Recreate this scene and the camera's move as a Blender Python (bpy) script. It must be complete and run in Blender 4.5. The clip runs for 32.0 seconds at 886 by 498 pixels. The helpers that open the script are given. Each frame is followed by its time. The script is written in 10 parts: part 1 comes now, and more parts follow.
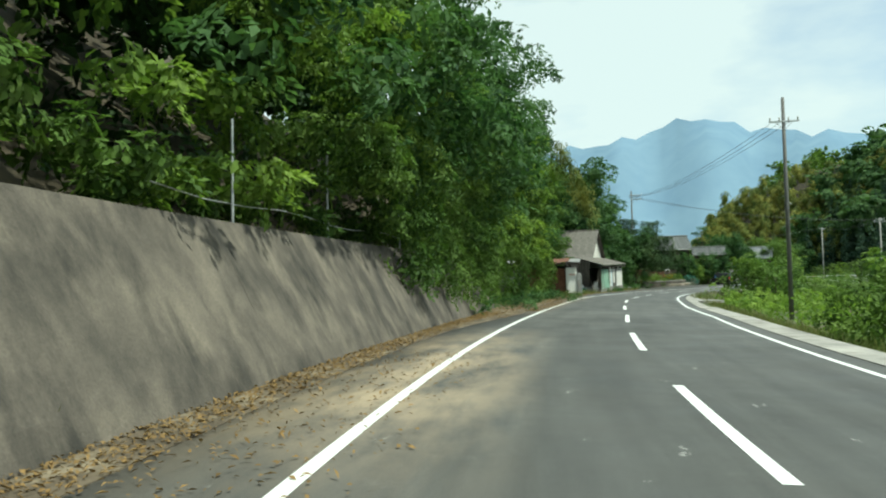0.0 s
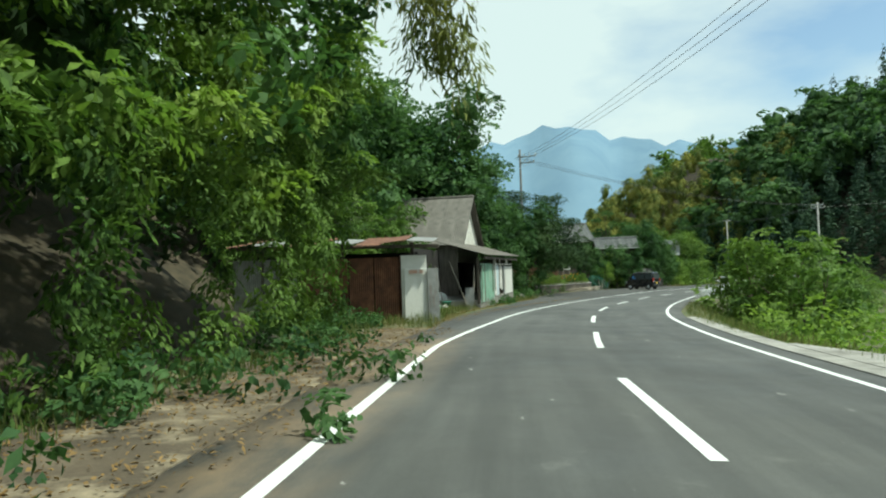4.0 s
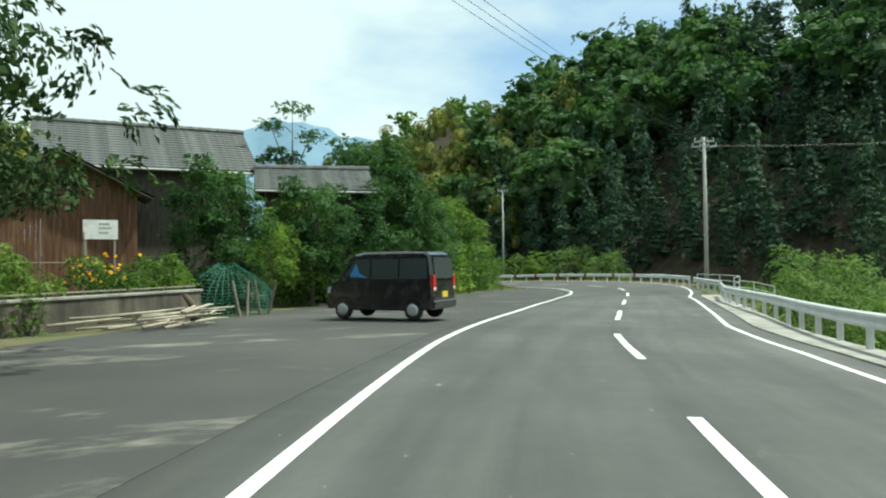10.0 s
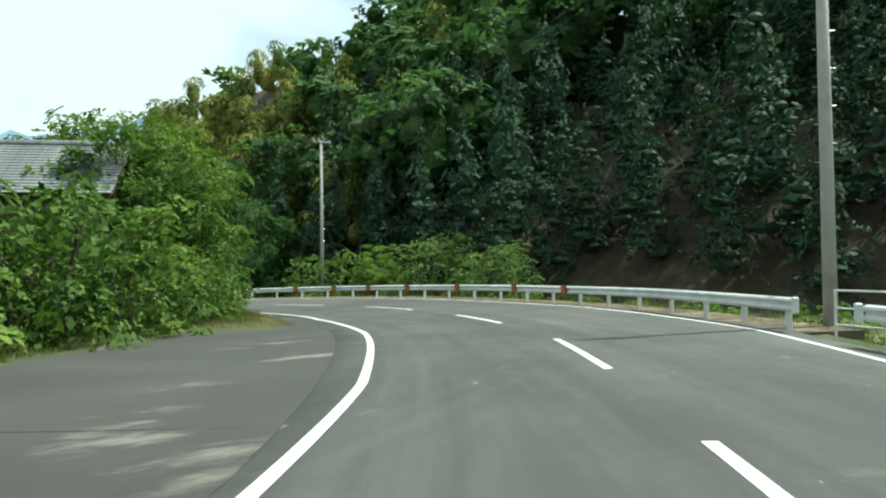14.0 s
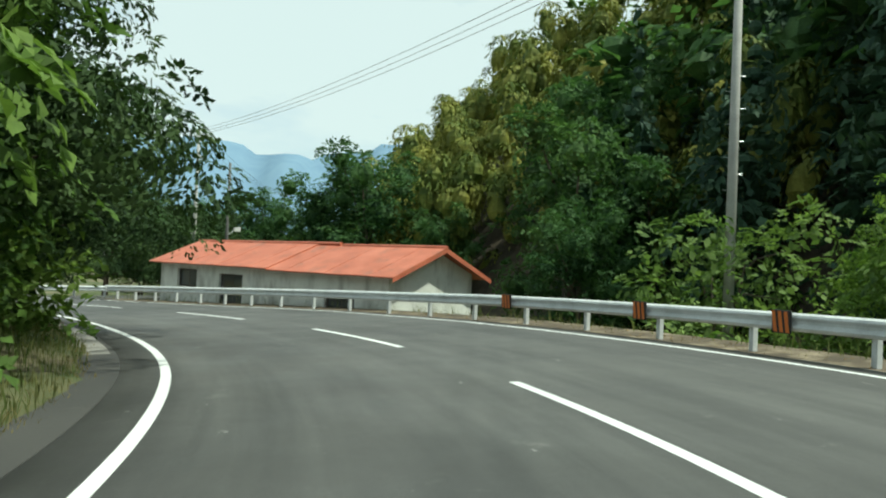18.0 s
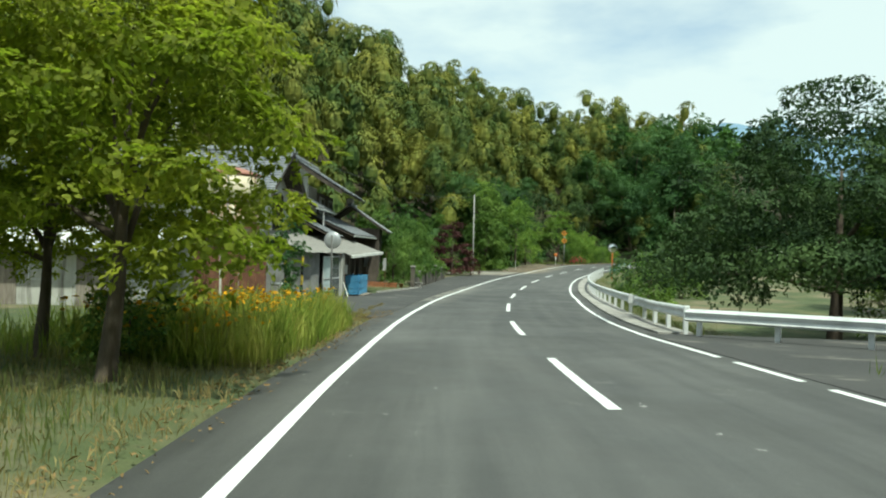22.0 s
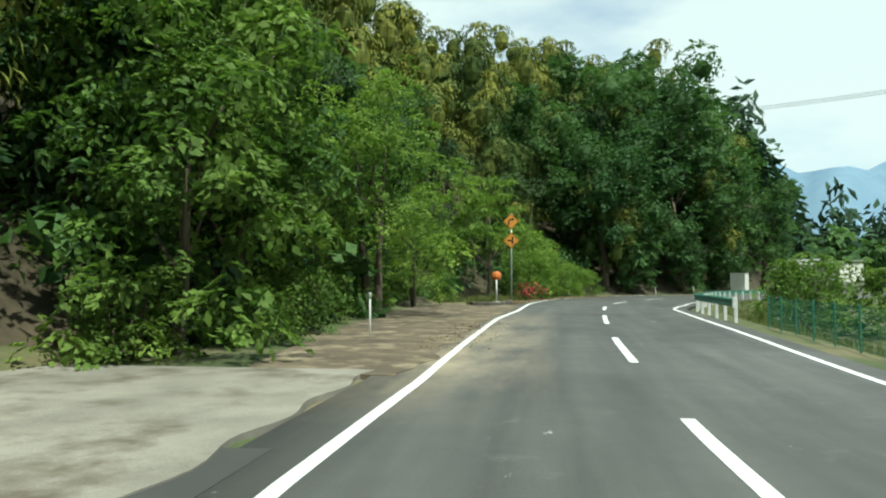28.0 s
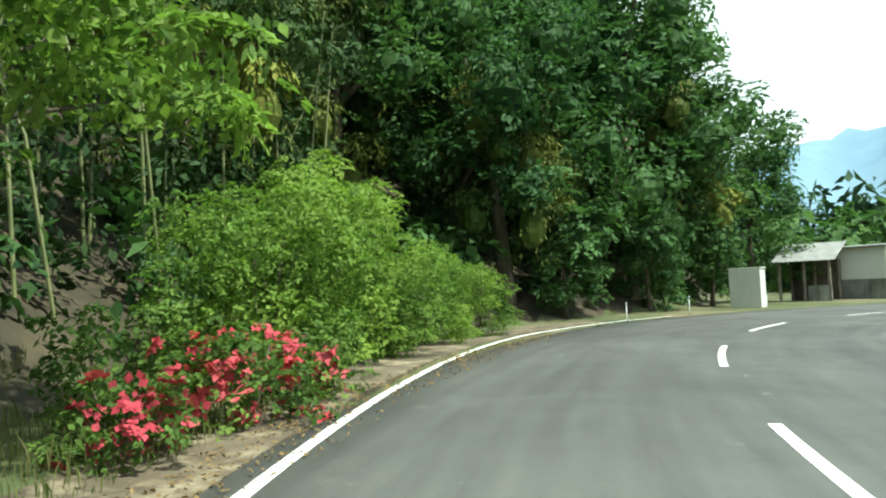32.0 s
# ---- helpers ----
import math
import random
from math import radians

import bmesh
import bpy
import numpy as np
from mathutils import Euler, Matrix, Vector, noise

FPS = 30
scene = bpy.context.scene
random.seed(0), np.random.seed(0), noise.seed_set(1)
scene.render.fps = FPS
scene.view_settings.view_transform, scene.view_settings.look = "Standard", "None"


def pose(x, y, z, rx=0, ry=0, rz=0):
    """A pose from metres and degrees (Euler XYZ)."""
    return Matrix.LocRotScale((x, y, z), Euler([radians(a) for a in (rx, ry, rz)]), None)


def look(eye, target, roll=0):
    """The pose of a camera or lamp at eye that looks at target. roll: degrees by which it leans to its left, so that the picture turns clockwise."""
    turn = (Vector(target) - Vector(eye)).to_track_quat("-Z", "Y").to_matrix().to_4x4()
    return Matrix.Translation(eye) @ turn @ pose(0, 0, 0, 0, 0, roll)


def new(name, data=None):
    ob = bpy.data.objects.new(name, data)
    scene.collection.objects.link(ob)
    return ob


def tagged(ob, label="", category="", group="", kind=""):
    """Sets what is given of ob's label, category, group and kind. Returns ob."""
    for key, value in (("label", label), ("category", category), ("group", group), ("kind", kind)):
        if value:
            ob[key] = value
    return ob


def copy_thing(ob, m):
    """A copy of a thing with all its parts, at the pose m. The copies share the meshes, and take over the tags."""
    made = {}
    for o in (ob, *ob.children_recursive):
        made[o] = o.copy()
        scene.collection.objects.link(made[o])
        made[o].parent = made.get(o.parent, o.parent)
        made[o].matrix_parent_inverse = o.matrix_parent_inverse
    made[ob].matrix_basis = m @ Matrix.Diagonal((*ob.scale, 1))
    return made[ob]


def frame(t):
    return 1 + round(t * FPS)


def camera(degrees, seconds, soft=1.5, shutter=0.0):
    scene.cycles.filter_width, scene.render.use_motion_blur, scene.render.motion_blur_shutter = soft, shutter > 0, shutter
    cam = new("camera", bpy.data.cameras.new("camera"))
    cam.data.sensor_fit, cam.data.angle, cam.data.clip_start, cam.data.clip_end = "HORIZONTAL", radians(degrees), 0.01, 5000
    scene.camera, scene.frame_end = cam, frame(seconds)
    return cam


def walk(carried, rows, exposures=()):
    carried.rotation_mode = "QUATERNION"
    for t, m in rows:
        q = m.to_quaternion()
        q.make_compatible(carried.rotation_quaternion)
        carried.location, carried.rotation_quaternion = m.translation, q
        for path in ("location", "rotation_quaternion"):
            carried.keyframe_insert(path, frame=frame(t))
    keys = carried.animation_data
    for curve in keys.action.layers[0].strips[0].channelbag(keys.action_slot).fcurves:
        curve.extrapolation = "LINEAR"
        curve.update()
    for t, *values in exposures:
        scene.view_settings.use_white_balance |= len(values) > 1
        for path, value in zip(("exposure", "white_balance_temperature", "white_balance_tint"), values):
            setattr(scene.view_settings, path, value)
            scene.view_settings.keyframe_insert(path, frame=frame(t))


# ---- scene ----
# ---- camera and its drive ----
cam = camera(62.2, 32.0, soft=2.1)
ROWS = [
    (0.0, 0.00, -0.00, 1.55, 0.05, 1.70, 1.69),
    (0.5, 0.52, 4.83, 1.48, -1.48, 1.84, 1.80),
    (1.0, 1.25, 9.68, 1.40, -2.68, 1.85, 1.82),
    (1.5, 2.06, 14.50, 1.32, -4.09, 1.85, 1.77),
    (2.0, 2.97, 19.33, 1.23, -5.50, 1.81, 1.91),
    (2.5, 4.04, 24.13, 1.15, -6.78, 1.90, 2.00),
    (3.0, 5.14, 29.04, 1.07, -8.29, 1.77, 2.07),
    (3.5, 6.43, 33.89, 0.99, -9.54, 1.69, 2.00),
    (4.0, 7.77, 38.85, 0.91, -9.97, 1.64, 1.91),
    (4.5, 9.18, 43.87, 0.82, -10.40, 1.60, 1.83),
    (5.0, 10.65, 48.95, 0.73, -10.83, 1.57, 1.76),
    (5.5, 12.19, 54.06, 0.62, -11.25, 1.55, 1.68),
    (6.0, 13.80, 59.18, 0.52, -12.12, 1.47, 1.46),
    (6.5, 15.59, 64.18, 0.40, -14.99, 1.23, 0.98),
    (7.0, 17.67, 69.12, 0.28, -17.71, 1.38, 1.05),
    (7.5, 20.13, 73.93, 0.16, -20.23, 1.16, 1.28),
    (8.0, 22.65, 78.64, 0.05, -22.72, 1.32, 1.26),
    (8.5, 25.35, 83.30, -0.07, -24.95, 1.16, 1.01),
    (9.0, 28.20, 87.82, -0.19, -26.86, 1.13, 0.90),
    (9.5, 31.15, 92.23, -0.29, -28.62, 1.12, 0.85),
    (10.0, 34.16, 96.41, -0.38, -30.75, 1.03, 0.90),
    (10.5, 37.26, 100.53, -0.45, -33.20, 1.13, 1.25),
    (11.0, 40.36, 104.58, -0.52, -35.25, 1.29, 1.73),
    (11.5, 43.80, 108.50, -0.61, -37.05, 1.28, 1.93),
    (12.0, 47.45, 112.28, -0.69, -38.62, 1.39, 1.71),
    (12.5, 51.17, 115.96, -0.78, -40.00, 1.45, 1.58),
    (13.0, 54.91, 119.61, -0.85, -41.00, 1.58, 1.62),
    (13.5, 58.51, 123.21, -0.92, -41.62, 1.47, 1.42),
    (14.0, 61.96, 126.84, -0.98, -39.85, 1.52, 0.79),
    (14.5, 65.22, 130.53, -1.04, -38.07, 1.57, 0.15),
    (15.0, 68.28, 134.28, -1.10, -36.30, 1.61, -0.48),
    (15.5, 71.10, 138.09, -1.16, -34.52, 1.65, -1.10),
    (16.0, 73.65, 141.97, -1.22, -30.88, 1.65, -1.80),
    (16.5, 75.86, 145.95, -1.28, -26.81, 1.39, -2.01),
    (17.0, 77.75, 149.94, -1.35, -22.07, 1.19, -2.14),
    (17.5, 79.14, 153.98, -1.42, -16.75, 1.37, -2.20),
    (18.0, 80.07, 158.25, -1.50, -10.15, 1.18, -2.43),
    (18.5, 80.50, 162.44, -1.58, -2.92, 0.99, -2.32),
    (19.0, 80.32, 166.67, -1.68, 4.08, 0.79, -2.56),
    (19.5, 79.59, 170.85, -1.78, 11.02, 0.32, -2.53),
    (20.0, 78.44, 174.98, -1.91, 17.79, 0.28, -2.65),
    (20.5, 76.87, 179.10, -2.04, 23.77, 0.16, -3.21),
    (21.0, 74.74, 183.18, -2.19, 29.48, 0.06, -2.72),
    (21.5, 72.36, 187.11, -2.36, 34.43, 0.10, -2.06),
    (22.0, 69.63, 190.91, -2.55, 38.67, -0.08, -1.33),
    (22.5, 66.68, 194.78, -2.74, 41.33, 0.05, -0.90),
    (23.0, 63.53, 198.72, -2.94, 42.57, 0.19, -0.22),
    (23.5, 60.35, 202.82, -3.13, 42.74, 0.23, 0.18),
    (24.0, 57.10, 207.06, -3.32, 41.96, 0.47, 0.32),
    (24.5, 53.90, 211.54, -3.48, 40.72, 0.72, 0.35),
    (25.0, 50.77, 216.22, -3.61, 39.24, 1.13, -0.00),
    (25.5, 47.72, 221.04, -3.69, 37.65, 1.42, -0.39),
    (26.0, 44.79, 225.99, -3.74, 36.06, 1.82, -0.24),
    (26.5, 42.01, 231.01, -3.75, 34.46, 2.20, -0.09),
    (27.0, 39.39, 236.05, -3.73, 32.86, 2.58, 0.05),
    (27.5, 36.96, 241.06, -3.69, 31.27, 2.95, 0.18),
    (28.0, 34.75, 245.98, -3.64, 29.75, 2.89, 0.09),
    (28.5, 32.69, 250.80, -3.57, 28.17, 2.78, 0.15),
    (29.0, 30.75, 255.64, -3.49, 27.05, 2.79, 0.60),
    (29.5, 28.88, 260.44, -3.42, 26.45, 2.91, 0.39),
    (30.0, 27.01, 265.21, -3.34, 25.86, 2.75, -0.03),
    (30.5, 25.34, 269.88, -3.28, 24.80, 2.89, 0.18),
    (31.0, 23.74, 274.59, -3.21, 23.55, 3.20, 0.87),
    (31.5, 22.32, 279.12, -3.14, 21.86, 3.10, 1.29),
    (32.0, 20.94, 283.65, -3.09, 19.03, 3.46, 2.27),
]
walk(cam, [(t, pose(x, y, z, 90 + pitch, roll, yaw)) for t, x, y, z, yaw, pitch, roll in ROWS],
     [(t, ev, 6400.0, -9.0) for t, ev in ((0.0, 0.23), (3.0, 0.18), (8.0, 0.26), (13.0, 0.48), (17.0, 0.40), (19.0, -0.05), (22.0, 0.28), (23.0, 0.35), (25.0, 0.45), (28.0, 0.32), (29.0, 0.08), (30.0, 0.50), (32.0, 0.90))])

# ---- sky and sun ----
SUN_ELEV, SUN_AZ = 61.0, 116.0          # degrees; azimuth clockwise from +y
world = bpy.data.worlds.new("sky")
scene.world = world
world.use_nodes = True
wn, wl = world.node_tree.nodes, world.node_tree.links
wn.clear()
w_out = wn.new("ShaderNodeOutputWorld")
w_bg = wn.new("ShaderNodeBackground")
w_sky = wn.new("ShaderNodeTexSky")
w_sky.sky_type = "NISHITA"
w_sky.sun_disc = False
w_sky.sun_elevation = radians(SUN_ELEV)
w_sky.sun_rotation = radians(SUN_AZ)
w_sky.air_density, w_sky.dust_density, w_sky.ozone_density = 1.0, 1.6, 1.0
w_co = wn.new("ShaderNodeTexCoord")
w_map = wn.new("ShaderNodeMapping")
w_map.inputs["Scale"].default_value = (1.0, 1.0, 2.6)
w_no = wn.new("ShaderNodeTexNoise")
w_no.inputs["Scale"].default_value, w_no.inputs["Detail"].default_value = 2.3, 7.0
w_no.inputs["Roughness"].default_value = 0.52
w_ramp = wn.new("ShaderNodeValToRGB")
w_ramp.color_ramp.elements[0].position, w_ramp.color_ramp.elements[1].position = 0.28, 0.52
w_mix = wn.new("ShaderNodeMixRGB")
w_mix.inputs["Color2"].default_value = (5.0, 5.4, 5.6, 1)
w_dim = wn.new("ShaderNodeMath")
w_dim.operation = "MULTIPLY"
w_dim.inputs[1].default_value = 0.92
wl.new(w_co.outputs["Generated"], w_map.inputs["Vector"])
wl.new(w_map.outputs["Vector"], w_no.inputs["Vector"])
wl.new(w_no.outputs["Fac"], w_ramp.inputs["Fac"])
wl.new(w_ramp.outputs["Color"], w_dim.inputs[0])
wl.new(w_dim.outputs["Value"], w_mix.inputs["Fac"])
wl.new(w_sky.outputs["Color"], w_mix.inputs["Color1"])
wl.new(w_mix.outputs["Color"], w_bg.inputs["Color"])
w_bg.inputs["Strength"].default_value = 0.15
wl.new(w_bg.outputs["Background"], w_out.inputs["Surface"])

sun = new("sun", bpy.data.lights.new("sun", "SUN"))
sun.data.energy, sun.data.angle, sun.data.color = 4.6, radians(1.5), (1.0, 0.95, 0.87)
_a, _e = radians(SUN_AZ), radians(SUN_ELEV)
sun.matrix_world = look((0, 0, 80), Vector((0, 0, 80)) - Vector((math.sin(_a) * math.cos(_e), math.cos(_a) * math.cos(_e), math.sin(_e))))

# ---- materials ----
def nodes_of(name):
    m = bpy.data.materials.new(name)
    m.use_nodes = True
    nt = m.node_tree
    return m, nt, nt.nodes["Principled BSDF"]


def texture(nt, scale, detail=4.0, rough=0.55, stretch=(1, 1, 1), space="Object"):
    co = nt.nodes.new("ShaderNodeTexCoord")
    mp = nt.nodes.new("ShaderNodeMapping")
    mp.inputs["Scale"].default_value = stretch
    no = nt.nodes.new("ShaderNodeTexNoise")
    no.inputs["Scale"].default_value, no.inputs["Detail"].default_value, no.inputs["Roughness"].default_value = scale, detail, rough
    nt.links.new(co.outputs[space], mp.inputs["Vector"])
    nt.links.new(mp.outputs["Vector"], no.inputs["Vector"])
    return no.outputs["Fac"]


def ramp(nt, fac, stops):
    r = nt.nodes.new("ShaderNodeValToRGB")
    while len(r.color_ramp.elements) < len(stops):
        r.color_ramp.elements.new(0.5)
    for e, (p, c) in zip(r.color_ramp.elements, stops):
        e.position, e.color = p, (*c, 1) if len(c) == 3 else c
    nt.links.new(fac, r.inputs["Fac"])
    return r.outputs["Color"]


def blend(nt, fac, a, b, mode="MIX"):
    m = nt.nodes.new("ShaderNodeMixRGB")
    m.blend_type = mode
    for sock, v in ((m.inputs["Fac"], fac), (m.inputs["Color1"], a), (m.inputs["Color2"], b)):
        if isinstance(v, (int, float)):
            sock.default_value = v
        elif isinstance(v, tuple):
            sock.default_value = (*v, 1)
        else:
            nt.links.new(v, sock)
    return m.outputs["Color"]


def relief(nt, bsdf, fac, strength=0.3, distance=0.02):
    b = nt.nodes.new("ShaderNodeBump")
    b.inputs["Strength"].default_value, b.inputs["Distance"].default_value = strength, distance
    nt.links.new(fac, b.inputs["Height"])
    nt.links.new(b.outputs["Normal"], bsdf.inputs["Normal"])


def surface(name, colours, scale=2.0, grain=40.0, rough=0.8, metal=0.0, bump=0.3, stretch=(1, 1, 1), stain=None, stain_scale=0.6, stain_range=(0.5, 0.7), space="Object", stain_stretch=(1, 1, 1), spread=0.22):
    """A weathered surface: a ramp of colours over broad noise, a finer grain on it, stains of another colour, and relief."""
    m, nt, bsdf = nodes_of(name)
    n = len(colours)
    col = ramp(nt, texture(nt, scale, 5, 0.6, stretch, space), [(0.5 - spread + 2 * spread * i / max(1, n - 1), c) for i, c in enumerate(colours)])
    fine = texture(nt, grain, 3, 0.6, stretch, space)
    col = blend(nt, 0.35, col, ramp(nt, fine, [(0.3, (0.45, 0.45, 0.45)), (0.7, (1.25, 1.25, 1.25))]), "MULTIPLY")
    if stain:
        mask = ramp(nt, texture(nt, stain_scale, 6, 0.65, stain_stretch, space), [(stain_range[0], (0, 0, 0)), (stain_range[1], (1, 1, 1))])
        col = blend(nt, mask, col, stain)
    nt.links.new(col, bsdf.inputs["Base Color"])
    bsdf.inputs["Roughness"].default_value, bsdf.inputs["Metallic"].default_value = rough, metal
    if bump:
        relief(nt, bsdf, fine, bump)
    return m


def leafage(name, dark, light, tip, patch=0.35, through_light=0.35, gloss=0.68):
    """Leaves: colour varies from leaf to leaf and from clump to clump, and light shines through them."""
    m, nt, bsdf = nodes_of(name)
    geo = nt.nodes.new("ShaderNodeNewGeometry")
    broad = texture(nt, patch, 3, 0.6, (1, 1, 1), "Object")
    c1 = blend(nt, geo.outputs["Random Per Island"], dark, light)
    c2 = blend(nt, ramp(nt, broad, [(0.42, (0, 0, 0)), (0.68, (1, 1, 1))]), c1, tip)
    info = nt.nodes.new("ShaderNodeObjectInfo")
    c3 = blend(nt, 0.5, c2, ramp(nt, info.outputs["Random"], [(0.0, (0.7, 0.8, 0.7)), (1.0, (1.15, 1.1, 0.9))]), "MULTIPLY")
    mottle = ramp(nt, texture(nt, 7.0, 4, 0.7), [(0.36, (0.5, 0.52, 0.5)), (0.62, (1.2, 1.2, 1.15))])
    c3 = blend(nt, 0.45, c3, mottle, "MULTIPLY")
    nt.links.new(c3, bsdf.inputs["Base Color"])
    bsdf.inputs["Roughness"].default_value = gloss
    bsdf.inputs["Specular IOR Level"].default_value = 0.18
    tr = nt.nodes.new("ShaderNodeBsdfTranslucent")
    nt.links.new(blend(nt, 1.0, c3, (1.16, 1.3, 0.8), "MULTIPLY"), tr.inputs["Color"])
    mx = nt.nodes.new("ShaderNodeMixShader")
    mx.inputs["Fac"].default_value = through_light
    nt.links.new(bsdf.outputs["BSDF"], mx.inputs[1])
    nt.links.new(tr.outputs["BSDF"], mx.inputs[2])
    nt.links.new(mx.outputs["Shader"], nt.nodes["Material Output"].inputs["Surface"])
    return m


def asphalt_material():
    """Worn asphalt; the second coordinate map runs along (x) and across (y) the road in metres."""
    m, nt, bsdf = nodes_of("asphalt")
    col = ramp(nt, texture(nt, 0.18, 5, 0.6), [(0.32, (0.058, 0.059, 0.057)), (0.5, (0.072, 0.073, 0.070)), (0.72, (0.090, 0.091, 0.086))])
    streak = ramp(nt, texture(nt, 1.0, 5, 0.65, (0.10, 1.5, 1), "UV"), [(0.38, (0.82, 0.82, 0.82)), (0.66, (1.28, 1.28, 1.26))])
    col = blend(nt, 0.9, col, streak, "MULTIPLY")
    grain = texture(nt, 90, 2, 0.7)
    col = blend(nt, 0.55, col, ramp(nt, grain, [(0.3, (0.5, 0.5, 0.5)), (0.72, (1.5, 1.5, 1.5))]), "MULTIPLY")
    patch = ramp(nt, texture(nt, 0.07, 3, 0.5, (0.6, 1.2, 1), "UV"), [(0.49, (0.84, 0.84, 0.84)), (0.51, (1.06, 1.06, 1.06))])
    col = blend(nt, 0.7, col, patch, "MULTIPLY")
    dust = ramp(nt, texture(nt, 1.3, 8, 0.75), [(0.60, (0, 0, 0)), (0.8, (0.7, 0.7, 0.7))])
    col = blend(nt, dust, col, (0.18, 0.178, 0.165))
    specks = ramp(nt, texture(nt, 2.6, 7, 0.7, (0.5, 1.0, 1), "UV"), [(0.655, (0, 0, 0)), (0.71, (0.75, 0.75, 0.75))])
    col = blend(nt, specks, col, (0.40, 0.40, 0.38))
    # sandy soil washed over the left edge in two places
    uv = nt.nodes.new("ShaderNodeTexCoord")
    sep = nt.nodes.new("ShaderNodeSeparateXYZ")
    nt.links.new(uv.outputs["UV"], sep.inputs["Vector"])

    def window(out, a, b, c, d):
        up, down = nt.nodes.new("ShaderNodeMapRange"), nt.nodes.new("ShaderNodeMapRange")
        for node, lo, hi in ((up, a, b), (down, d, c)):
            node.inputs["From Min"].default_value, node.inputs["From Max"].default_value = lo, hi
            nt.links.new(out, node.inputs["Value"])
        mul = nt.nodes.new("ShaderNodeMath")
        mul.operation = "MULTIPLY"
        nt.links.new(up.outputs["Result"], mul.inputs[0])
        nt.links.new(down.outputs["Result"], mul.inputs[1])
        return mul.outputs["Value"]

    for along, across, tone in (((4, 9, 13, 22), (-3.5, -3.0, -1.6, 0.3), (0.36, 0.29, 0.20)), ((289, 294, 303, 312), (-3.5, -3.0, -1.5, 0.5), (0.30, 0.25, 0.18)), ((28, 34, 56, 62), (-4, -3.2, -2.2, -1.2), (0.27, 0.20, 0.13)), ((246, 252, 262, 270), (-4, -3.2, -2.4, -0.8), (0.34, 0.32, 0.27))):
        a = window(sep.outputs["X"], *along)
        b = window(sep.outputs["Y"], *across)
        mul = nt.nodes.new("ShaderNodeMath")
        mul.operation = "MULTIPLY"
        nt.links.new(a, mul.inputs[0])
        nt.links.new(b, mul.inputs[1])
        rag = nt.nodes.new("ShaderNodeMath")
        rag.operation = "MULTIPLY"
        nt.links.new(mul.outputs["Value"], rag.inputs[0])
        nt.links.new(ramp(nt, texture(nt, 0.9, 7, 0.7, (0.35, 1, 1), "UV"), [(0.36, (0, 0, 0)), (0.62, (1, 1, 1))]), rag.inputs[1])
        col = blend(nt, rag.outputs["Value"], col, tone)
    nt.links.new(col, bsdf.inputs["Base Color"])
    rg = ramp(nt, texture(nt, 0.6, 4), [(0.3, (0.62, 0.62, 0.62)), (0.7, (0.85, 0.85, 0.85))])
    nt.links.new(rg, bsdf.inputs["Roughness"])
    relief(nt, bsdf, grain, 0.35, 0.006)
    return m


def road_paint_material():
    m, nt, bsdf = nodes_of("road_paint")
    wear = ramp(nt, texture(nt, 5, 8, 0.75), [(0.60, (0, 0, 0)), (0.72, (1, 1, 1))])
    col = blend(nt, wear, (0.72, 0.74, 0.73), (0.3, 0.3, 0.29))
    nt.links.new(col, bsdf.inputs["Base Color"])
    bsdf.inputs["Roughness"].default_value = 0.6
    relief(nt, bsdf, texture(nt, 120, 2), 0.3, 0.004)
    return m


def glass_material():
    m, nt, bsdf = nodes_of("window_glass")
    bsdf.inputs["Base Color"].default_value = (0.05, 0.06, 0.06, 1)
    bsdf.inputs["Roughness"].default_value = 0.08
    bsdf.inputs["Specular IOR Level"].default_value = 0.6
    return m


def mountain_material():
    m, nt, bsdf = nodes_of("haze_blue_mountain")
    # Aerial haze is put into the base colour as blue.
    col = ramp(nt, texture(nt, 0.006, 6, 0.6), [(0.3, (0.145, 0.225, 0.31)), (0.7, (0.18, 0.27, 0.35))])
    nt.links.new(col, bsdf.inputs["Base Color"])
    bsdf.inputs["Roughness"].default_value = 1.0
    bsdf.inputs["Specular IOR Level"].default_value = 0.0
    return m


ASPHALT = asphalt_material()
APRON = surface("old_asphalt", [(0.038, 0.039, 0.038), (0.052, 0.052, 0.050), (0.070, 0.069, 0.065)], 0.25, 70, 0.85, bump=0.35, stain=(0.30, 0.28, 0.24), stain_scale=0.35, stain_range=(0.58, 0.78), stain_stretch=(1, 2.2, 1))
PAINT = road_paint_material()
CONCRETE = surface("concrete", [(0.20, 0.195, 0.18), (0.31, 0.30, 0.275), (0.40, 0.385, 0.35)], 0.8, 50, 0.9, stain=(0.11, 0.10, 0.085), stain_scale=1.1, stain_range=(0.52, 0.72))
DRIVE = surface("dusty_concrete_drive", [(0.15, 0.14, 0.12), (0.22, 0.205, 0.175), (0.30, 0.28, 0.235)], 0.7, 40, 0.95, stain=(0.10, 0.085, 0.06), stain_scale=0.9, stain_range=(0.5, 0.68))
WALL_CONCRETE = surface("stained_concrete_wall", [(0.06, 0.054, 0.045), (0.115, 0.10, 0.082), (0.19, 0.165, 0.13)], 1.1, 30, 0.95, bump=0.5, stain=(0.03, 0.028, 0.024), stain_scale=0.9, stain_range=(0.45, 0.68), stain_stretch=(1.6, 1.6, 0.22))
EARTH = surface("earth", [(0.055, 0.044, 0.031), (0.10, 0.078, 0.052), (0.165, 0.132, 0.09)], 0.7, 25, 0.98, bump=0.6, stain=(0.30, 0.25, 0.17), stain_scale=1.5)
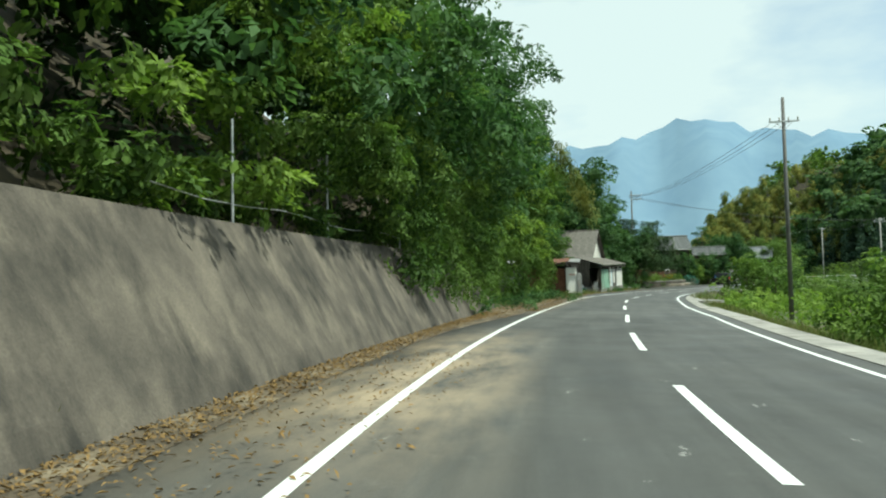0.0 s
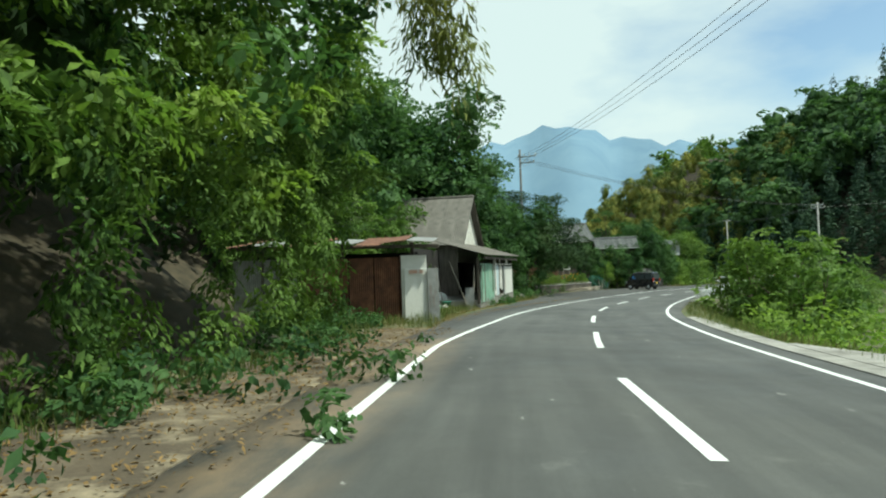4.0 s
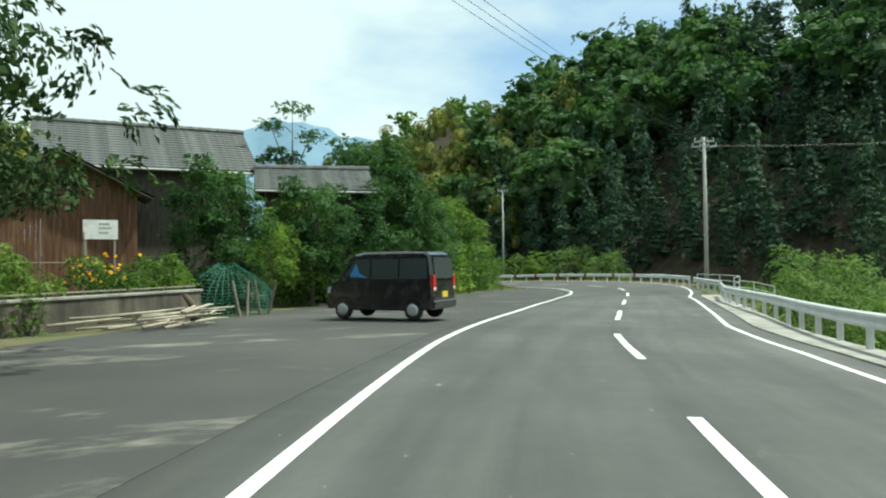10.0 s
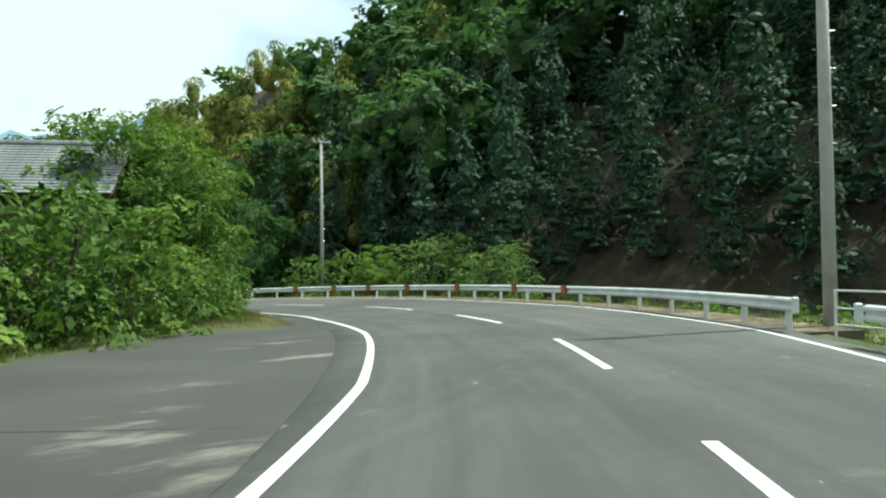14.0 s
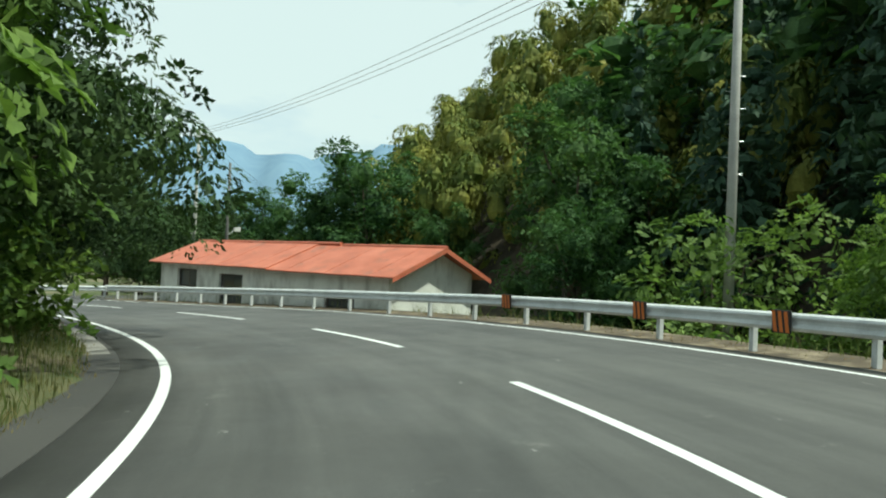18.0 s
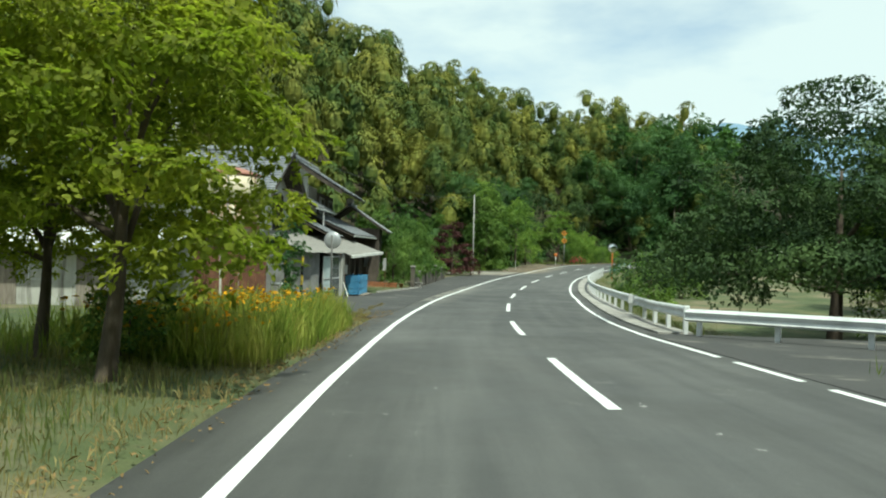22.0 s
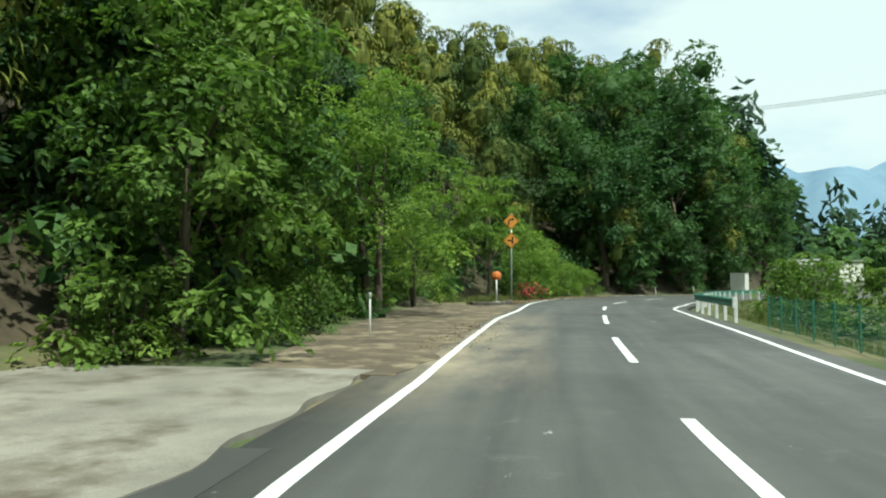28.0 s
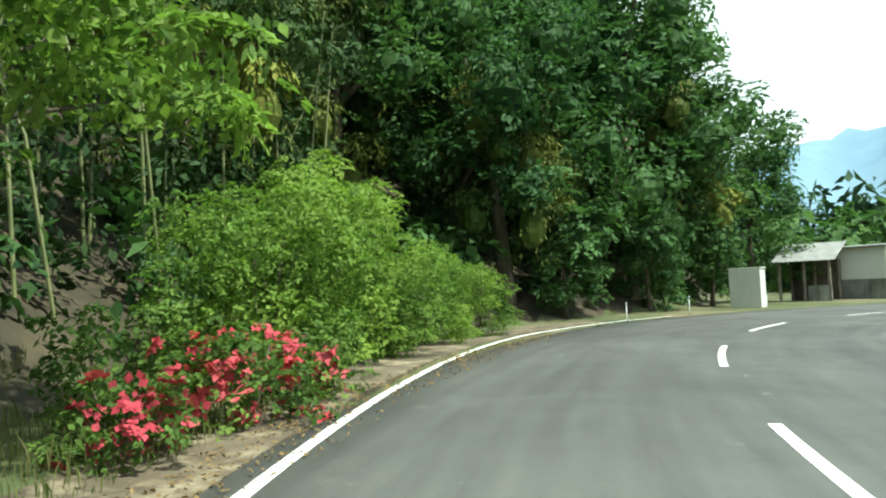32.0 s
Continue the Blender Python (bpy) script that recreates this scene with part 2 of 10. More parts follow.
GROUND = surface("grassy_ground", [(0.035, 0.055, 0.018), (0.07, 0.09, 0.032), (0.15, 0.13, 0.065)], 0.35, 18, 0.98, bump=0.6, stain=(0.17, 0.14, 0.085), stain_scale=0.22, stain_range=(0.5, 0.66))
WOOD_FLOOR = surface("leaf_litter_of_the_wood", [(0.024, 0.021, 0.013), (0.050, 0.041, 0.024), (0.085, 0.066, 0.040)], 1.2, 22, 0.98, bump=0.7)
LEAF = leafage("leaf_green", (0.034, 0.070, 0.022), (0.116, 0.202, 0.046), (0.205, 0.295, 0.072))
LEAF_DEEP = leafage("leaf_deep_green", (0.022, 0.058, 0.027), (0.078, 0.154, 0.054), (0.114, 0.203, 0.075))
LEAF_FRESH = leafage("leaf_fresh_green", (0.058, 0.106, 0.036), (0.158, 0.242, 0.076), (0.230, 0.318, 0.105), through_light=0.36)
# Brighter copy of the fresh green, with sunlight put into the leaf colour.
LEAF_VIVID = leafage("leaf_sunlit_green", (0.066, 0.125, 0.030), (0.188, 0.295, 0.064), (0.285, 0.395, 0.090), through_light=0.42)
LEAF_MAPLE = leafage("leaf_yellow_green", (0.115, 0.155, 0.022), (0.280, 0.325, 0.045), (0.410, 0.410, 0.060), through_light=0.55)
LEAF_BURGUNDY = leafage("leaf_burgundy", (0.035, 0.016, 0.018), (0.100, 0.034, 0.036), (0.115, 0.045, 0.042), through_light=0.2)
LEAF_CEDAR = leafage("leaf_cedar", (0.019, 0.044, 0.035), (0.051, 0.098, 0.063), (0.070, 0.120, 0.069), through_light=0.15, gloss=0.7)
LEAF_BAMBOO = leafage("leaf_bamboo", (0.028, 0.058, 0.016), (0.095, 0.140, 0.034), (0.270, 0.265, 0.054), patch=0.20, through_light=0.08)
LEAF_BAMBOO_GOLD = leafage("leaf_bamboo_golden", (0.052, 0.085, 0.020), (0.140, 0.180, 0.042), (0.300, 0.290, 0.070), patch=0.22, through_light=0.1)
# For the cherry and netted bush; also stands in for shade deep in thickets.
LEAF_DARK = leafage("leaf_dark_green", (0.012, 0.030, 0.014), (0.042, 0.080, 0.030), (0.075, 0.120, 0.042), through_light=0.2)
LEAF_BROWN = leafage("leaf_dry_brown", (0.14, 0.085, 0.035), (0.30, 0.19, 0.085), (0.24, 0.16, 0.08), through_light=0.1, gloss=0.8)
GRASS = leafage("grass_blades", (0.059, 0.093, 0.027), (0.159, 0.198, 0.069), (0.252, 0.222, 0.117), patch=0.9, through_light=0.4)
GRASS_LUSH = leafage("lush_grass_blades", (0.130, 0.190, 0.032), (0.290, 0.350, 0.075), (0.420, 0.400, 0.115), patch=0.9, through_light=0.4)
STRAW = leafage("dry_grass_blades", (0.18, 0.14, 0.06), (0.34, 0.27, 0.13), (0.27, 0.23, 0.10), patch=0.9, through_light=0.25)
BARK = surface("bark", [(0.045, 0.035, 0.026), (0.09, 0.07, 0.05), (0.14, 0.115, 0.085)], 3, 30, 0.95, bump=0.7, stretch=(1, 1, 0.3))
BAMBOO_CULM = surface("bamboo_culm", [(0.10, 0.13, 0.05), (0.17, 0.19, 0.08), (0.24, 0.24, 0.12)], 1.5, 20, 0.5, bump=0.1)
STEEL_WHITE = surface("galvanised_white", [(0.50, 0.52, 0.52), (0.63, 0.65, 0.65), (0.70, 0.72, 0.71)], 2.0, 60, 0.45, bump=0.1, stain=(0.28, 0.22, 0.16), stain_scale=2.5, stain_range=(0.63, 0.8), stain_stretch=(1, 1, 0.4))
STEEL_DULL = surface("galvanised_dull", [(0.33, 0.35, 0.36), (0.44, 0.46, 0.47), (0.52, 0.54, 0.54)], 3.0, 60, 0.4, metal=0.5, bump=0.1)
POLE_CONCRETE = surface("pole_concrete", [(0.30, 0.30, 0.28), (0.40, 0.395, 0.37), (0.47, 0.46, 0.43)], 1.2, 50, 0.85, bump=0.2)
POLE_DARK = surface("pole_dark", [(0.06, 0.06, 0.06), (0.10, 0.10, 0.095), (0.13, 0.13, 0.12)], 1.2, 50, 0.7, bump=0.2)
BLACK = surface("black_rubber", [(0.012, 0.012, 0.012), (0.02, 0.02, 0.02)], 3, 60, 0.7, bump=0.1)
GLASS = glass_material()
MOUNTAIN = mountain_material()

# ---- building tools ----
class Shape:
    """Collects vertices and faces of one part."""

    def __init__(self):
        self.v, self.f, self.n = [], [], 0

    def add(self, verts, faces, m=None):
        if m is not None:
            verts = [tuple(m @ Vector(p)) for p in verts]
        self.v.extend(tuple(p) for p in verts)
        self.f.extend(tuple(i + self.n for i in f) for f in faces)
        self.n += len(verts)
        return self

    def box(self, x0, x1, y0, y1, z0, z1, c=0.0, m=None):
        """A box with chamfered edges of width c."""
        if c <= 0:
            vs = [(x, y, z) for x in (x0, x1) for y in (y0, y1) for z in (z0, z1)]
            return self.add(vs, [(0, 1, 3, 2), (4, 6, 7, 5), (0, 4, 5, 1), (2, 3, 7, 6), (0, 2, 6, 4), (1, 5, 7, 3)], m)
        vs, key = [], {}
        for ix, iy, iz in [(i, j, k) for i in (0, 1) for j in (0, 1) for k in (0, 1)]:
            p = ((x0, x1)[ix], (y0, y1)[iy], (z0, z1)[iz])
            d = ((c, -c)[ix], (c, -c)[iy], (c, -c)[iz])
            for a in range(3):
                key[ix, iy, iz, a] = len(vs)
                vs.append(tuple(p[b] + (0 if b == a else d[b]) for b in range(3)))
        fs = []
        for a in range(3):
            for side in (0, 1):
                b, e = (a + 1) % 3, (a + 2) % 3
                ring = []
                for u, w in ((0, 0), (1, 0), (1, 1), (0, 1)):
                    q = [0, 0, 0]
                    q[a], q[b], q[e] = side, u, w
                    ring.append(key[(*q, a)])
                fs.append(tuple(ring if side else ring[::-1]))
            for u in (0, 1):
                for w in (0, 1):
                    b, e = (a + 1) % 3, (a + 2) % 3
                    q0, q1 = [0, 0, 0], [0, 0, 0]
                    q0[a], q0[b], q0[e] = 0, u, w
                    q1[a], q1[b], q1[e] = 1, u, w
                    fs.append((key[(*q0, b)], key[(*q1, b)], key[(*q1, e)], key[(*q0, e)]))
        for ix, iy, iz in [(i, j, k) for i in (0, 1) for j in (0, 1) for k in (0, 1)]:
            fs.append(tuple(key[ix, iy, iz, a] for a in range(3)))
        return self.add(vs, fs, m)

    def tube(self, pts, radii, n=8, m=None):
        pts = [Vector(p) for p in pts]
        if isinstance(radii, (int, float)):
            radii = [radii] * len(pts)
        vs, fs = [], []
        for i, p in enumerate(pts):
            d = (pts[min(i + 1, len(pts) - 1)] - pts[max(i - 1, 0)]).normalized()
            u = d.cross(Vector((0, 0, 1)) if abs(d.z) < 0.9 else Vector((1, 0, 0))).normalized()
            w = d.cross(u)
            for k in range(n):
                a = 2 * math.pi * k / n
                vs.append(p + (u * math.cos(a) + w * math.sin(a)) * radii[i])
        for i in range(len(pts) - 1):
            for k in range(n):
                a, b = i * n + k, i * n + (k + 1) % n
                fs.append((a, b, b + n, a + n))
        fs.append(tuple(range(n))[::-1])
        fs.append(tuple(range((len(pts) - 1) * n, len(pts) * n)))
        return self.add(vs, fs, m)

    def lathe(self, profile, n=20, m=None):
        """Turns (radius, z) pairs about the z axis."""
        vs = [(r * math.cos(2 * math.pi * k / n), r * math.sin(2 * math.pi * k / n), z) for r, z in profile for k in range(n)]
        fs = [(i * n + k, i * n + (k + 1) % n, (i + 1) * n + (k + 1) % n, (i + 1) * n + k) for i in range(len(profile) - 1) for k in range(n)]
        fs += [tuple(range(n))[::-1], tuple(range((len(profile) - 1) * n, len(profile) * n))]
        return self.add(vs, fs, m)

    def slab(self, outline, thick, m=None):
        """A flat outline in x, y given height from 0 to thick."""
        k = len(outline)
        vs = [(x, y, 0) for x, y in outline] + [(x, y, thick) for x, y in outline]
        fs = [tuple(range(k))[::-1], tuple(range(k, 2 * k))] + [(i, (i + 1) % k, (i + 1) % k + k, i + k) for i in range(k)]
        return self.add(vs, fs, m)

    def corrugated(self, width, length, pitch=0.13, depth=0.02, thick=0.006, m=None, sag=0.0, steps=1):
        """A corrugated sheet: waves along x, length along y, with two skins."""
        n = max(4, int(width / pitch * 4))
        vs, fs = [], []
        for layer in (0, thick):
            for j in range(steps + 1):
                for i in range(n + 1):
                    x = width * i / n
                    vs.append((x, length * j / steps, depth * math.sin(2 * math.pi * x / pitch) + layer - sag * math.sin(math.pi * j / steps)))
        row, lay = n + 1, (n + 1) * (steps + 1)
        for j in range(steps):
            for i in range(n):
                a = j * row + i
                fs.append((a, a + row, a + row + 1, a + 1))
                fs.append((a + lay, a + lay + 1, a + lay + row + 1, a + lay + row))
        for i in range(n):
            fs.append((i, i + 1, i + 1 + lay, i + lay))
            b = steps * row + i
            fs.append((b + 1, b, b + lay, b + 1 + lay))
        for j in range(steps):
            a, b = j * row, j * row + n
            fs.append((a + row, a, a + lay, a + row + lay))
            fs.append((b, b + row, b + row + lay, b + lay))
        return self.add(vs, fs, m)

    def mesh(self, name, mat, smooth=False):
        me = bpy.data.meshes.new(name)
        me.from_pydata(self.v, [], self.f)
        me.materials.append(mat)
        if smooth:
            me.polygons.foreach_set("use_smooth", [True] * len(me.polygons))
        me.update()
        return me


def part(name, shape, material, parent, label="", smooth=False, m=None):
    """One mesh object under a thing or a part."""
    me = shape if isinstance(shape, bpy.types.Mesh) else shape.mesh(name, material, smooth)
    ob = new(name, me)
    ob.parent = parent
    if m is not None:
        ob.matrix_basis = m
    if label:
        ob["label"] = label
    return ob


def thing(name, m, label, category, group="", kind=""):
    """The Empty at the base of a thing, to which its parts belong."""
    ob = new(name)
    ob.empty_display_size = 0.2
    ob.matrix_basis = m
    return tagged(ob, label, category, group, kind)


def single(name, shape, material, m, label, category, group="", kind="", smooth=False):
    """A thing of one mesh."""
    ob = new(name, shape if isinstance(shape, bpy.types.Mesh) else shape.mesh(name, material, smooth))
    ob.matrix_basis = m
    return tagged(ob, label, category, group, kind)


def quads_mesh(name, verts, mat, per=4):
    """A mesh of separate small faces, from an array (n, per, 3)."""
    n = len(verts)
    me = bpy.data.meshes.new(name)
    me.vertices.add(n * per)
    me.vertices.foreach_set("co", np.ascontiguousarray(verts, dtype=np.float32).ravel())
    me.loops.add(n * per)
    me.loops.foreach_set("vertex_index", np.arange(n * per, dtype=np.int32))
    me.polygons.add(n)
    me.polygons.foreach_set("loop_start", np.arange(0, n * per, per, dtype=np.int32))
    me.materials.append(mat)
    me.update(calc_edges=True)
    return me


def unit(a):
    return a / np.maximum(1e-9, np.linalg.norm(a, axis=-1, keepdims=True))


def leaf_quads(rng, pos, normal, length, width, droop=0.0):
    """Pointed leaves at pos, facing about normal."""
    n = len(pos)
    r = rng.normal(size=(n, 3))
    r[:, 2] -= droop * 2
    t = unit(r - normal * np.sum(r * normal, 1, keepdims=True))
    b = np.cross(normal, t)
    L = (length * rng.uniform(0.6, 1.35, n))[:, None]
    W = (width * rng.uniform(0.6, 1.35, n))[:, None]
    bend = normal * L * 0.12
    return np.stack([pos - t * L * 0.5, pos + b * W * 0.5 + bend * 0.6, pos + t * L * 0.5 - bend, pos - b * W * 0.5 + bend * 0.6], 1)


def shells(rng, lobes, k, around=8, rings=5, low=-1.0, uneven=(0.70, 1.15)):
    """Uneven closed masses inside a crown, on which the outer leaves lie."""
    lobes = np.array(lobes, dtype=float)
    a = np.linspace(0, 2 * np.pi, around + 1)
    e = np.linspace(low * 1.45, 1.45, rings + 1)
    out = []
    for x, y, z, rx, ry, rz in lobes:
        f = k * rng.uniform(*uneven, (rings + 1, around))
        f = np.concatenate([f, f[:, :1]], 1)
        p = np.stack([x + rx * f * np.cos(e)[:, None] * np.cos(a)[None], y + ry * f * np.cos(e)[:, None] * np.sin(a)[None], z + rz * f * np.sin(e)[:, None] * np.ones_like(a)[None]], 2)
        q = np.stack([p[:-1, :-1], p[:-1, 1:], p[1:, 1:], p[1:, :-1]], 2)
        out.append(q.reshape(-1, 4, 3))
    return np.concatenate(out)


def leaf_along(rng, pos, normal, along, length, width):
    """Pointed leaves at pos that lie along a direction, slightly folded down at the tip."""
    n = len(pos)
    t = unit(along)
    b = unit(np.cross(normal, t))
    up = np.cross(t, b)
    L = (length * rng.uniform(0.6, 1.35, n))[:, None]
    W = (width * np.ones(n) * rng.uniform(0.6, 1.35, n))[:, None]
    return np.stack([pos - t * L * 0.5, pos + b * W * 0.5 + up * L * 0.07, pos + t * L * 0.5 - up * L * 0.12, pos - b * W * 0.5 + up * L * 0.07], 1)


def crown_quads(rng, lobes, n, length, width, shell=(0.80, 1.05), up=0.35, droop=0.0, fill=0.16, ragged=0.42, core=0, per=13):
    """Leaves over a set of lobes (x, y, z, rx, ry, rz): clumps of sprays that lie like small drooping fans, over a coarser dark inside."""
    lobes = np.array(lobes, dtype=float)
    w = (lobes[:, 3] * lobes[:, 4] + lobes[:, 4] * lobes[:, 5] + lobes[:, 3] * lobes[:, 5])
    m = 9
    knots = unit(rng.normal(size=(len(lobes), m, 3)) + np.array([0, 0, 0.30]))
    size = rng.uniform(0.26, 0.50, (len(lobes), m))
    out = []
    ns = max(1, n // per)
    idx = rng.choice(len(lobes), ns, p=w / w.sum())
    k = rng.integers(m, size=ns)
    c, r = lobes[idx, :3], lobes[idx, 3:]
    kd, kr = knots[idx, k], size[idx, k]
    d = unit(rng.normal(size=(ns, 3)) * 0.85 + kd * 0.7 + np.array([0, 0, 0.45]))
    centre = c + (kd * 0.70 + d * (rng.uniform(shell[0], shell[1], ns) * kr)[:, None]) * r
    face = unit(d / r)
    t = face * np.array([1.0, 1.0, 0.35]) + rng.normal(size=(ns, 3)) * 0.45
    t[:, 2] -= 0.18 + 0.55 * droop
    t = unit(t)
    nor = np.array([0, 0, 0.55 + up]) + face * 0.75 + rng.normal(size=(ns, 3)) * 0.22
    nor = unit(nor - t * np.sum(nor * t, 1, keepdims=True))
    b = np.cross(nor, t)
    R = length * rng.uniform(1.5, 3.0, ns)
    q = np.repeat(np.arange(ns), per)
    u, v = rng.uniform(0, 1, ns * per), rng.uniform(-1, 1, ns * per)
    pos = centre[q] + t[q] * (R[q] * (u - 0.35))[:, None] + b[q] * (R[q] * 0.62 * v * (1.05 - 0.5 * u))[:, None]
    pos[:, 2] -= R[q] * (0.30 + 0.5 * droop) * u * u + R[q] * 0.10 * np.abs(v)
    out.append(leaf_along(rng, pos, unit(nor[q] + rng.normal(size=(ns * per, 3)) * ragged * 0.62), t[q] + b[q] * (v * 0.75)[:, None] - np.array([0, 0, 0.35 * droop]) + rng.normal(size=(ns * per, 3)) * 0.2, length, width))
    if core:
        out.append(shells(rng, lobes, core, 7, 4))
    count = int(n * fill)
    idx = rng.choice(len(lobes), count, p=w / w.sum())
    d = unit(rng.normal(size=(count, 3)))
    pos = lobes[idx, :3] + d * lobes[idx, 3:] * rng.uniform(0.45, 0.78, count)[:, None]
    nor = unit(d + rng.normal(size=(count, 3)) * 0.4)
    out.append(leaf_quads(rng, pos, nor, length * 1.2, width * 1.35, droop))
    return np.concatenate(out)


def plume_quads(rng, domes, n, length, width, core=0.0):
    """Bamboo plumes (x, y, z, r): sprays lie over a rounded, nodding head and hang from its shoulder in ragged tassels."""
    domes = np.array(domes, dtype=float)
    idx = rng.choice(len(domes), n, p=domes[:, 3] ** 2 / (domes[:, 3] ** 2).sum())
    nod = rng.uniform(0, 6.2832, len(domes))
    a = rng.uniform(0, 6.2832, n)
    f = rng.uniform(0.0, 1.0, n)
    lock = 1 + 0.16 * np.sin(a * 5 + idx * 2.1) + 0.12 * np.sin(a * 9 + idx) + rng.normal(0, 0.08, n)
    g = np.maximum(f - 0.74, 0) / 0.26                         # down the tassels
    ang = np.minimum(f / 0.74, 1.0) ** 0.62 * 1.4
    r = np.sin(ang) * (1 - 0.5 * g * rng.uniform(0.4, 1.2, n))
    z = np.cos(ang) * 0.95 - 1.5 * g * lock
    R = domes[idx, 3]
    lean = np.stack([np.cos(nod[idx]), np.sin(nod[idx]), np.zeros(n)], 1)
    out = np.stack([np.cos(a), np.sin(a), np.zeros(n)], 1)
    pos = domes[idx, :3] + out * (r * R * lock * rng.uniform(0.8, 1.08, n))[:, None] + lean * (R * 0.3 * (0.5 + z))[:, None]
    pos[:, 2] += z * R * rng.uniform(0.9, 1.08, n)
    t = unit(out * (np.cos(ang) + 0.25)[:, None] - np.array([0, 0, 1.0]) * (np.sin(ang) * 0.9 + 0.1)[:, None] + rng.normal(size=(n, 3)) * 0.25)
    face = unit(out * np.sin(ang)[:, None] + np.array([0, 0, 1.0]) * (np.cos(ang) + 0.3)[:, None] + rng.normal(size=(n, 3)) * 0.2)
    leaves = leaf_along(rng, pos, face, t, length, width * (1 - 0.45 * (g > 0)))
    if core:
        return np.concatenate([leaves, shells(rng, [(x, y, z - r * 0.35, r * 0.9, r * 0.9, r * 1.25) for x, y, z, r in domes], core, 8, 5, -1.0, (0.85, 1.08))])
    return leaves


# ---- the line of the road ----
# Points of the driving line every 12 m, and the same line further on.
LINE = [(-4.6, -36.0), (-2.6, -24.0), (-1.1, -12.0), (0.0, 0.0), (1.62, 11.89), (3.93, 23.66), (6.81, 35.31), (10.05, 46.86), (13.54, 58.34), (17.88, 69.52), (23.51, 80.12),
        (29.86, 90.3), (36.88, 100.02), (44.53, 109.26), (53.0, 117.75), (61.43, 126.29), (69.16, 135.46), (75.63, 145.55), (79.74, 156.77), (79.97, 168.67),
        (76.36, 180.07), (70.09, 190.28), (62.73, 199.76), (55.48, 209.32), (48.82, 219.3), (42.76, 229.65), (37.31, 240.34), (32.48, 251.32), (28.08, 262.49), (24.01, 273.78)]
LINE_END = [(20.65, 284.9), (19.1, 296.45), (19.5, 306.4), (22.3, 315.2), (27.7, 322.2), (35.4, 327.2), (45.9, 330.4), (58.4, 332.4), (72.4, 333.8)]
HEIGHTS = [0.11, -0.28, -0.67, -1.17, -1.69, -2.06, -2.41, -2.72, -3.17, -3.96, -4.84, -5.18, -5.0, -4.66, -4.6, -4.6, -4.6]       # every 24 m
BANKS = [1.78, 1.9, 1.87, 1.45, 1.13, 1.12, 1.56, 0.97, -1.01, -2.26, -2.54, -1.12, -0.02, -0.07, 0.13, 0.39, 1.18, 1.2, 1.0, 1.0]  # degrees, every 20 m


def spline(points, per=12):
    p = np.array(points)
    q = np.vstack([2 * p[0] - p[1], p, 2 * p[-1] - p[-2]])
    out = []
    for i in range(1, len(q) - 2):
        for t in np.arange(per) / per:
            a, b, c, d = q[i - 1], q[i], q[i + 1], q[i + 2]
            out.append(0.5 * (2 * b + (c - a) * t + (2 * a - 5 * b + 4 * c - d) * t * t + (3 * b - a - 3 * c + d) * t ** 3))
    out.append(p[-1])
    return np.array(out)


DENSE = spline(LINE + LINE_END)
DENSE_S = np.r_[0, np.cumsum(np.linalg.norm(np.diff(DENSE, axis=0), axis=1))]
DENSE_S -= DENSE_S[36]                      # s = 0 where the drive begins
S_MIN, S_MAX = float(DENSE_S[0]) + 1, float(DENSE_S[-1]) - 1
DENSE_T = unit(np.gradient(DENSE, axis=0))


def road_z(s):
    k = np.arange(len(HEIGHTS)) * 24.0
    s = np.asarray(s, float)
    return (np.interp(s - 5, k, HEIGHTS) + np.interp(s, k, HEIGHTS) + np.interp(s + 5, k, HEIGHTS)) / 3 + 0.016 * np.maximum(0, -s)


def bank(s):
    return np.tan(np.radians(np.interp(s, np.arange(len(BANKS)) * 20.0, BANKS)))


def table(*pairs):
    return lambda s: np.interp(s, [p[0] for p in pairs], [p[1] for p in pairs])


# Offsets from the driving line, to the right: edge lines, centre line, edges of the asphalt.
LEFT = table((0, -1.75), (30, -1.68), (43, -1.78), (56, -1.95), (66, -1.58), (73, -1.54), (86, -1.66), (98, -1.9), (106, -1.74), (118, -2.12), (124, -2.14), (134, -2.07), (142, -1.9), (148, -1.52), (155, -1.2), (165, -1.25),
             (174, -1.74), (180, -1.66), (192, -1.75), (204, -1.7), (212, -1.42), (220, -1.55), (232, -1.64), (246, -1.65), (258, -1.60), (287, -1.68), (292, -1.56), (306, -1.68), (312, -1.5), (318, -1.68), (326, -2.22), (332, -2.75), (345, -3.8))
CENTRE = table((0, 1.73), (30, 1.94), (40, 1.68), (51, 1.42), (60, 1.8), (65, 1.9), (71, 1.88), (81, 1.65), (101, 1.48), (111, 1.6), (116, 1.68), (121, 1.48), (131, 1.40), (141, 1.49), (151, 2.12), (161, 2.87), (177, 2.9), (190, 2.74), (200, 2.62), (210, 2.26), (220, 1.78), (235, 1.75), (250, 1.76), (270, 1.7), (289, 1.53), (299, 1.63), (309, 1.87), (318, 2.06), (324, 2.08), (330, 2.2), (337, 2.32), (345, 2.45))
RIGHT = table((0, 4.9), (20, 5.15), (30, 5.2), (40, 4.8), (50, 4.7), (73, 4.87), (97, 4.8), (104, 4.55), (118, 4.7), (125, 4.4), (145, 4.98), (151, 6.0), (161, 7.6), (171, 8.0), (178, 7.55), (190, 7.75), (198, 7.1), (207, 6.55), (213, 5.6), (220, 5.0), (235, 4.85), (255, 5.1), (271, 4.8), (283, 4.55), (293, 4.65), (303, 5.0), (318, 5.2), (326, 6.0), (345, 6.2))
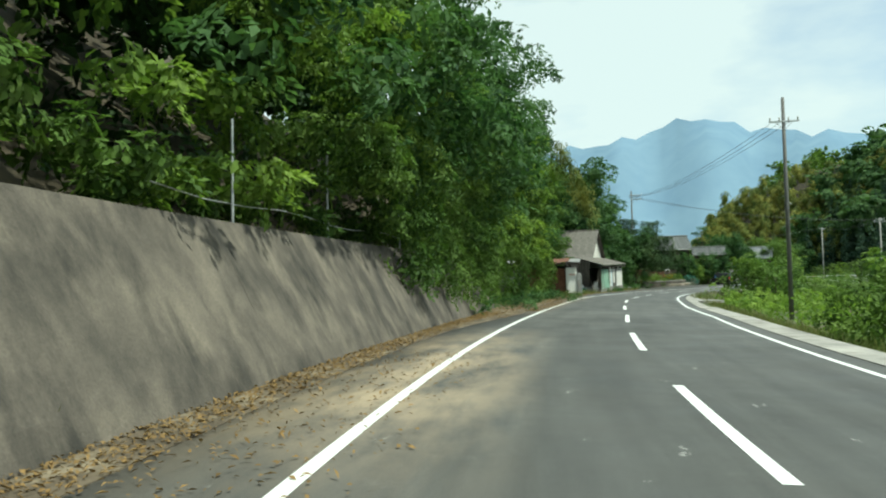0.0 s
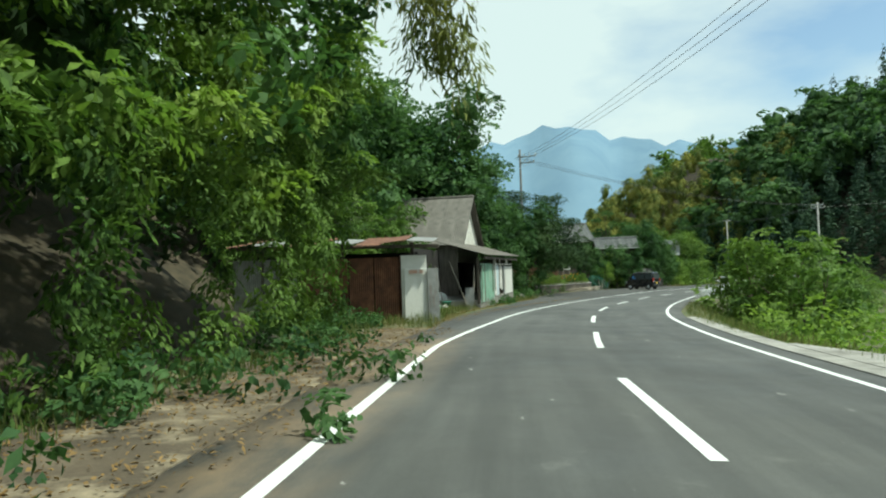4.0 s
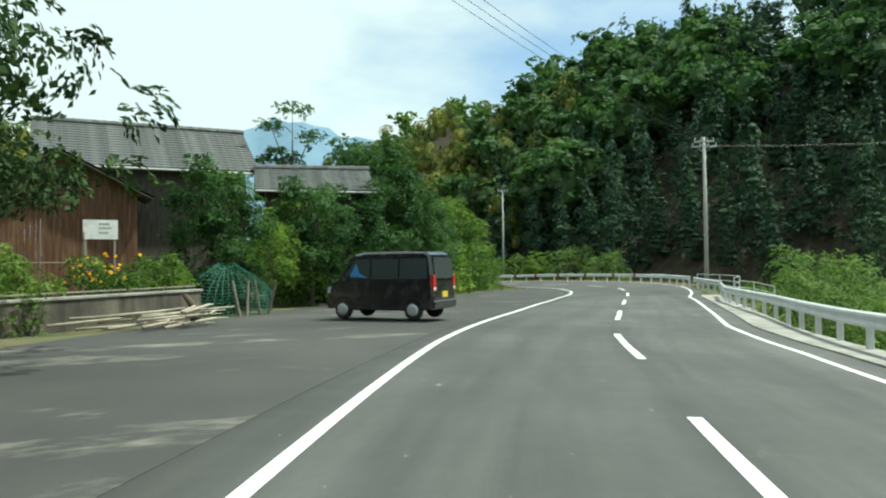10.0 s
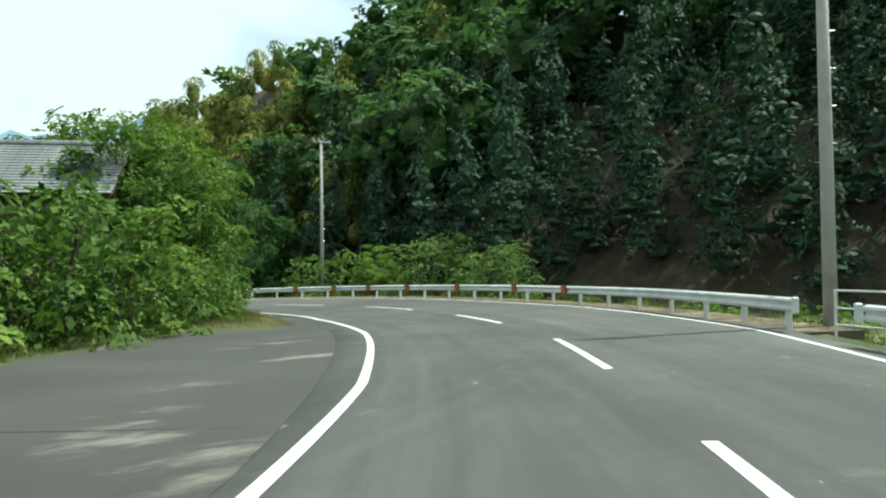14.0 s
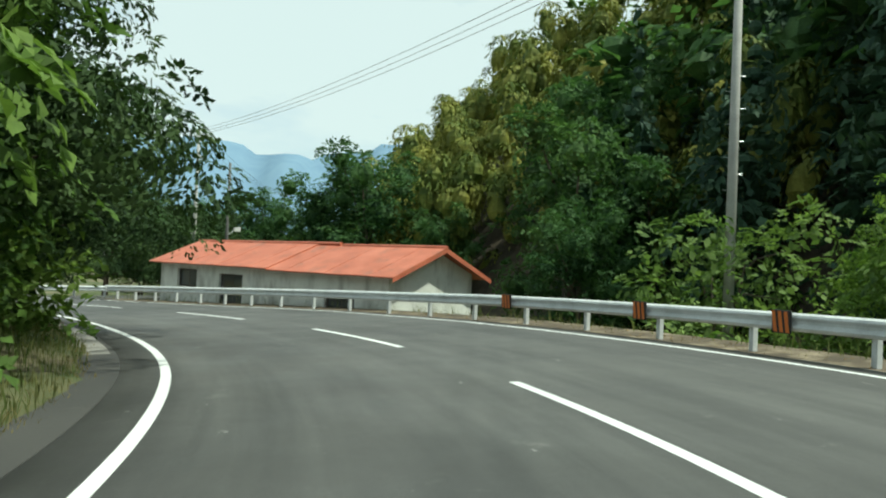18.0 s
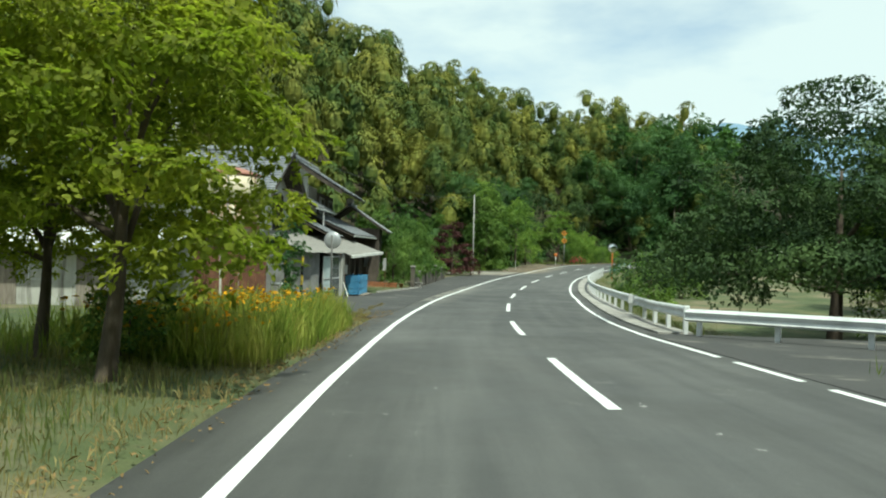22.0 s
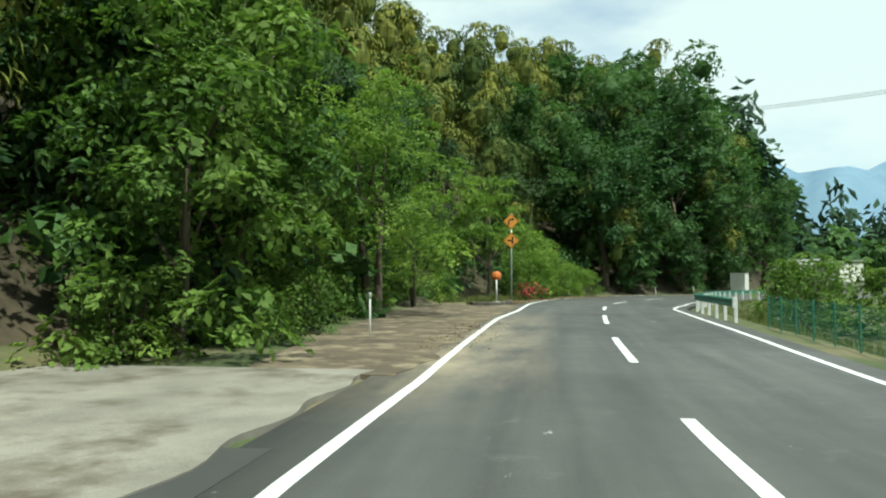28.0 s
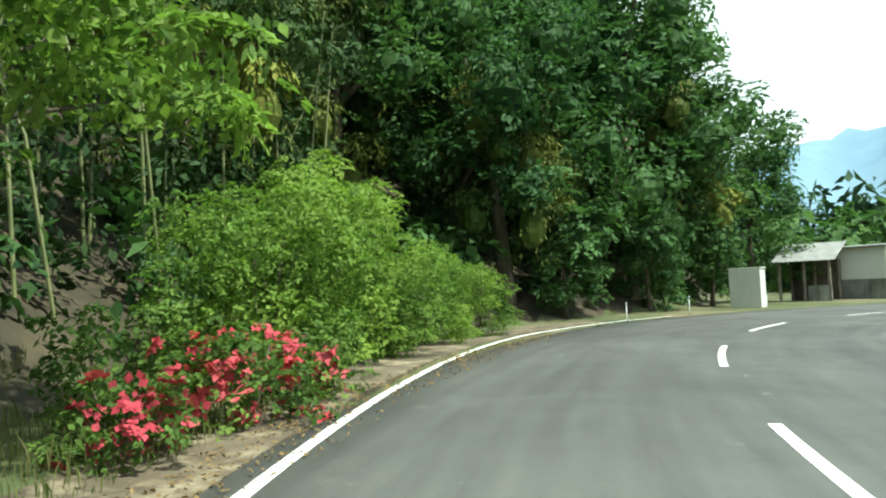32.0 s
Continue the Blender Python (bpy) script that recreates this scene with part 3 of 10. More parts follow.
EDGE_L = table((0, -3.2), (20, -3.1), (30, -2.3), (60, -3.2), (120, -2.9), (150, -2.0), (172, -2.6), (200, -2.6), (215, -2.3), (240, -2.6), (283, -2.5), (300, -2.2), (345, -3.2))
EDGE_R = lambda s: RIGHT(s) + np.interp(s, (0, 60, 90, 150, 240, 345), (0.55, 0.55, 0.7, 0.6, 0.5, 0.6))


def dense(s):
    x = np.interp(s, DENSE_S, DENSE[:, 0])
    y = np.interp(s, DENSE_S, DENSE[:, 1])
    tx, ty = np.interp(s, DENSE_S, DENSE_T[:, 0]), np.interp(s, DENSE_S, DENSE_T[:, 1])
    k = np.hypot(tx, ty)
    return x, y, tx / k, ty / k


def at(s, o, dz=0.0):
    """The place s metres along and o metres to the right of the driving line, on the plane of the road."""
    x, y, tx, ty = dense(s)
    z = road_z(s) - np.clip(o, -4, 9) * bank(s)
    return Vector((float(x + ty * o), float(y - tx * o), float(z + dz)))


def heading(s):
    _, _, tx, ty = dense(s)
    return math.degrees(math.atan2(-float(tx), float(ty)))


def nearest(x, y):
    """s and o of places in the plan (arrays)."""
    x, y = np.atleast_1d(x).astype(float), np.atleast_1d(y).astype(float)
    s, o = np.empty_like(x), np.empty_like(x)
    for i in range(0, len(x), 20000):
        sl = slice(i, i + 20000)
        d2 = (x[sl, None] - DENSE[None, :, 0]) ** 2 + (y[sl, None] - DENSE[None, :, 1]) ** 2
        k = d2.argmin(1)
        dx, dy = x[sl] - DENSE[k, 0], y[sl] - DENSE[k, 1]
        t = DENSE_T[k]
        s[sl] = DENSE_S[k] + np.clip(dx * t[:, 0] + dy * t[:, 1], -0.8, 0.8)
        o[sl] = dx * t[:, 1] - dy * t[:, 0]
        far = np.hypot(dx, dy)
        o[sl] = np.sign(o[sl] + 1e-9) * np.maximum(np.abs(o[sl]), far * 0.98)
    return s, o


def smooth(a, b, x):
    t = np.clip((x - a) / (b - a), 0, 1)
    return t * t * (3 - 2 * t)


# Where the ground rises on the left, and how far it falls on the right of the road.
HILL_L = table((-40, 5.6), (26, 5.6), (33, 4.9), (44, 4.8), (58, 6), (66, 17), (95, 20), (110, 60), (200, 70), (216, 36), (232, 24), (268, 20), (284, 10), (296, 7), (330, 6.5), (345, 7), (380, 9))
FALL_R = table((-40, 0.9), (40, 0.9), (66, 1.2), (90, 1.8), (140, 2.4), (160, 1.2), (190, 0.7), (205, 1.9), (226, 1.3), (236, 0.9), (300, 0.9), (345, 0.3), (380, 0.2))


def rise_left(s, d):
    """Height of the left bank d metres behind its foot."""
    d = np.maximum(d, 0)
    wall = np.where(s < 38, np.minimum(d * 6, 2.25 * smooth(38, 31, s)), 0.0)
    return np.minimum(wall + np.maximum(d - 0.6, 0) * 0.72, 27 - 4 * smooth(60, 110, s))


def ground_z(x, y):
    x, y = np.atleast_1d(x).astype(float), np.atleast_1d(y).astype(float)
    s, o = nearest(x, y)
    el, er = EDGE_L(s), EDGE_R(s)
    plane = road_z(s) - np.clip(o, -4, 9) * bank(s)
    z = plane - 0.10
    # left: a level yard, then the hill
    lift = rise_left(s, -o - HILL_L(s)) * (1 - smooth(304, 314, y) * smooth(15, 22, x))
    verge = 0.05 + 0.25 * smooth(168, 178, s) * smooth(218, 205, s) * smooth(0.3, 1.6, el - o)
    zl = plane - 0.06 + verge + lift
    # right: the bank falls to the fields, and the wooded hill rises beyond them
    d = o - er
    zr = plane - 0.05 - FALL_R(s) * smooth(0.4, 4.5, d)
    front = np.interp(y, (60, 100, 130, 190, 208, 222, 246, 270, 300, 340), (205, 145, 100, 97, 93.5, 88, 83, 87, 109, 190))
    hill = np.clip((x - front) * (0.85 + 0.15 * smooth(172, 200, y)), 0, 34 + 2 * smooth(172, 198, y))
    far = np.maximum(np.clip((y - 400) * 0.22, 0, 16) * smooth(-40, 10, x), np.clip((y - 362) * 0.42, 0, 25) * smooth(58, 30, x) * smooth(-60, -10, x))
    zr = zr + np.maximum(hill, far)
    z = np.where(o < el + 0.25, np.where(o > el - 0.25, z, zl), np.where(o > er - 0.25, np.where(o > er + 0.2, zr, z), z))
    wobble = 0.10 * np.sin(x * 0.61 + y * 0.23) * np.sin(y * 0.47 - x * 0.19)
    z = z + wobble * np.maximum(smooth(11.0, 16.0, el - o), smooth(1.0, 6.0, o - er))
    rough = np.hypot(x - 45, y - 160)
    return z + np.where(rough > 350, (rough - 350) * 0.012, 0)


def gz(x, y):
    return float(ground_z(x, y)[0])


def on_ground(s, o, dz=0.0):
    p = at(s, o)
    return Vector((p.x, p.y, gz(p.x, p.y) + dz))


def place(s, o, turn=0.0, dz=0.0, ground=True):
    """A pose on the ground, turned from the road's heading."""
    p = on_ground(s, o, dz) if ground else at(s, o, dz)
    return pose(p.x, p.y, p.z, 0, 0, heading(s) + turn)


def ground_object():
    def axis(lo, hi, step):
        mid = np.arange(lo, hi + 0.1, step)
        grow = [6, 14, 26, 44, 70, 110, 170, 260, 400, 620, 950, 1450, 2200, 3200]
        return np.r_[[lo - g for g in grow[::-1]], mid, [hi + g for g in grow]]
    xs, ys = axis(-34, 134, 1.2), axis(-34, 376, 1.2)
    X, Y = np.meshgrid(xs, ys)
    Z = ground_z(X.ravel(), Y.ravel())
    nx, ny = len(xs), len(ys)
    me = bpy.data.meshes.new("ground")
    me.vertices.add(nx * ny)
    me.vertices.foreach_set("co", np.stack([X.ravel(), Y.ravel(), Z], 1).astype(np.float32).ravel())
    i, j = np.meshgrid(np.arange(nx - 1), np.arange(ny - 1))
    a = (j * nx + i).ravel()
    q = np.stack([a, a + 1, a + nx + 1, a + nx], 1).astype(np.int32)
    me.loops.add(q.size)
    me.loops.foreach_set("vertex_index", q.ravel())
    me.polygons.add(len(q))
    me.polygons.foreach_set("loop_start", np.arange(0, q.size, 4, dtype=np.int32))
    me.polygons.foreach_set("use_smooth", np.ones(len(q), dtype=bool))
    me.materials.append(GROUND)
    me.update(calc_edges=True)
    # leaf litter on the steep wooded slopes
    me.materials.append(WOOD_FLOOR)
    nz = np.empty(len(me.polygons) * 3)
    me.polygons.foreach_get("normal", nz)
    me.polygons.foreach_set("material_index", (nz[2::3] < 0.93).astype(np.int32))
    return tagged(new("ground", me), "grassy valley ground rising to wooded hills", "ground", kind="structure")


def ribbon(s0, s1, left, right, dz=0.0, step=1.0, across=2, thick=0.0, ragged=0.0, seed=0, follow=False):
    """A strip along the road between two offsets (numbers or functions of s)."""
    rng = np.random.default_rng(seed)
    n = max(2, int(round((s1 - s0) / step)) + 1)
    S = np.linspace(s0, s1, n)
    lf = left(S) if callable(left) else np.full(n, float(left))
    rt = right(S) if callable(right) else np.full(n, float(right))
    if ragged:
        lf = lf + rng.uniform(-ragged, ragged, n)
    x, y, tx, ty = dense(S)
    rows = []
    for k in range(across + 1):
        o = lf + (rt - lf) * k / across
        px, py = x + ty * o, y - tx * o
        pz = ground_z(px, py) if follow else road_z(S) - np.clip(o, -4, 9) * bank(S)
        rows.append(np.stack([px, py, pz + dz], 1))
    shape = Shape()
    vs = np.concatenate(rows)
    fs = [(k * n + i, (k + 1) * n + i, (k + 1) * n + i + 1, k * n + i + 1) for k in range(across) for i in range(n - 1)]
    if thick:
        low = np.concatenate([rows[0] - (0, 0, thick), rows[-1] - (0, 0, thick)])
        b = len(vs)
        vs = np.concatenate([vs, low])
        fs += [(i, i + 1, b + i + 1, b + i) for i in range(n - 1)]
        fs += [(across * n + i + 1, across * n + i, b + n + i, b + n + i + 1) for i in range(n - 1)]
        fs += [(0, b, b + n, across * n), (n - 1, across * n + n - 1, b + 2 * n - 1, b + n - 1)]
    return shape.add([tuple(map(float, p)) for p in vs], fs)


ground = ground_object()
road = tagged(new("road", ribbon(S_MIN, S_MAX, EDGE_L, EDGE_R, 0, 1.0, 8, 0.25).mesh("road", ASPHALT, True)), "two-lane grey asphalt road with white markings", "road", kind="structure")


def map_along(ob):
    """A coordinate map in metres along and across the road."""
    me = ob.data
    co = np.empty(len(me.vertices) * 3, dtype=np.float32)
    me.vertices.foreach_get("co", co)
    co = co.reshape(-1, 3)
    s, o = nearest(co[:, 0], co[:, 1])
    li = np.empty(len(me.loops), dtype=np.int32)
    me.loops.foreach_get("vertex_index", li)
    me.uv_layers.new(name="along").data.foreach_set("uv", np.stack([s[li], o[li]], 1).astype(np.float32).ravel())


map_along(road)
LINE_W = 0.074
part("edge_line", ribbon(S_MIN, 356, lambda s: LEFT(s) - LINE_W, lambda s: LEFT(s) + LINE_W, 0.005, 0.5), PAINT, road, "white painted edge line")
for a, b in ((S_MIN, 219.0), (219.6, 221.0), (221.6, 223.0), (223.8, 226.2), (227.0, 229.4), (230.2, S_MAX)):
    part("edge_line", ribbon(a, b, lambda s: RIGHT(s) - LINE_W * 0.9, lambda s: RIGHT(s) + LINE_W * 0.9, 0.005, 0.5), PAINT, road, "white painted edge line")
DASH_ENDS = [-9.6, 0.4, 10.5] + [20.6 + 10.05 * k for k in range(13)] + [151.1, 160.8, 171.2, 181.6, 190.8, 200.3, 210.0, 219.7, 229.6, 239.7, 249.8, 259.9, 269.9, 279.8, 289.8, 299.7, 309.8, 319.9, 331, 342, 353, 364]
for e in DASH_ENDS:
    part("centre_dash", ribbon(e - 5.0, e, lambda s: CENTRE(s) - 0.075, lambda s: CENTRE(s) + 0.075, 0.005, 0.5), PAINT, road)

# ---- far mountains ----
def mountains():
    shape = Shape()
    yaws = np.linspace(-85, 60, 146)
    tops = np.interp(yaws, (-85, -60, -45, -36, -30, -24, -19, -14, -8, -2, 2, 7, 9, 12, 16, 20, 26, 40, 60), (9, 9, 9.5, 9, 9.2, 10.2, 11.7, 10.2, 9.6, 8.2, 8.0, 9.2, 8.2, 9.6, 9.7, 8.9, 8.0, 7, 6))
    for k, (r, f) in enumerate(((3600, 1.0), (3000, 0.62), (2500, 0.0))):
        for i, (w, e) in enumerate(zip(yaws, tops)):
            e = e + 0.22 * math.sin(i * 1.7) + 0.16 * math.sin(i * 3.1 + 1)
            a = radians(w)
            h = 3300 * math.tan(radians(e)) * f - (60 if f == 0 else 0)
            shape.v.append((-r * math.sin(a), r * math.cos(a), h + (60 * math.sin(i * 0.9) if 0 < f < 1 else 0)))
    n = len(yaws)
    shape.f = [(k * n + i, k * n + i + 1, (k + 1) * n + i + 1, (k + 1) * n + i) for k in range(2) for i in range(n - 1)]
    return tagged(new("backdrop", shape.mesh("backdrop", MOUNTAIN, True)), "far mountain range in a haze-blue base colour", "mountain", kind="structure")


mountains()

# ---- woods on the hills ----
def scatter(rng, x0, x1, y0, y1, gap, keep):
    """Points on a jittered grid for which keep(x, y, s, o) holds."""
    xs, ys = np.meshgrid(np.arange(x0, x1, gap), np.arange(y0, y1, gap))
    x = xs.ravel() + rng.uniform(-0.45, 0.45, xs.size) * gap
    y = ys.ravel() + rng.uniform(-0.45, 0.45, xs.size) * gap
    s, o = nearest(x, y)
    k = keep(x, y, s, o)
    return x[k], y[k]


def woods(name, templates, x, y, lo, hi, mat, label, rng, sink=0.5, category="trees"):
    """Many crowns in one object."""
    z = ground_z(x, y) - sink
    out = []
    for i in range(len(x)):
        t = templates[rng.integers(len(templates))]
        a, k = rng.uniform(0, 2 * math.pi), rng.uniform(lo, hi)
        c, sn = math.cos(a) * k, math.sin(a) * k
        q = t @ np.array([[c, sn, 0], [-sn, c, 0], [0, 0, k * rng.uniform(0.85, 1.15)]])
        out.append(q + (x[i], y[i], z[i]))
    return tagged(new(name, quads_mesh(name, np.concatenate(out), mat)), label, category, kind="stuff")


def broad_template(rng, n, size, height=9.0, spread=3.2, core=0.52):
    lobes = []
    for k in range(9):
        a, r = rng.uniform(0, 6.28), rng.uniform(0.2, 0.75) * spread
        z = height * rng.uniform(0.42, 0.86)
        q = rng.uniform(0.34, 0.55) * spread
        lobes.append((r * math.cos(a), r * math.sin(a), z, q, q, q * 0.8))
    lobes.append((0, 0, height * 0.55, spread * 0.8, spread * 0.8, height * 0.4))
    return crown_quads(rng, lobes, n, size, size * 0.62, core=core)


def cedar_template(rng, n, size, height=14.0, spread=2.3, core=0.55):
    lobes = []
    for k in range(16):
        f = k / 15
        r = spread * (1 - f) ** 0.8 + 0.25
        a = rng.uniform(0, 6.28)
        lobes.append((0.35 * r * math.cos(a), 0.35 * r * math.sin(a), height * (0.15 + 0.83 * f), r, r, 0.75 + 0.3 * (1 - f)))
    return crown_quads(rng, lobes, n, size, size * 0.42, up=-0.1, droop=0.5, core=core)


def bamboo_template(rng, n, size, height=9.0, core=0.0):
    """A clump of bamboo: nodding plumes at several heights, the tallest in the middle."""
    domes = []
    for k in range(8):
        a, f = rng.uniform(0, 6.28) + 1.7 * k, k / 7
        lean = rng.uniform(1.2, 2.4) * (1.1 - 0.7 * f)
        domes.append((lean * math.cos(a), lean * math.sin(a), height * (0.30 + 0.62 * f) + rng.uniform(-0.5, 0.5), rng.uniform(0.8, 1.25)))
    return plume_quads(rng, domes, n, size, size * 0.40, core)


def build_woods():
    rng = np.random.default_rng(11)
    broad = [broad_template(rng, 480, 0.52) for _ in range(4)]
    cedar = [cedar_template(rng, 760, 0.50, core=0.34) for _ in range(3)]
    bamboo = [bamboo_template(rng, 1250, 0.38, core=0.62) for _ in range(6)]
    near_bamboo = [bamboo_template(rng, 2100, 0.30, core=0.62) for _ in range(6)]
    fine_bamboo = [bamboo_template(rng, 5200, 0.20, core=0.55) for _ in range(3)]
    distant = [broad_template(rng, 110, 1.5, core=0) for _ in range(4)]
    spruce = [cedar_template(rng, 130, 1.9, core=0) for _ in range(3)]
    # left hill at the start
    x, y = scatter(rng, -34, 30, -18, 112, 4.0, lambda x, y, s, o: (s < 112) & (-o > HILL_L(s) + 2.2) & (-o < HILL_L(s) + 19) & (s > -10))
    woods("hill_trees", broad, x, y, 0.75, 1.2, LEAF_DEEP, "dense broadleaf wood on the hillside above the road", rng)
    # cedar hill beyond the bend
    front = lambda y: np.interp(y, (60, 100, 130, 190, 208, 222, 246, 270, 300, 340), (205, 145, 100, 97, 93.5, 88, 83, 87, 109, 190))
    x, y = scatter(rng, 92, 190, 92, 232, 4.4, lambda x, y, s, o: (x > front(y) - 1.5) & (x < front(y) + 42) & (y < 200))
    woods("cedar_wood", cedar, x, y, 0.75, 1.2, LEAF_CEDAR, "dark cedar plantation on the steep hillside", rng)
    x, y = scatter(rng, 92, 200, 92, 240, 6.5, lambda x, y, s, o: (x > front(y) + 14) & (x < front(y) + 46) & (y < 205))
    woods("hill_trees", broad, x, y, 1.0, 1.6, LEAF_DEEP, "broadleaf trees along the crest of the hill", rng, sink=-2.5)
    x, y = scatter(rng, 92, 150, 176, 206, 5.5, lambda x, y, s, o: (x > front(y) + 5) & (x < front(y) + 34))
    woods("hill_trees", broad, x, y, 1.5, 2.1, LEAF_DEEP, "tall broadleaf trees on the shoulder of the hill", rng)
    x, y = scatter(rng, 84, 180, 188, 318, 4.4, lambda x, y, s, o: (x > front(y)) & (x < front(y) + 26 - 10 * smooth(240, 300, y)))
    woods("bamboo_grove", bamboo, x, y, 1.05, 1.5, LEAF_BAMBOO_GOLD, "bamboo grove with arching feathery tops", rng)
    # bamboo hill behind the farmhouses
    x, y = scatter(rng, -40, 60, 180, 352, 4.3, lambda x, y, s, o: (o < 0) & (s > 214) & (s < 405) & (x < 60 - 40 * smooth(300, 322, y)) & (-o > HILL_L(s) + 1.5) & (-o < HILL_L(s) + 33) & ~((s < 300) & (-o < HILL_L(s) + 3)) & ~((s > 300) & (s < 336) & (-o < 12.0)))
    ss, oo = nearest(x, y)
    near = ss > 246
    edge = (ss > 284) & (-oo < HILL_L(ss) + 7)
    woods("bamboo_grove", bamboo, x[~near], y[~near], 1.2, 1.75, LEAF_BAMBOO, "bamboo grove with arching feathery tops on the hillside", rng, sink=0.0)
    woods("bamboo_grove", fine_bamboo, x[edge], y[edge], 1.1, 1.5, LEAF_BAMBOO, "bamboo leaning out over the bend of the road", rng, sink=0.0)
    near &= ~edge
    woods("bamboo_grove", near_bamboo, x[near], y[near], 1.2, 1.75, LEAF_BAMBOO, "dark bamboo grove leaning out above the verge", rng, sink=0.0)
    # undergrowth that covers the foot of the slopes
    low = [broad_template(rng, 150, 0.4, 3.2, 2.0, core=0) for _ in range(4)]
    x, y = scatter(rng, -30, 60, 205, 352, 2.9, lambda x, y, s, o: (o < 0) & (s > 222) & (s < 386) & (-o > HILL_L(s) + 0.2) & (-o < HILL_L(s) + 9) & (x < 60 - 38 * smooth(300, 322, y)))
    woods("undergrowth", low, x, y, 0.7, 1.3, LEAF_DEEP, "dark undergrowth at the foot of the bamboo slope", rng, category="undergrowth")
    # far wooded slopes
    x, y = scatter(rng, -10, 190, 385, 450, 7.0, lambda x, y, s, o: y > 388)
    woods("far_trees", spruce, x, y, 0.8, 1.3, LEAF_CEDAR, "distant cedar wood on a low hill", rng)
    x, y = scatter(rng, -30, 200, 366, 470, 7.5, lambda x, y, s, o: np.abs(o) > 26)
    woods("far_trees", distant, x, y, 0.8, 1.3, LEAF_DEEP, "distant broadleaf wood on a low hill", rng)
    x, y = scatter(rng, 66, 190, 240, 368, 7.5, lambda x, y, s, o: (o > 26) & (x > 60 + 0.25 * np.maximum(0, 300 - y)))
    woods("valley_trees", distant, x, y, 0.6, 1.1, LEAF, "broadleaf trees across the valley", rng)


build_woods()
# ---- roadside structures ----
part("verge", ribbon(-14, 62, table((-14, -4.3), (30, -4.3), (40, -4.6), (62, -5.2)), lambda s: EDGE_L(s) + 0.05, 0.012, 0.5, 6, 0.1), EARTH, road, "strip of earth and leaf litter beside the asphalt")
part("apron", ribbon(60, 152, table((60, -3.0), (66, -3.4), (74, -3.8), (84, -4.6), (95, -6.6), (104, -8.4), (112, -10.2), (124, -10.4), (134, -11.4), (148, -10.6), (150, -8.6), (152, -6.5)), lambda s: EDGE_L(s) + 0.3, 0.006, 0.5, 6, 0.2), APRON, road, "worn asphalt forecourt beside the road")
part("apron", ribbon(152, 177, table((152, -8.3), (160, -8.0), (168, -6.6), (175, -4.4), (177, -3.0)), lambda s: EDGE_L(s) + 0.3, 0.006, 0.5, 4, 0.2), APRON, road, "worn asphalt forecourt beside the road")
part("apron", ribbon(175, 204, table((175, -4.6), (185, -4.3), (195, -3.9), (204, -2.7)), lambda s: EDGE_L(s) + 0.2, 0.006, 0.5, 3, 0.2), APRON, road, "worn asphalt shoulder inside the bend")
part("gutter", ribbon(197, 217, lambda s: EDGE_L(s) - 0.55, lambda s: EDGE_L(s) + 0.1, 0.01, 0.5, 2, 0.15), CONCRETE, road, "pale concrete gutter along the bank")
part("apron", ribbon(240, 288, table((240, -3.2), (244, -6.0), (250, -6.6), (257, -5.4), (262, -5.0), (268, -5.2), (279, -6.2), (283, -5.4), (288, -3.4)), lambda s: EDGE_L(s) + 0.3, 0.006, 0.5, 4, 0.2), APRON, road, "worn asphalt forecourt of the farm")
part("driveway", ribbon(285.5, 293, table((285.5, -10), (293, -9)), lambda s: EDGE_L(s) - 0.1 - 0.08 * np.sin(s * 3.1), 0.02, 0.25, 8, 0.15), DRIVE, road, "broad pale concrete driveway")
part("verge", ribbon(292.5, 318.5, table((292.5, -4.4), (300, -5.4), (318.5, -6.8)), lambda s: LEFT(s) - 0.28 - 0.12 * np.sin(s * 1.7) - 0.06 * np.sin(s * 4.3), 0.014, 0.25, 6, 0.1), EARTH, road, "bare brown earth verge")
part("verge", ribbon(322, 352, lambda s: LEFT(s) - 1.9, lambda s: LEFT(s) - 0.35, 0.012, 0.5, 3, 0.1), EARTH, road, "strip of earth and leaf litter beside the asphalt")
part("side_road", ribbon(224.5, 236, lambda s: EDGE_R(s) - 0.3, table((224.5, 7.6), (229, 16), (233, 20), (236, 6.2)), 0.01, 0.25, 6, 0.2), APRON, road, "narrow asphalt lane leaving the road")
part("kerb", ribbon(-10, 40, lambda s: EDGE_R(s), lambda s: EDGE_R(s) + 0.9, 0.02, 1.0, 2, 0.15), CONCRETE, road, "low concrete edging strip")
part("kerb", ribbon(40, 70, lambda s: EDGE_R(s), lambda s: EDGE_R(s) + 0.55, 0.02, 1.0, 2, 0.15), CONCRETE, road, "low concrete edging strip")
part("pad", ribbon(50, 57, lambda s: EDGE_R(s) + 0.5, table((50, 6.2), (52, 7.6), (57, 6.0)), 0.03, 0.5, 3, 0.15), CONCRETE, road, "pale concrete slab beside the road")
part("kerb", ribbon(90, 147, lambda s: EDGE_R(s), lambda s: EDGE_R(s) + 1.0, 0.03, 1.0, 2, 0.2), CONCRETE, road, "concrete edge beneath the guardrail")
part("kerb", ribbon(236, 294, lambda s: EDGE_R(s), lambda s: EDGE_R(s) + 0.9, 0.06, 1.0, 2, 0.2), CONCRETE, road, "low concrete edging under the guardrail")
part("verge", ribbon(160, 226, lambda s: EDGE_R(s) - 0.05, lambda s: EDGE_R(s) + 1.5, 0.0, 0.5, 3, 0.2), EARTH, road, "strip of bare earth below the guardrail")


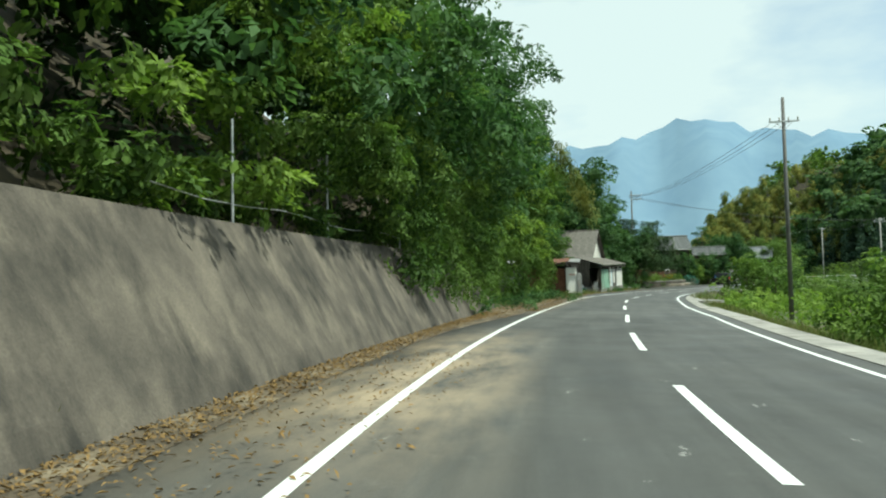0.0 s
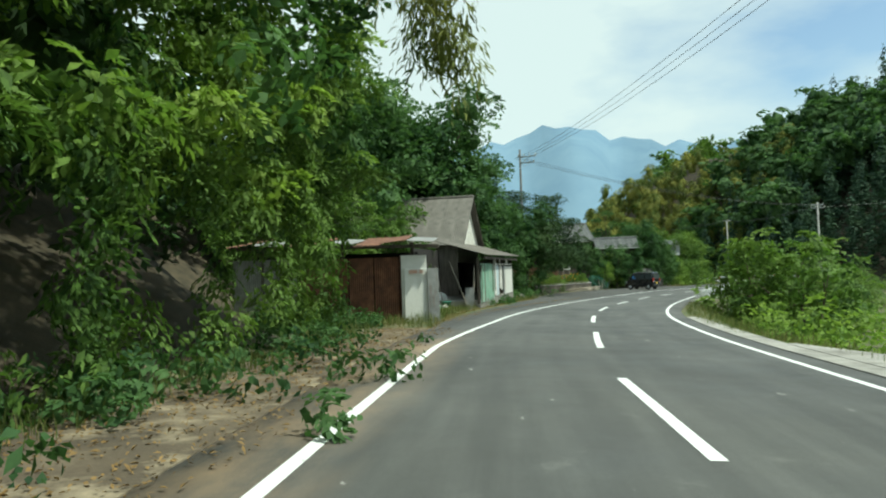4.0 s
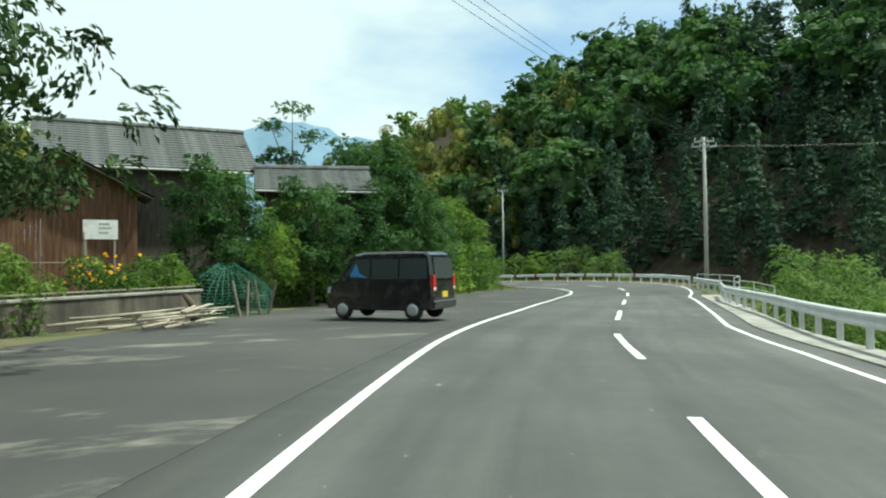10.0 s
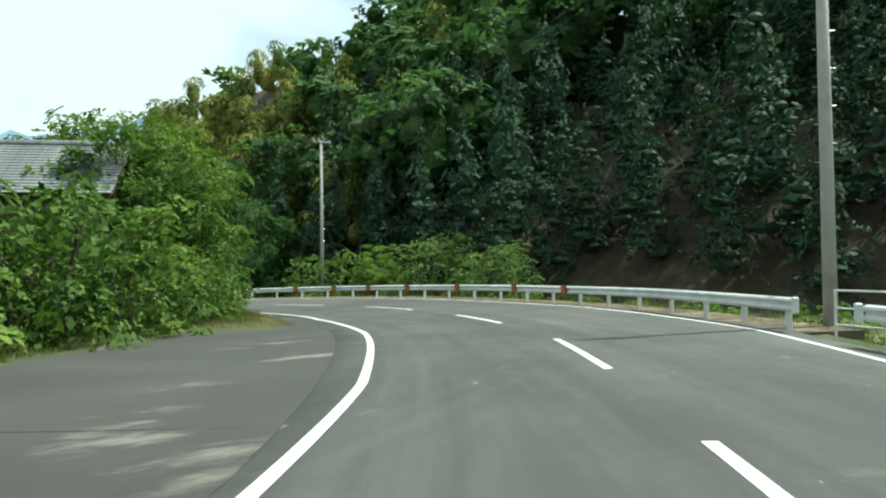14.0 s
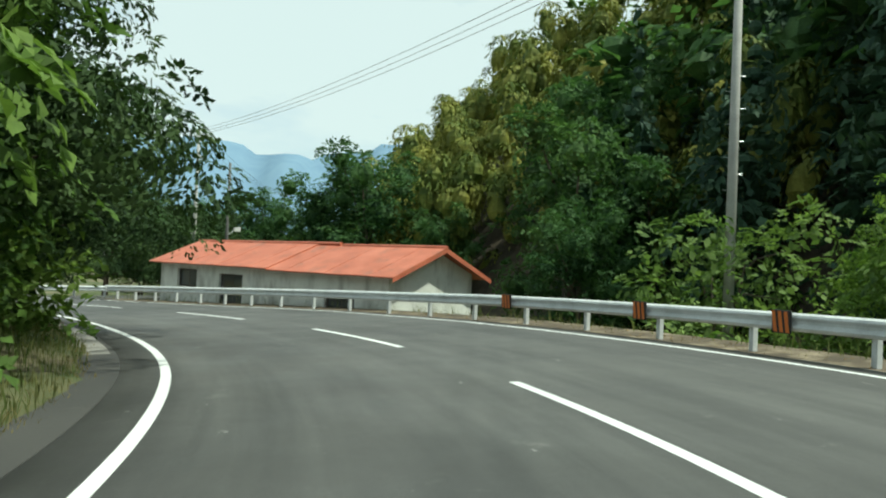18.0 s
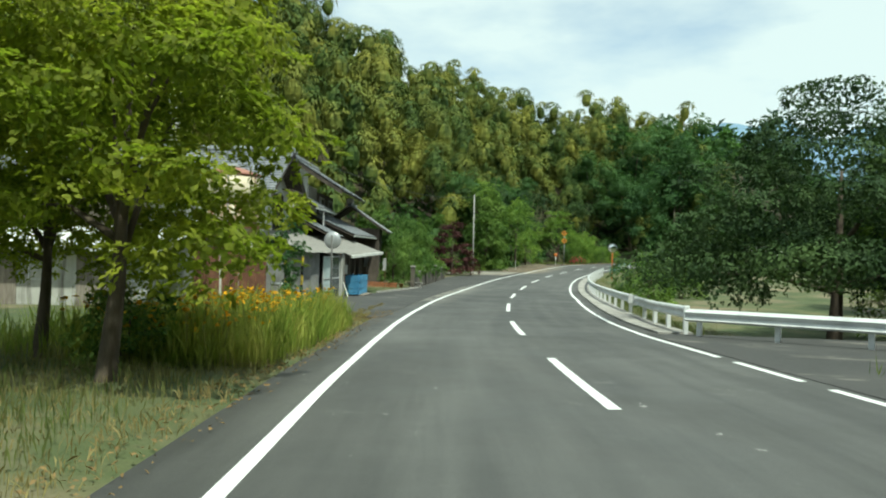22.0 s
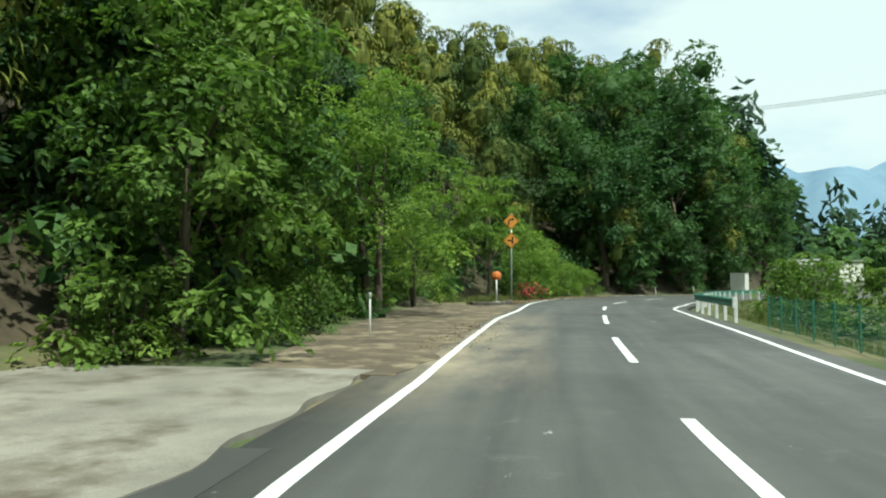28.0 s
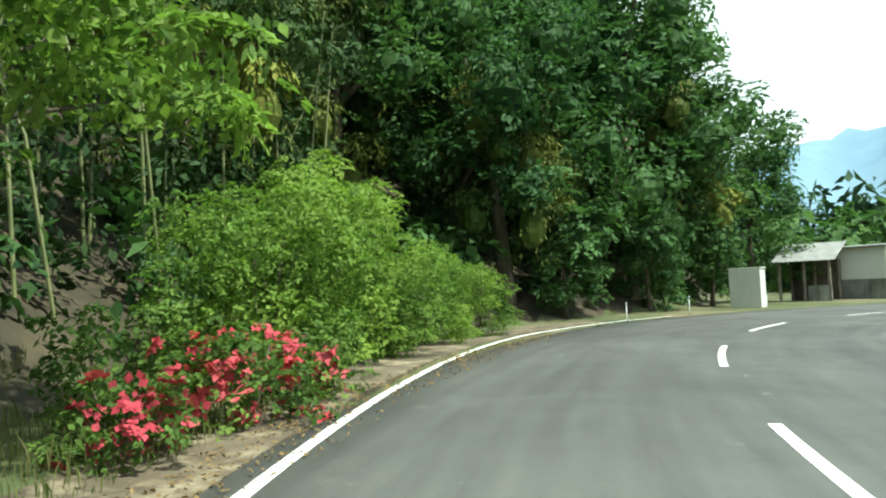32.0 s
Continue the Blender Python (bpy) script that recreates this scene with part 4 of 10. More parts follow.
def retaining_wall():
    """A battered concrete wall, cast in bays."""
    wall = thing("retaining_wall", pose(0, 0, 0), "stained grey concrete retaining wall below the wood", "wall", kind="structure")
    foot = table((-14, -3.8), (17, -3.65), (27, -3.7), (34, -4.1))
    top = table((-14, 2.33), (29, 2.38), (32, 1.6), (34.5, 0.35))
    rng = np.random.default_rng(5)
    edges = list(np.arange(-14, 34.6, 6.06))
    for a, b in zip(edges, edges[1:]):
        sh = Shape()
        n, m = 14, 8
        S = np.linspace(a + 0.003, b - 0.003, n + 1)
        for j in range(m + 1):
            f = j / m
            for s in S:
                h = float(top(s)) * f
                p = at(s, float(foot(s)) - 0.5 * h + 0.012 * math.sin(s * 5 + j), h - 0.08 * (j == 0))
                sh.v.append(tuple(p))
        for s in S:
            p = at(s, float(foot(s)) - 0.5 * float(top(s)) - 0.32, float(top(s)))
            sh.v.append(tuple(p))
        for s in S:
            p = at(s, float(foot(s)) - 0.5 * float(top(s)) - 0.32, -0.1)
            sh.v.append(tuple(p))
        k = n + 1
        sh.f = [(j * k + i, j * k + i + 1, (j + 1) * k + i + 1, (j + 1) * k + i) for j in range(m + 2) for i in range(n)]
        part("bay", sh, WALL_CONCRETE, wall)
    for s, h in ((11.5, 1.9), (16.2, 2.2), (22.5, 2.0)):
        p = at(s, -5.1, 2.25)
        part("fence_post", Shape().tube([p, p + Vector((0.02, 0.03, h))], 0.028, 6), STEEL_DULL, wall, "thin grey fence post on the wall")
    part("fence_rail", Shape().tube([at(s, -5.1, 2.75 + 0.06 * math.sin(s)) for s in np.arange(9, 24, 1.5)], 0.012, 5), STEEL_DULL, wall, "sagging wire")


retaining_wall()


def guardrail(s0, s1, off, label, step=2.0, beam_mat=None, reflect=(), s_of=None):
    """A W-beam on posts; reflect: places of striped reflectors."""
    rail = thing("guardrail", pose(0, 0, 0), label, "guardrail", "guardrails along the road")
    S = np.arange(s0, s1 + 0.01, 0.5)
    prof = [(-0.02, 0.40), (0.035, 0.43), (0.05, 0.47), (0.0, 0.53), (0.0, 0.57), (0.05, 0.63), (0.035, 0.67), (-0.02, 0.70), (-0.035, 0.69), (0.018, 0.62), (-0.025, 0.57), (-0.025, 0.53), (0.018, 0.48), (-0.035, 0.41)]
    sh = Shape()
    for s in S:
        for d, h in prof:
            sh.v.append(tuple(at(s, off(s) - d * 1.3, 0) + Vector((0, 0, h * 1.05 + 0.02))))
    k = len(prof)
    sh.f = [(i * k + j, i * k + (j + 1) % k, (i + 1) * k + (j + 1) % k, (i + 1) * k + j) for i in range(len(S) - 1) for j in range(k)]
    sh.f += [tuple(range(k))[::-1], tuple(range((len(S) - 1) * k, len(S) * k))]
    part("beam", sh, beam_mat or STEEL_WHITE, rail, "white painted W-profile beam with rust at the laps")
    for s in np.arange(s0 + 0.45, s1 - 0.2, step):
        p = at(s, off(s) + 0.09, 0)
        g = min(gz(p.x, p.y), p.z) - 0.1
        part("post", Shape().box(-0.06, 0.06, -0.055, 0.055, g - p.z, 0.66, 0.012), STEEL_WHITE, rail, m=pose(p.x, p.y, p.z, 0, 0, heading(s)))
    for s in (s0, s1):
        p = at(s, off(s), 0)
        part("end_cap", Shape().box(-0.09, 0.07, -0.035, 0.035, 0.41, 0.77, 0.02), STEEL_WHITE, rail, m=pose(p.x, p.y, p.z, 0, 0, heading(s)))
    for s in reflect:
        p = at(s, off(s) - 0.1, 0)
        r = part("reflector", Shape().box(-0.02, 0.02, -0.22, 0.22, 0.40, 0.80, 0.012), BLACK, rail, "black and orange striped reflector", m=pose(p.x, p.y, p.z, 0, 0, heading(s)))
        for q in (-0.16, -0.02, 0.12):
            part("stripe", Shape().add([(-0.024, q - 0.04, 0.42), (-0.024, q + 0.04, 0.42), (-0.024, q + 0.10, 0.78), (-0.024, q + 0.02, 0.78), (-0.02, q - 0.04, 0.42), (-0.02, q + 0.04, 0.42), (-0.02, q + 0.10, 0.78), (-0.02, q + 0.02, 0.78)], [(0, 1, 2, 3), (7, 6, 5, 4), (0, 4, 5, 1), (1, 5, 6, 2), (2, 6, 7, 3), (3, 7, 4, 0)]), ORANGE, r)
    return rail


ORANGE = surface("orange_paint", [(0.55, 0.14, 0.02), (0.65, 0.18, 0.03)], 4, 40, 0.5, bump=0.05)
GREEN_BEAM = surface("green_beam", [(0.03, 0.16, 0.11), (0.05, 0.22, 0.15)], 2, 50, 0.5, bump=0.1, stain=(0.3, 0.32, 0.3), stain_scale=2.0, stain_range=(0.6, 0.8))
guardrail(90.5, 145.0, table((90, 6.15), (110, 5.95), (128, 6.2), (140, 6.0), (145, 6.6)), "long white steel guardrail on square posts")
guardrail(148.4, 157.6, table((148, 7.2), (153, 7.3), (158, 7.7)), "short white steel guardrail by the utility pole")
guardrail(160.0, 225.6, table((160, 7.95), (168, 8.6), (176, 8.5), (190, 8.4), (197, 7.95), (205, 7.25), (212, 6.6), (218, 6.2), (226, 6.1)), "white guardrail round the bend with striped reflectors", reflect=(173.4, 177.2, 181.6, 185.7, 189.0, 191.8, 194.8, 199.0))
guardrail(235.6, 243.7, table((235, 5.95), (244, 6.3)), "short white steel guardrail beside the field")
guardrail(245.3, 293.5, table((245, 6.4), (256, 6.25), (270, 6.05), (285, 6.0), (294, 6.1)), "long white guardrail beside the field")
guardrail(307.6, 352, lambda s: RIGHT(s) + 0.95, "guardrail with a green-painted beam on white posts", beam_mat=GREEN_BEAM)


def lane_rail():
    """The rail along the near side of the lane."""
    rail = thing("guardrail", pose(0, 0, 0), "white guardrail turning along the side lane", "guardrail", "guardrails along the road")
    a, b = at(235.6, 5.95, -0.05), Vector((69.3, 208.2, -4.5))
    d = (b - a).normalized()
    n = Vector((d.y, -d.x, 0))
    prof = [(-0.02, 0.42), (0.05, 0.47), (0.0, 0.55), (0.05, 0.66), (-0.02, 0.74), (-0.05, 0.73), (-0.05, 0.43)]
    sh = Shape()
    for p in (a, b):
        for q, h in prof:
            sh.v.append(tuple(p + n * q * 1.3 + Vector((0, 0, h))))
    k = len(prof)
    sh.f = [(j, (j + 1) % k, k + (j + 1) % k, k + j) for j in range(k)] + [tuple(range(k))[::-1], tuple(range(k, 2 * k))]
    part("beam", sh, STEEL_WHITE, rail, "white painted W-profile beam")
    for f in (0.05, 0.35, 0.65, 0.95):
        p = a.lerp(b, f) - n * 0.1
        part("post", Shape().box(-0.06, 0.06, -0.055, 0.055, -0.5, 0.68, 0.012), STEEL_WHITE, rail, m=pose(p.x, p.y, p.z))


lane_rail()


def pipe_fence(points, label):
    """A low white fence of pipes, on posts."""
    f = thing("pipe_fence", pose(0, 0, 0), label, "fence", "pipe fences")
    for p in points:
        part("post", Shape().tube([p - Vector((0, 0, 0.4)), p + Vector((0, 0, 1.0))], 0.03, 8), STEEL_WHITE, f)
    for h in (0.98, 0.62, 0.28):
        part("rail", Shape().tube([p + Vector((0, 0, h)) for p in points], 0.022, 8), STEEL_WHITE, f)


pipe_fence([at(145.3, 7.6, -0.1), at(145.6, 8.4, -0.2), at(142.0, 8.6, -0.3)], "white pipe handrail at the steps beside the road")
pipe_fence([at(159.2, 8.3, -0.05), at(155.8, 8.9, -0.05), at(152.0, 9.1, -0.05), at(150.5, 8.4, -0.1)], "white pipe fence round the foot of the pole")

# ---- utility poles and wires ----
INSULATOR = surface("white_porcelain", [(0.55, 0.55, 0.53), (0.65, 0.65, 0.63)], 4, 40, 0.25, bump=0.0)
WIRE = surface("wire", [(0.02, 0.02, 0.022), (0.03, 0.03, 0.03)], 5, 50, 0.6, bump=0.0)


def utility_pole(x, y, top, turn, label, mat, r=0.15, arms=((0.5, 1.6),), lamp=False, step_bolts=True, base=None, side=0.0):
    z = gz(x, y) if base is None else base
    h = top - z
    pole = thing("utility_pole", pose(x, y, z, 0, 0, turn), label, "utility pole", "utility poles")
    part("shaft", Shape().tube([(0, 0, -0.6), (0, 0, h * 0.5), (0, 0, h)], [r, r * 0.85, r * 0.66], 14), mat, pole, smooth=True)
    for down, wide in arms:
        arm = part("crossarm", Shape().box(side - wide / 2, side + wide / 2, -0.14, -0.06, h - down - 0.05, h - down + 0.05, 0.01), STEEL_DULL, pole)
        for q in np.linspace(-0.46, 0.46, 4):
            part("insulator", Shape().lathe([(0.02, 0), (0.055, 0.03), (0.03, 0.08), (0.055, 0.12), (0.045, 0.2), (0.015, 0.22)], 10, pose(side + wide * q, -0.1, h - down + 0.05)), INSULATOR, arm, smooth=True)
        part("brace", Shape().tube([(0, -0.09, h - down - 0.5), (side + wide * 0.28, -0.1, h - down - 0.04)], 0.014, 6), STEEL_DULL, pole)
        part("brace", Shape().tube([(0, -0.09, h - down - 0.5), (side - wide * 0.28, -0.1, h - down - 0.04)], 0.014, 6), STEEL_DULL, pole)
    if step_bolts:
        for i in range(8):
            part("step_bolt", Shape().tube([(0, 0, h * 0.35 + i * 0.45), ((0.28 if i % 2 else -0.28), 0, h * 0.35 + i * 0.45)], 0.01, 5), STEEL_DULL, pole)
    part("band", Shape().lathe([(r * 0.72, 0), (r * 0.8, 0), (r * 0.8, 0.06), (r * 0.72, 0.06)], 14, pose(0, 0, h - 1.9)), STEEL_DULL, pole)
    if lamp:
        part("lamp_arm", Shape().tube([(0, 0, h * 0.52), (0.55, 0.1, h * 0.56)], 0.02, 6), STEEL_DULL, pole)
        part("lamp_head", Shape().box(0.5, 0.95, 0.0, 0.2, h * 0.55, h * 0.58, 0.02), INSULATOR, pole, "white street light head")
    return pole


utility_pole(20.55, 43.64, 11.3, -10, "dark steel utility pole with one crossarm", POLE_DARK, 0.14, arms=((1.45, 1.7),))
utility_pole(28.25, 109.06, 12.6, -35, "dark utility pole with crossarms to one side", POLE_DARK, 0.15, arms=((0.75, 1.9), (1.35, 1.5)), side=0.75)
utility_pole(80.15, 134.34, 8.9, -38, "tall grey concrete utility pole beside the road", POLE_CONCRETE, 0.17, arms=((0.35, 1.5), (0.75, 1.9)), base=-2.6)
utility_pole(91.27, 176.57, 9.1, -5, "grey concrete utility pole beyond the bend", POLE_CONCRETE, 0.15, arms=((0.12, 1.5),), base=-3.6)
utility_pole(71.04, 217.56, 8.1, 25, "grey utility pole behind the red roof", POLE_CONCRETE, 0.16, arms=((0.25, 1.9), (0.55, 1.5), (2.2, 0.9)))
utility_pole(74.3, 210.2, 4.8, 25, "short dark pole with a street lamp", POLE_DARK, 0.13, arms=(), lamp=True, step_bolts=False)
utility_pole(53.2, 200.8, 6.6, 35, "grey concrete utility pole in the farmyard", POLE_CONCRETE, 0.16, arms=((0.6, 1.4),))
utility_pole(26.86, 249.1, 2.75, 30, "thin pale pole with a small lamp", POLE_CONCRETE, 0.075, arms=(), lamp=False, step_bolts=False)
utility_pole(76.0, 262.0, 7.6, 10, "distant utility pole among trees", POLE_DARK, 0.14, arms=((0.5, 1.5),), step_bolts=False)


def wires(a, b, sag, name_label, spread=0.5, n=3):
    """Slack lines between two pole tops."""
    w = thing("power_line", pose(0, 0, 0), name_label, "power line", "power lines")
    a, b = Vector(a), Vector(b)
    d = (b - a).normalized()
    side = Vector((d.y, -d.x, 0))
    for i in range(n):
        q = side * spread * (i - (n - 1) / 2)
        pts = [a.lerp(b, t) + q - Vector((0, 0, sag * 4 * t * (1 - t))) for t in np.linspace(0, 1, 22)]
        part("wire", Shape().tube(pts, 0.013, 4), WIRE, w)


wires((20.5, 43.6, 9.9), (28.2, 109.0, 11.7), 1.0, "three black power lines over the verge")
wires((28.2, 109.0, 11.7), (80.1, 134.3, 8.6), 1.2, "three black power lines crossing the forecourt")
wires((80.1, 134.3, 8.6), (91.3, 176.5, 9.0), 0.8, "three black power lines round the bend")
wires((91.3, 176.5, 9.0), (71.0, 217.5, 7.9), 0.8, "three black power lines over the red roof")
wires((71.0, 217.5, 7.9), (53.2, 200.8, 6.1), 0.5, "three black power lines across the road")
wires((71.0, 217.5, 7.9), (76.0, 262.0, 7.2), 0.9, "three black power lines along the valley")
wires((43.0, 212.6, 1.9), (26.9, 249.1, 2.6), 0.9, "thin service wire along the farmhouses", 0.1, 1)
wires((80.1, 134.3, 8.2), (140.0, 120.0, 14.0), 1.0, "service wires running off to the hillside", 0.5, 2)
wires((26.9, 300.0, 8.5), (60.0, 290.0, 8.5), 0.6, "thin wires over the road ahead", 0.5, 3)

# ---- building materials ----
SLATE = surface("weathered_corrugated_roof", [(0.085, 0.08, 0.07), (0.15, 0.14, 0.125), (0.22, 0.205, 0.18)], 1.6, 30, 0.9, bump=0.3, stain=(0.06, 0.055, 0.045), stain_scale=0.8, stain_range=(0.5, 0.7))
WHITE_BOARD = surface("white_painted_boards", [(0.50, 0.49, 0.44), (0.62, 0.61, 0.56), (0.70, 0.69, 0.64)], 1.5, 40, 0.8, bump=0.2, stain=(0.33, 0.30, 0.25), stain_scale=1.2, stain_range=(0.58, 0.75), stain_stretch=(3, 3, 0.5))
DARK_WOOD = surface("dark_old_timber", [(0.034, 0.029, 0.024), (0.076, 0.063, 0.051), (0.128, 0.105, 0.085)], 3, 30, 0.95, bump=0.5, stretch=(3, 3, 0.4))
GREY_WOOD = surface("weathered_timber", [(0.138, 0.115, 0.092), (0.230, 0.201, 0.167), (0.333, 0.299, 0.253)], 3, 30, 0.95, bump=0.4, stretch=(3, 3, 0.4))
RED_WOOD = surface("rust_brown_boards", [(0.07, 0.035, 0.022), (0.14, 0.065, 0.036), (0.24, 0.15, 0.09)], 2.2, 30, 0.9, bump=0.4, stretch=(4, 4, 0.3))
ROOF_GREY = surface("weathered_grey_sheet_roof", [(0.15, 0.147, 0.135), (0.23, 0.226, 0.21), (0.31, 0.30, 0.28)], 1.6, 30, 0.9, bump=0.3, stain=(0.07, 0.065, 0.055), stain_scale=1.6, stain_range=(0.5, 0.7))
PALE_TILE = surface("pale_grey_roof_tile", [(0.26, 0.27, 0.28), (0.36, 0.37, 0.38), (0.46, 0.47, 0.47)], 3.0, 30, 0.5, bump=0.2)
GREEN_SHEET = surface("green_plastic_sheet", [(0.15, 0.30, 0.215), (0.21, 0.375, 0.28), (0.27, 0.425, 0.335)], 1.2, 25, 0.5, bump=0.25, stain=(0.35, 0.43, 0.36), stain_scale=0.9, stain_range=(0.55, 0.75))
PALE_BLUE = surface("pale_blue_door", [(0.42, 0.52, 0.56), (0.52, 0.62, 0.66)], 1.2, 30, 0.6, bump=0.1, stain=(0.4, 0.38, 0.33), stain_scale=1.5, stain_range=(0.62, 0.8))
RUST = surface("rusty_sheet", [(0.07, 0.035, 0.022), (0.14, 0.06, 0.035), (0.24, 0.115, 0.06)], 2.5, 40, 0.85, bump=0.3)
ZINC = surface("grey_corrugated_zinc", [(0.16, 0.165, 0.16), (0.25, 0.255, 0.25), (0.34, 0.345, 0.335)], 1.6, 40, 0.6, metal=0.3, bump=0.15, stain=(0.18, 0.10, 0.06), stain_scale=0.9, stain_range=(0.58, 0.75), stain_stretch=(3, 3, 0.4))
PLASTER = surface("stained_plaster", [(0.33, 0.33, 0.30), (0.45, 0.45, 0.41), (0.54, 0.54, 0.50)], 1.0, 35, 0.9, bump=0.25, stain=(0.13, 0.12, 0.105), stain_scale=1.3, stain_range=(0.48, 0.68), stain_stretch=(2.5, 2.5, 0.3))
PLASTER_OLD = surface("streaked_old_plaster", [(0.40, 0.40, 0.365), (0.56, 0.56, 0.515), (0.68, 0.68, 0.63)], 1.2, 35, 0.9, bump=0.3, stain=(0.12, 0.112, 0.10), stain_scale=1.5, stain_range=(0.50, 0.68), stain_stretch=(3.5, 3.5, 0.25))
TILE_MOSSY = surface("dark_mossy_roof_tile", [(0.050, 0.054, 0.056), (0.105, 0.112, 0.112), (0.185, 0.195, 0.190)], 3.4, 30, 0.7, bump=0.3, stain=(0.26, 0.27, 0.25), stain_scale=2.6, stain_range=(0.56, 0.74))
TILE = surface("grey_roof_tile", [(0.119, 0.129, 0.140), (0.196, 0.210, 0.224), (0.301, 0.315, 0.329)], 3.0, 30, 0.5, bump=0.2, stain=(0.364, 0.371, 0.364), stain_scale=2.2, stain_range=(0.56, 0.72))
RED_ROOF = surface("red_metal_roof", [(0.37, 0.10, 0.055), (0.47, 0.135, 0.075), (0.55, 0.18, 0.11)], 0.9, 40, 0.6, bump=0.1, stain=(0.24, 0.11, 0.075), stain_scale=1.1, stain_range=(0.54, 0.74), stain_stretch=(1, 1, 1))
CREAM = surface("cream_painted_steel", [(0.54, 0.47, 0.32), (0.64, 0.57, 0.41), (0.69, 0.62, 0.47)], 1.2, 40, 0.55, bump=0.1, stain=(0.34, 0.12, 0.035), stain_scale=1.5, stain_range=(0.57, 0.68), stain_stretch=(2.2, 2.2, 0.4))
# Near-black colour that stands in for shade inside bays, windows and the machine.
DARK_IN = surface("dark_interior", [(0.012, 0.011, 0.010), (0.025, 0.022, 0.02)], 2, 20, 1.0, bump=0.0)
WHITE_PANEL = surface("white_sheet_panel", [(0.62, 0.62, 0.58), (0.72, 0.72, 0.68)], 1.0, 30, 0.5, bump=0.05, stain=(0.50, 0.40, 0.30), stain_scale=1.1, stain_range=(0.6, 0.8), stain_stretch=(1, 1, 0.4))
CYAN = surface("blue_plastic_crate", [(0.05, 0.20, 0.38), (0.09, 0.29, 0.48), (0.14, 0.36, 0.54)], 2.5, 40, 0.5, bump=0.1, stain=(0.3, 0.36, 0.4), stain_scale=3, stain_range=(0.6, 0.8))
FRAME_ALU = surface("aluminium_frame", [(0.50, 0.51, 0.50), (0.60, 0.61, 0.60)], 3, 50, 0.4, metal=0.4, bump=0.05)
STONE = surface("field_stone", [(0.12, 0.115, 0.10), (0.21, 0.20, 0.18), (0.31, 0.30, 0.27)], 1.8, 25, 0.95, bump=0.6, stain=(0.06, 0.075, 0.04), stain_scale=1.4, stain_range=(0.55, 0.72))
BLOCK = surface("concrete_block", [(0.15, 0.15, 0.138), (0.21, 0.21, 0.195), (0.27, 0.27, 0.25)], 1.2, 45, 0.95, bump=0.4, stain=(0.09, 0.09, 0.075), stain_scale=1.0, stain_range=(0.48, 0.68), stain_stretch=(2, 2, 0.4))
TANK_WHITE = surface("white_fibreglass", [(0.60, 0.61, 0.60), (0.72, 0.73, 0.72)], 1.5, 40, 0.45, bump=0.05, stain=(0.42, 0.42, 0.38), stain_scale=2, stain_range=(0.6, 0.8))


def frame_on(p, q, r):
    """A pose with x towards q, y towards r, from p: for laying sheets on slopes."""
    p, q, r = Vector(p), Vector(q), Vector(r)
    x = (q - p).normalized()
    y = (r - p) - x * (r - p).dot(x)
    y.normalize()
    z = x.cross(y)
    return Matrix(((x.x, y.x, z.x, p.x), (x.y, y.y, z.y, p.y), (x.z, y.z, z.z, p.z), (0, 0, 0, 1)))


def sheet_roof(parent, p, q, r, mat, sheet=0.9, pitch=0.13, depth=0.02, label="", name="roof_sheet", seed=1):
    """Corrugated sheets side by side from p along to q, running up to r."""
    rng = random.Random(seed)
    m = frame_on(p, q, r)
    width = (Vector(q) - Vector(p)).length
    length = (Vector(r) - Vector(p)).length
    n = max(1, round(width / sheet))
    w = width / n
    me = Shape().corrugated(w + 0.05, length, pitch, depth, 0.008).mesh(name, mat)
    for i in range(n):
        part(name, me, mat, parent, label if i == 0 else "", m=m @ pose(w * i, rng.uniform(-0.03, 0.03), 0.006 * (i % 2) + rng.uniform(0, 0.006), 0, 0, rng.uniform(-0.25, 0.25)))


def tile_roof(parent, p, q, r, mat, course=0.26, seed=1):
    """Courses of curved tiles from the eave p-q up to r."""
    rng = random.Random(seed)
    m = frame_on(p, q, r)
    width = (Vector(q) - Vector(p)).length
    length = (Vector(r) - Vector(p)).length
    part("roof_deck", Shape().box(0, width, 0, length, -0.09, -0.03), DARK_WOOD, parent, m=m)
    n = max(2, round(length / course))
    c = length / n
    k = max(2, round(width / 0.27))
    sh = Shape()
    per = 4
    for layer in (0, 1):
        for j in (0, 1):
            for i in range(k * per + 1):
                f = (i % per) / per
                wave = 0.035 * (1 - abs(2 * f - 0.9)) + (0.02 if i % per == 0 else 0)
                sh.v.append((width * i / (k * per), j * (c + 0.05) - 0.03, wave + (0.045 if j == 0 else 0.0) - 0.03 * (1 - layer)))
    row = k * per + 1
    for i in range(row - 1):
        sh.f += [(i, i + row, i + row + 1, i + 1), (2 * row + i, 2 * row + i + 1, 3 * row + i + 1, 3 * row + i), (i, i + 1, 2 * row + i + 1, 2 * row + i)]
    me = sh.mesh("roof_course", mat)
    for j in range(n):
        part("roof_course", me, mat, parent, m=m @ pose(rng.uniform(-0.015, 0.015), j * c, rng.uniform(0, 0.008)))


def ridge(parent, p, q, mat, r=0.11, name="ridge_cap"):
    p, q = Vector(p), Vector(q)
    part(name, Shape().tube([p, q], r, 8), mat, parent)
    n = max(2, int((q - p).length / 0.45))
    sh = Shape()
    for i in range(n):
        a = p.lerp(q, i / n)
        b = p.lerp(q, (i + 0.12) / n)
        sh.tube([a, b], r * 1.16, 8)
    part("ridge_tiles", sh, mat, parent)


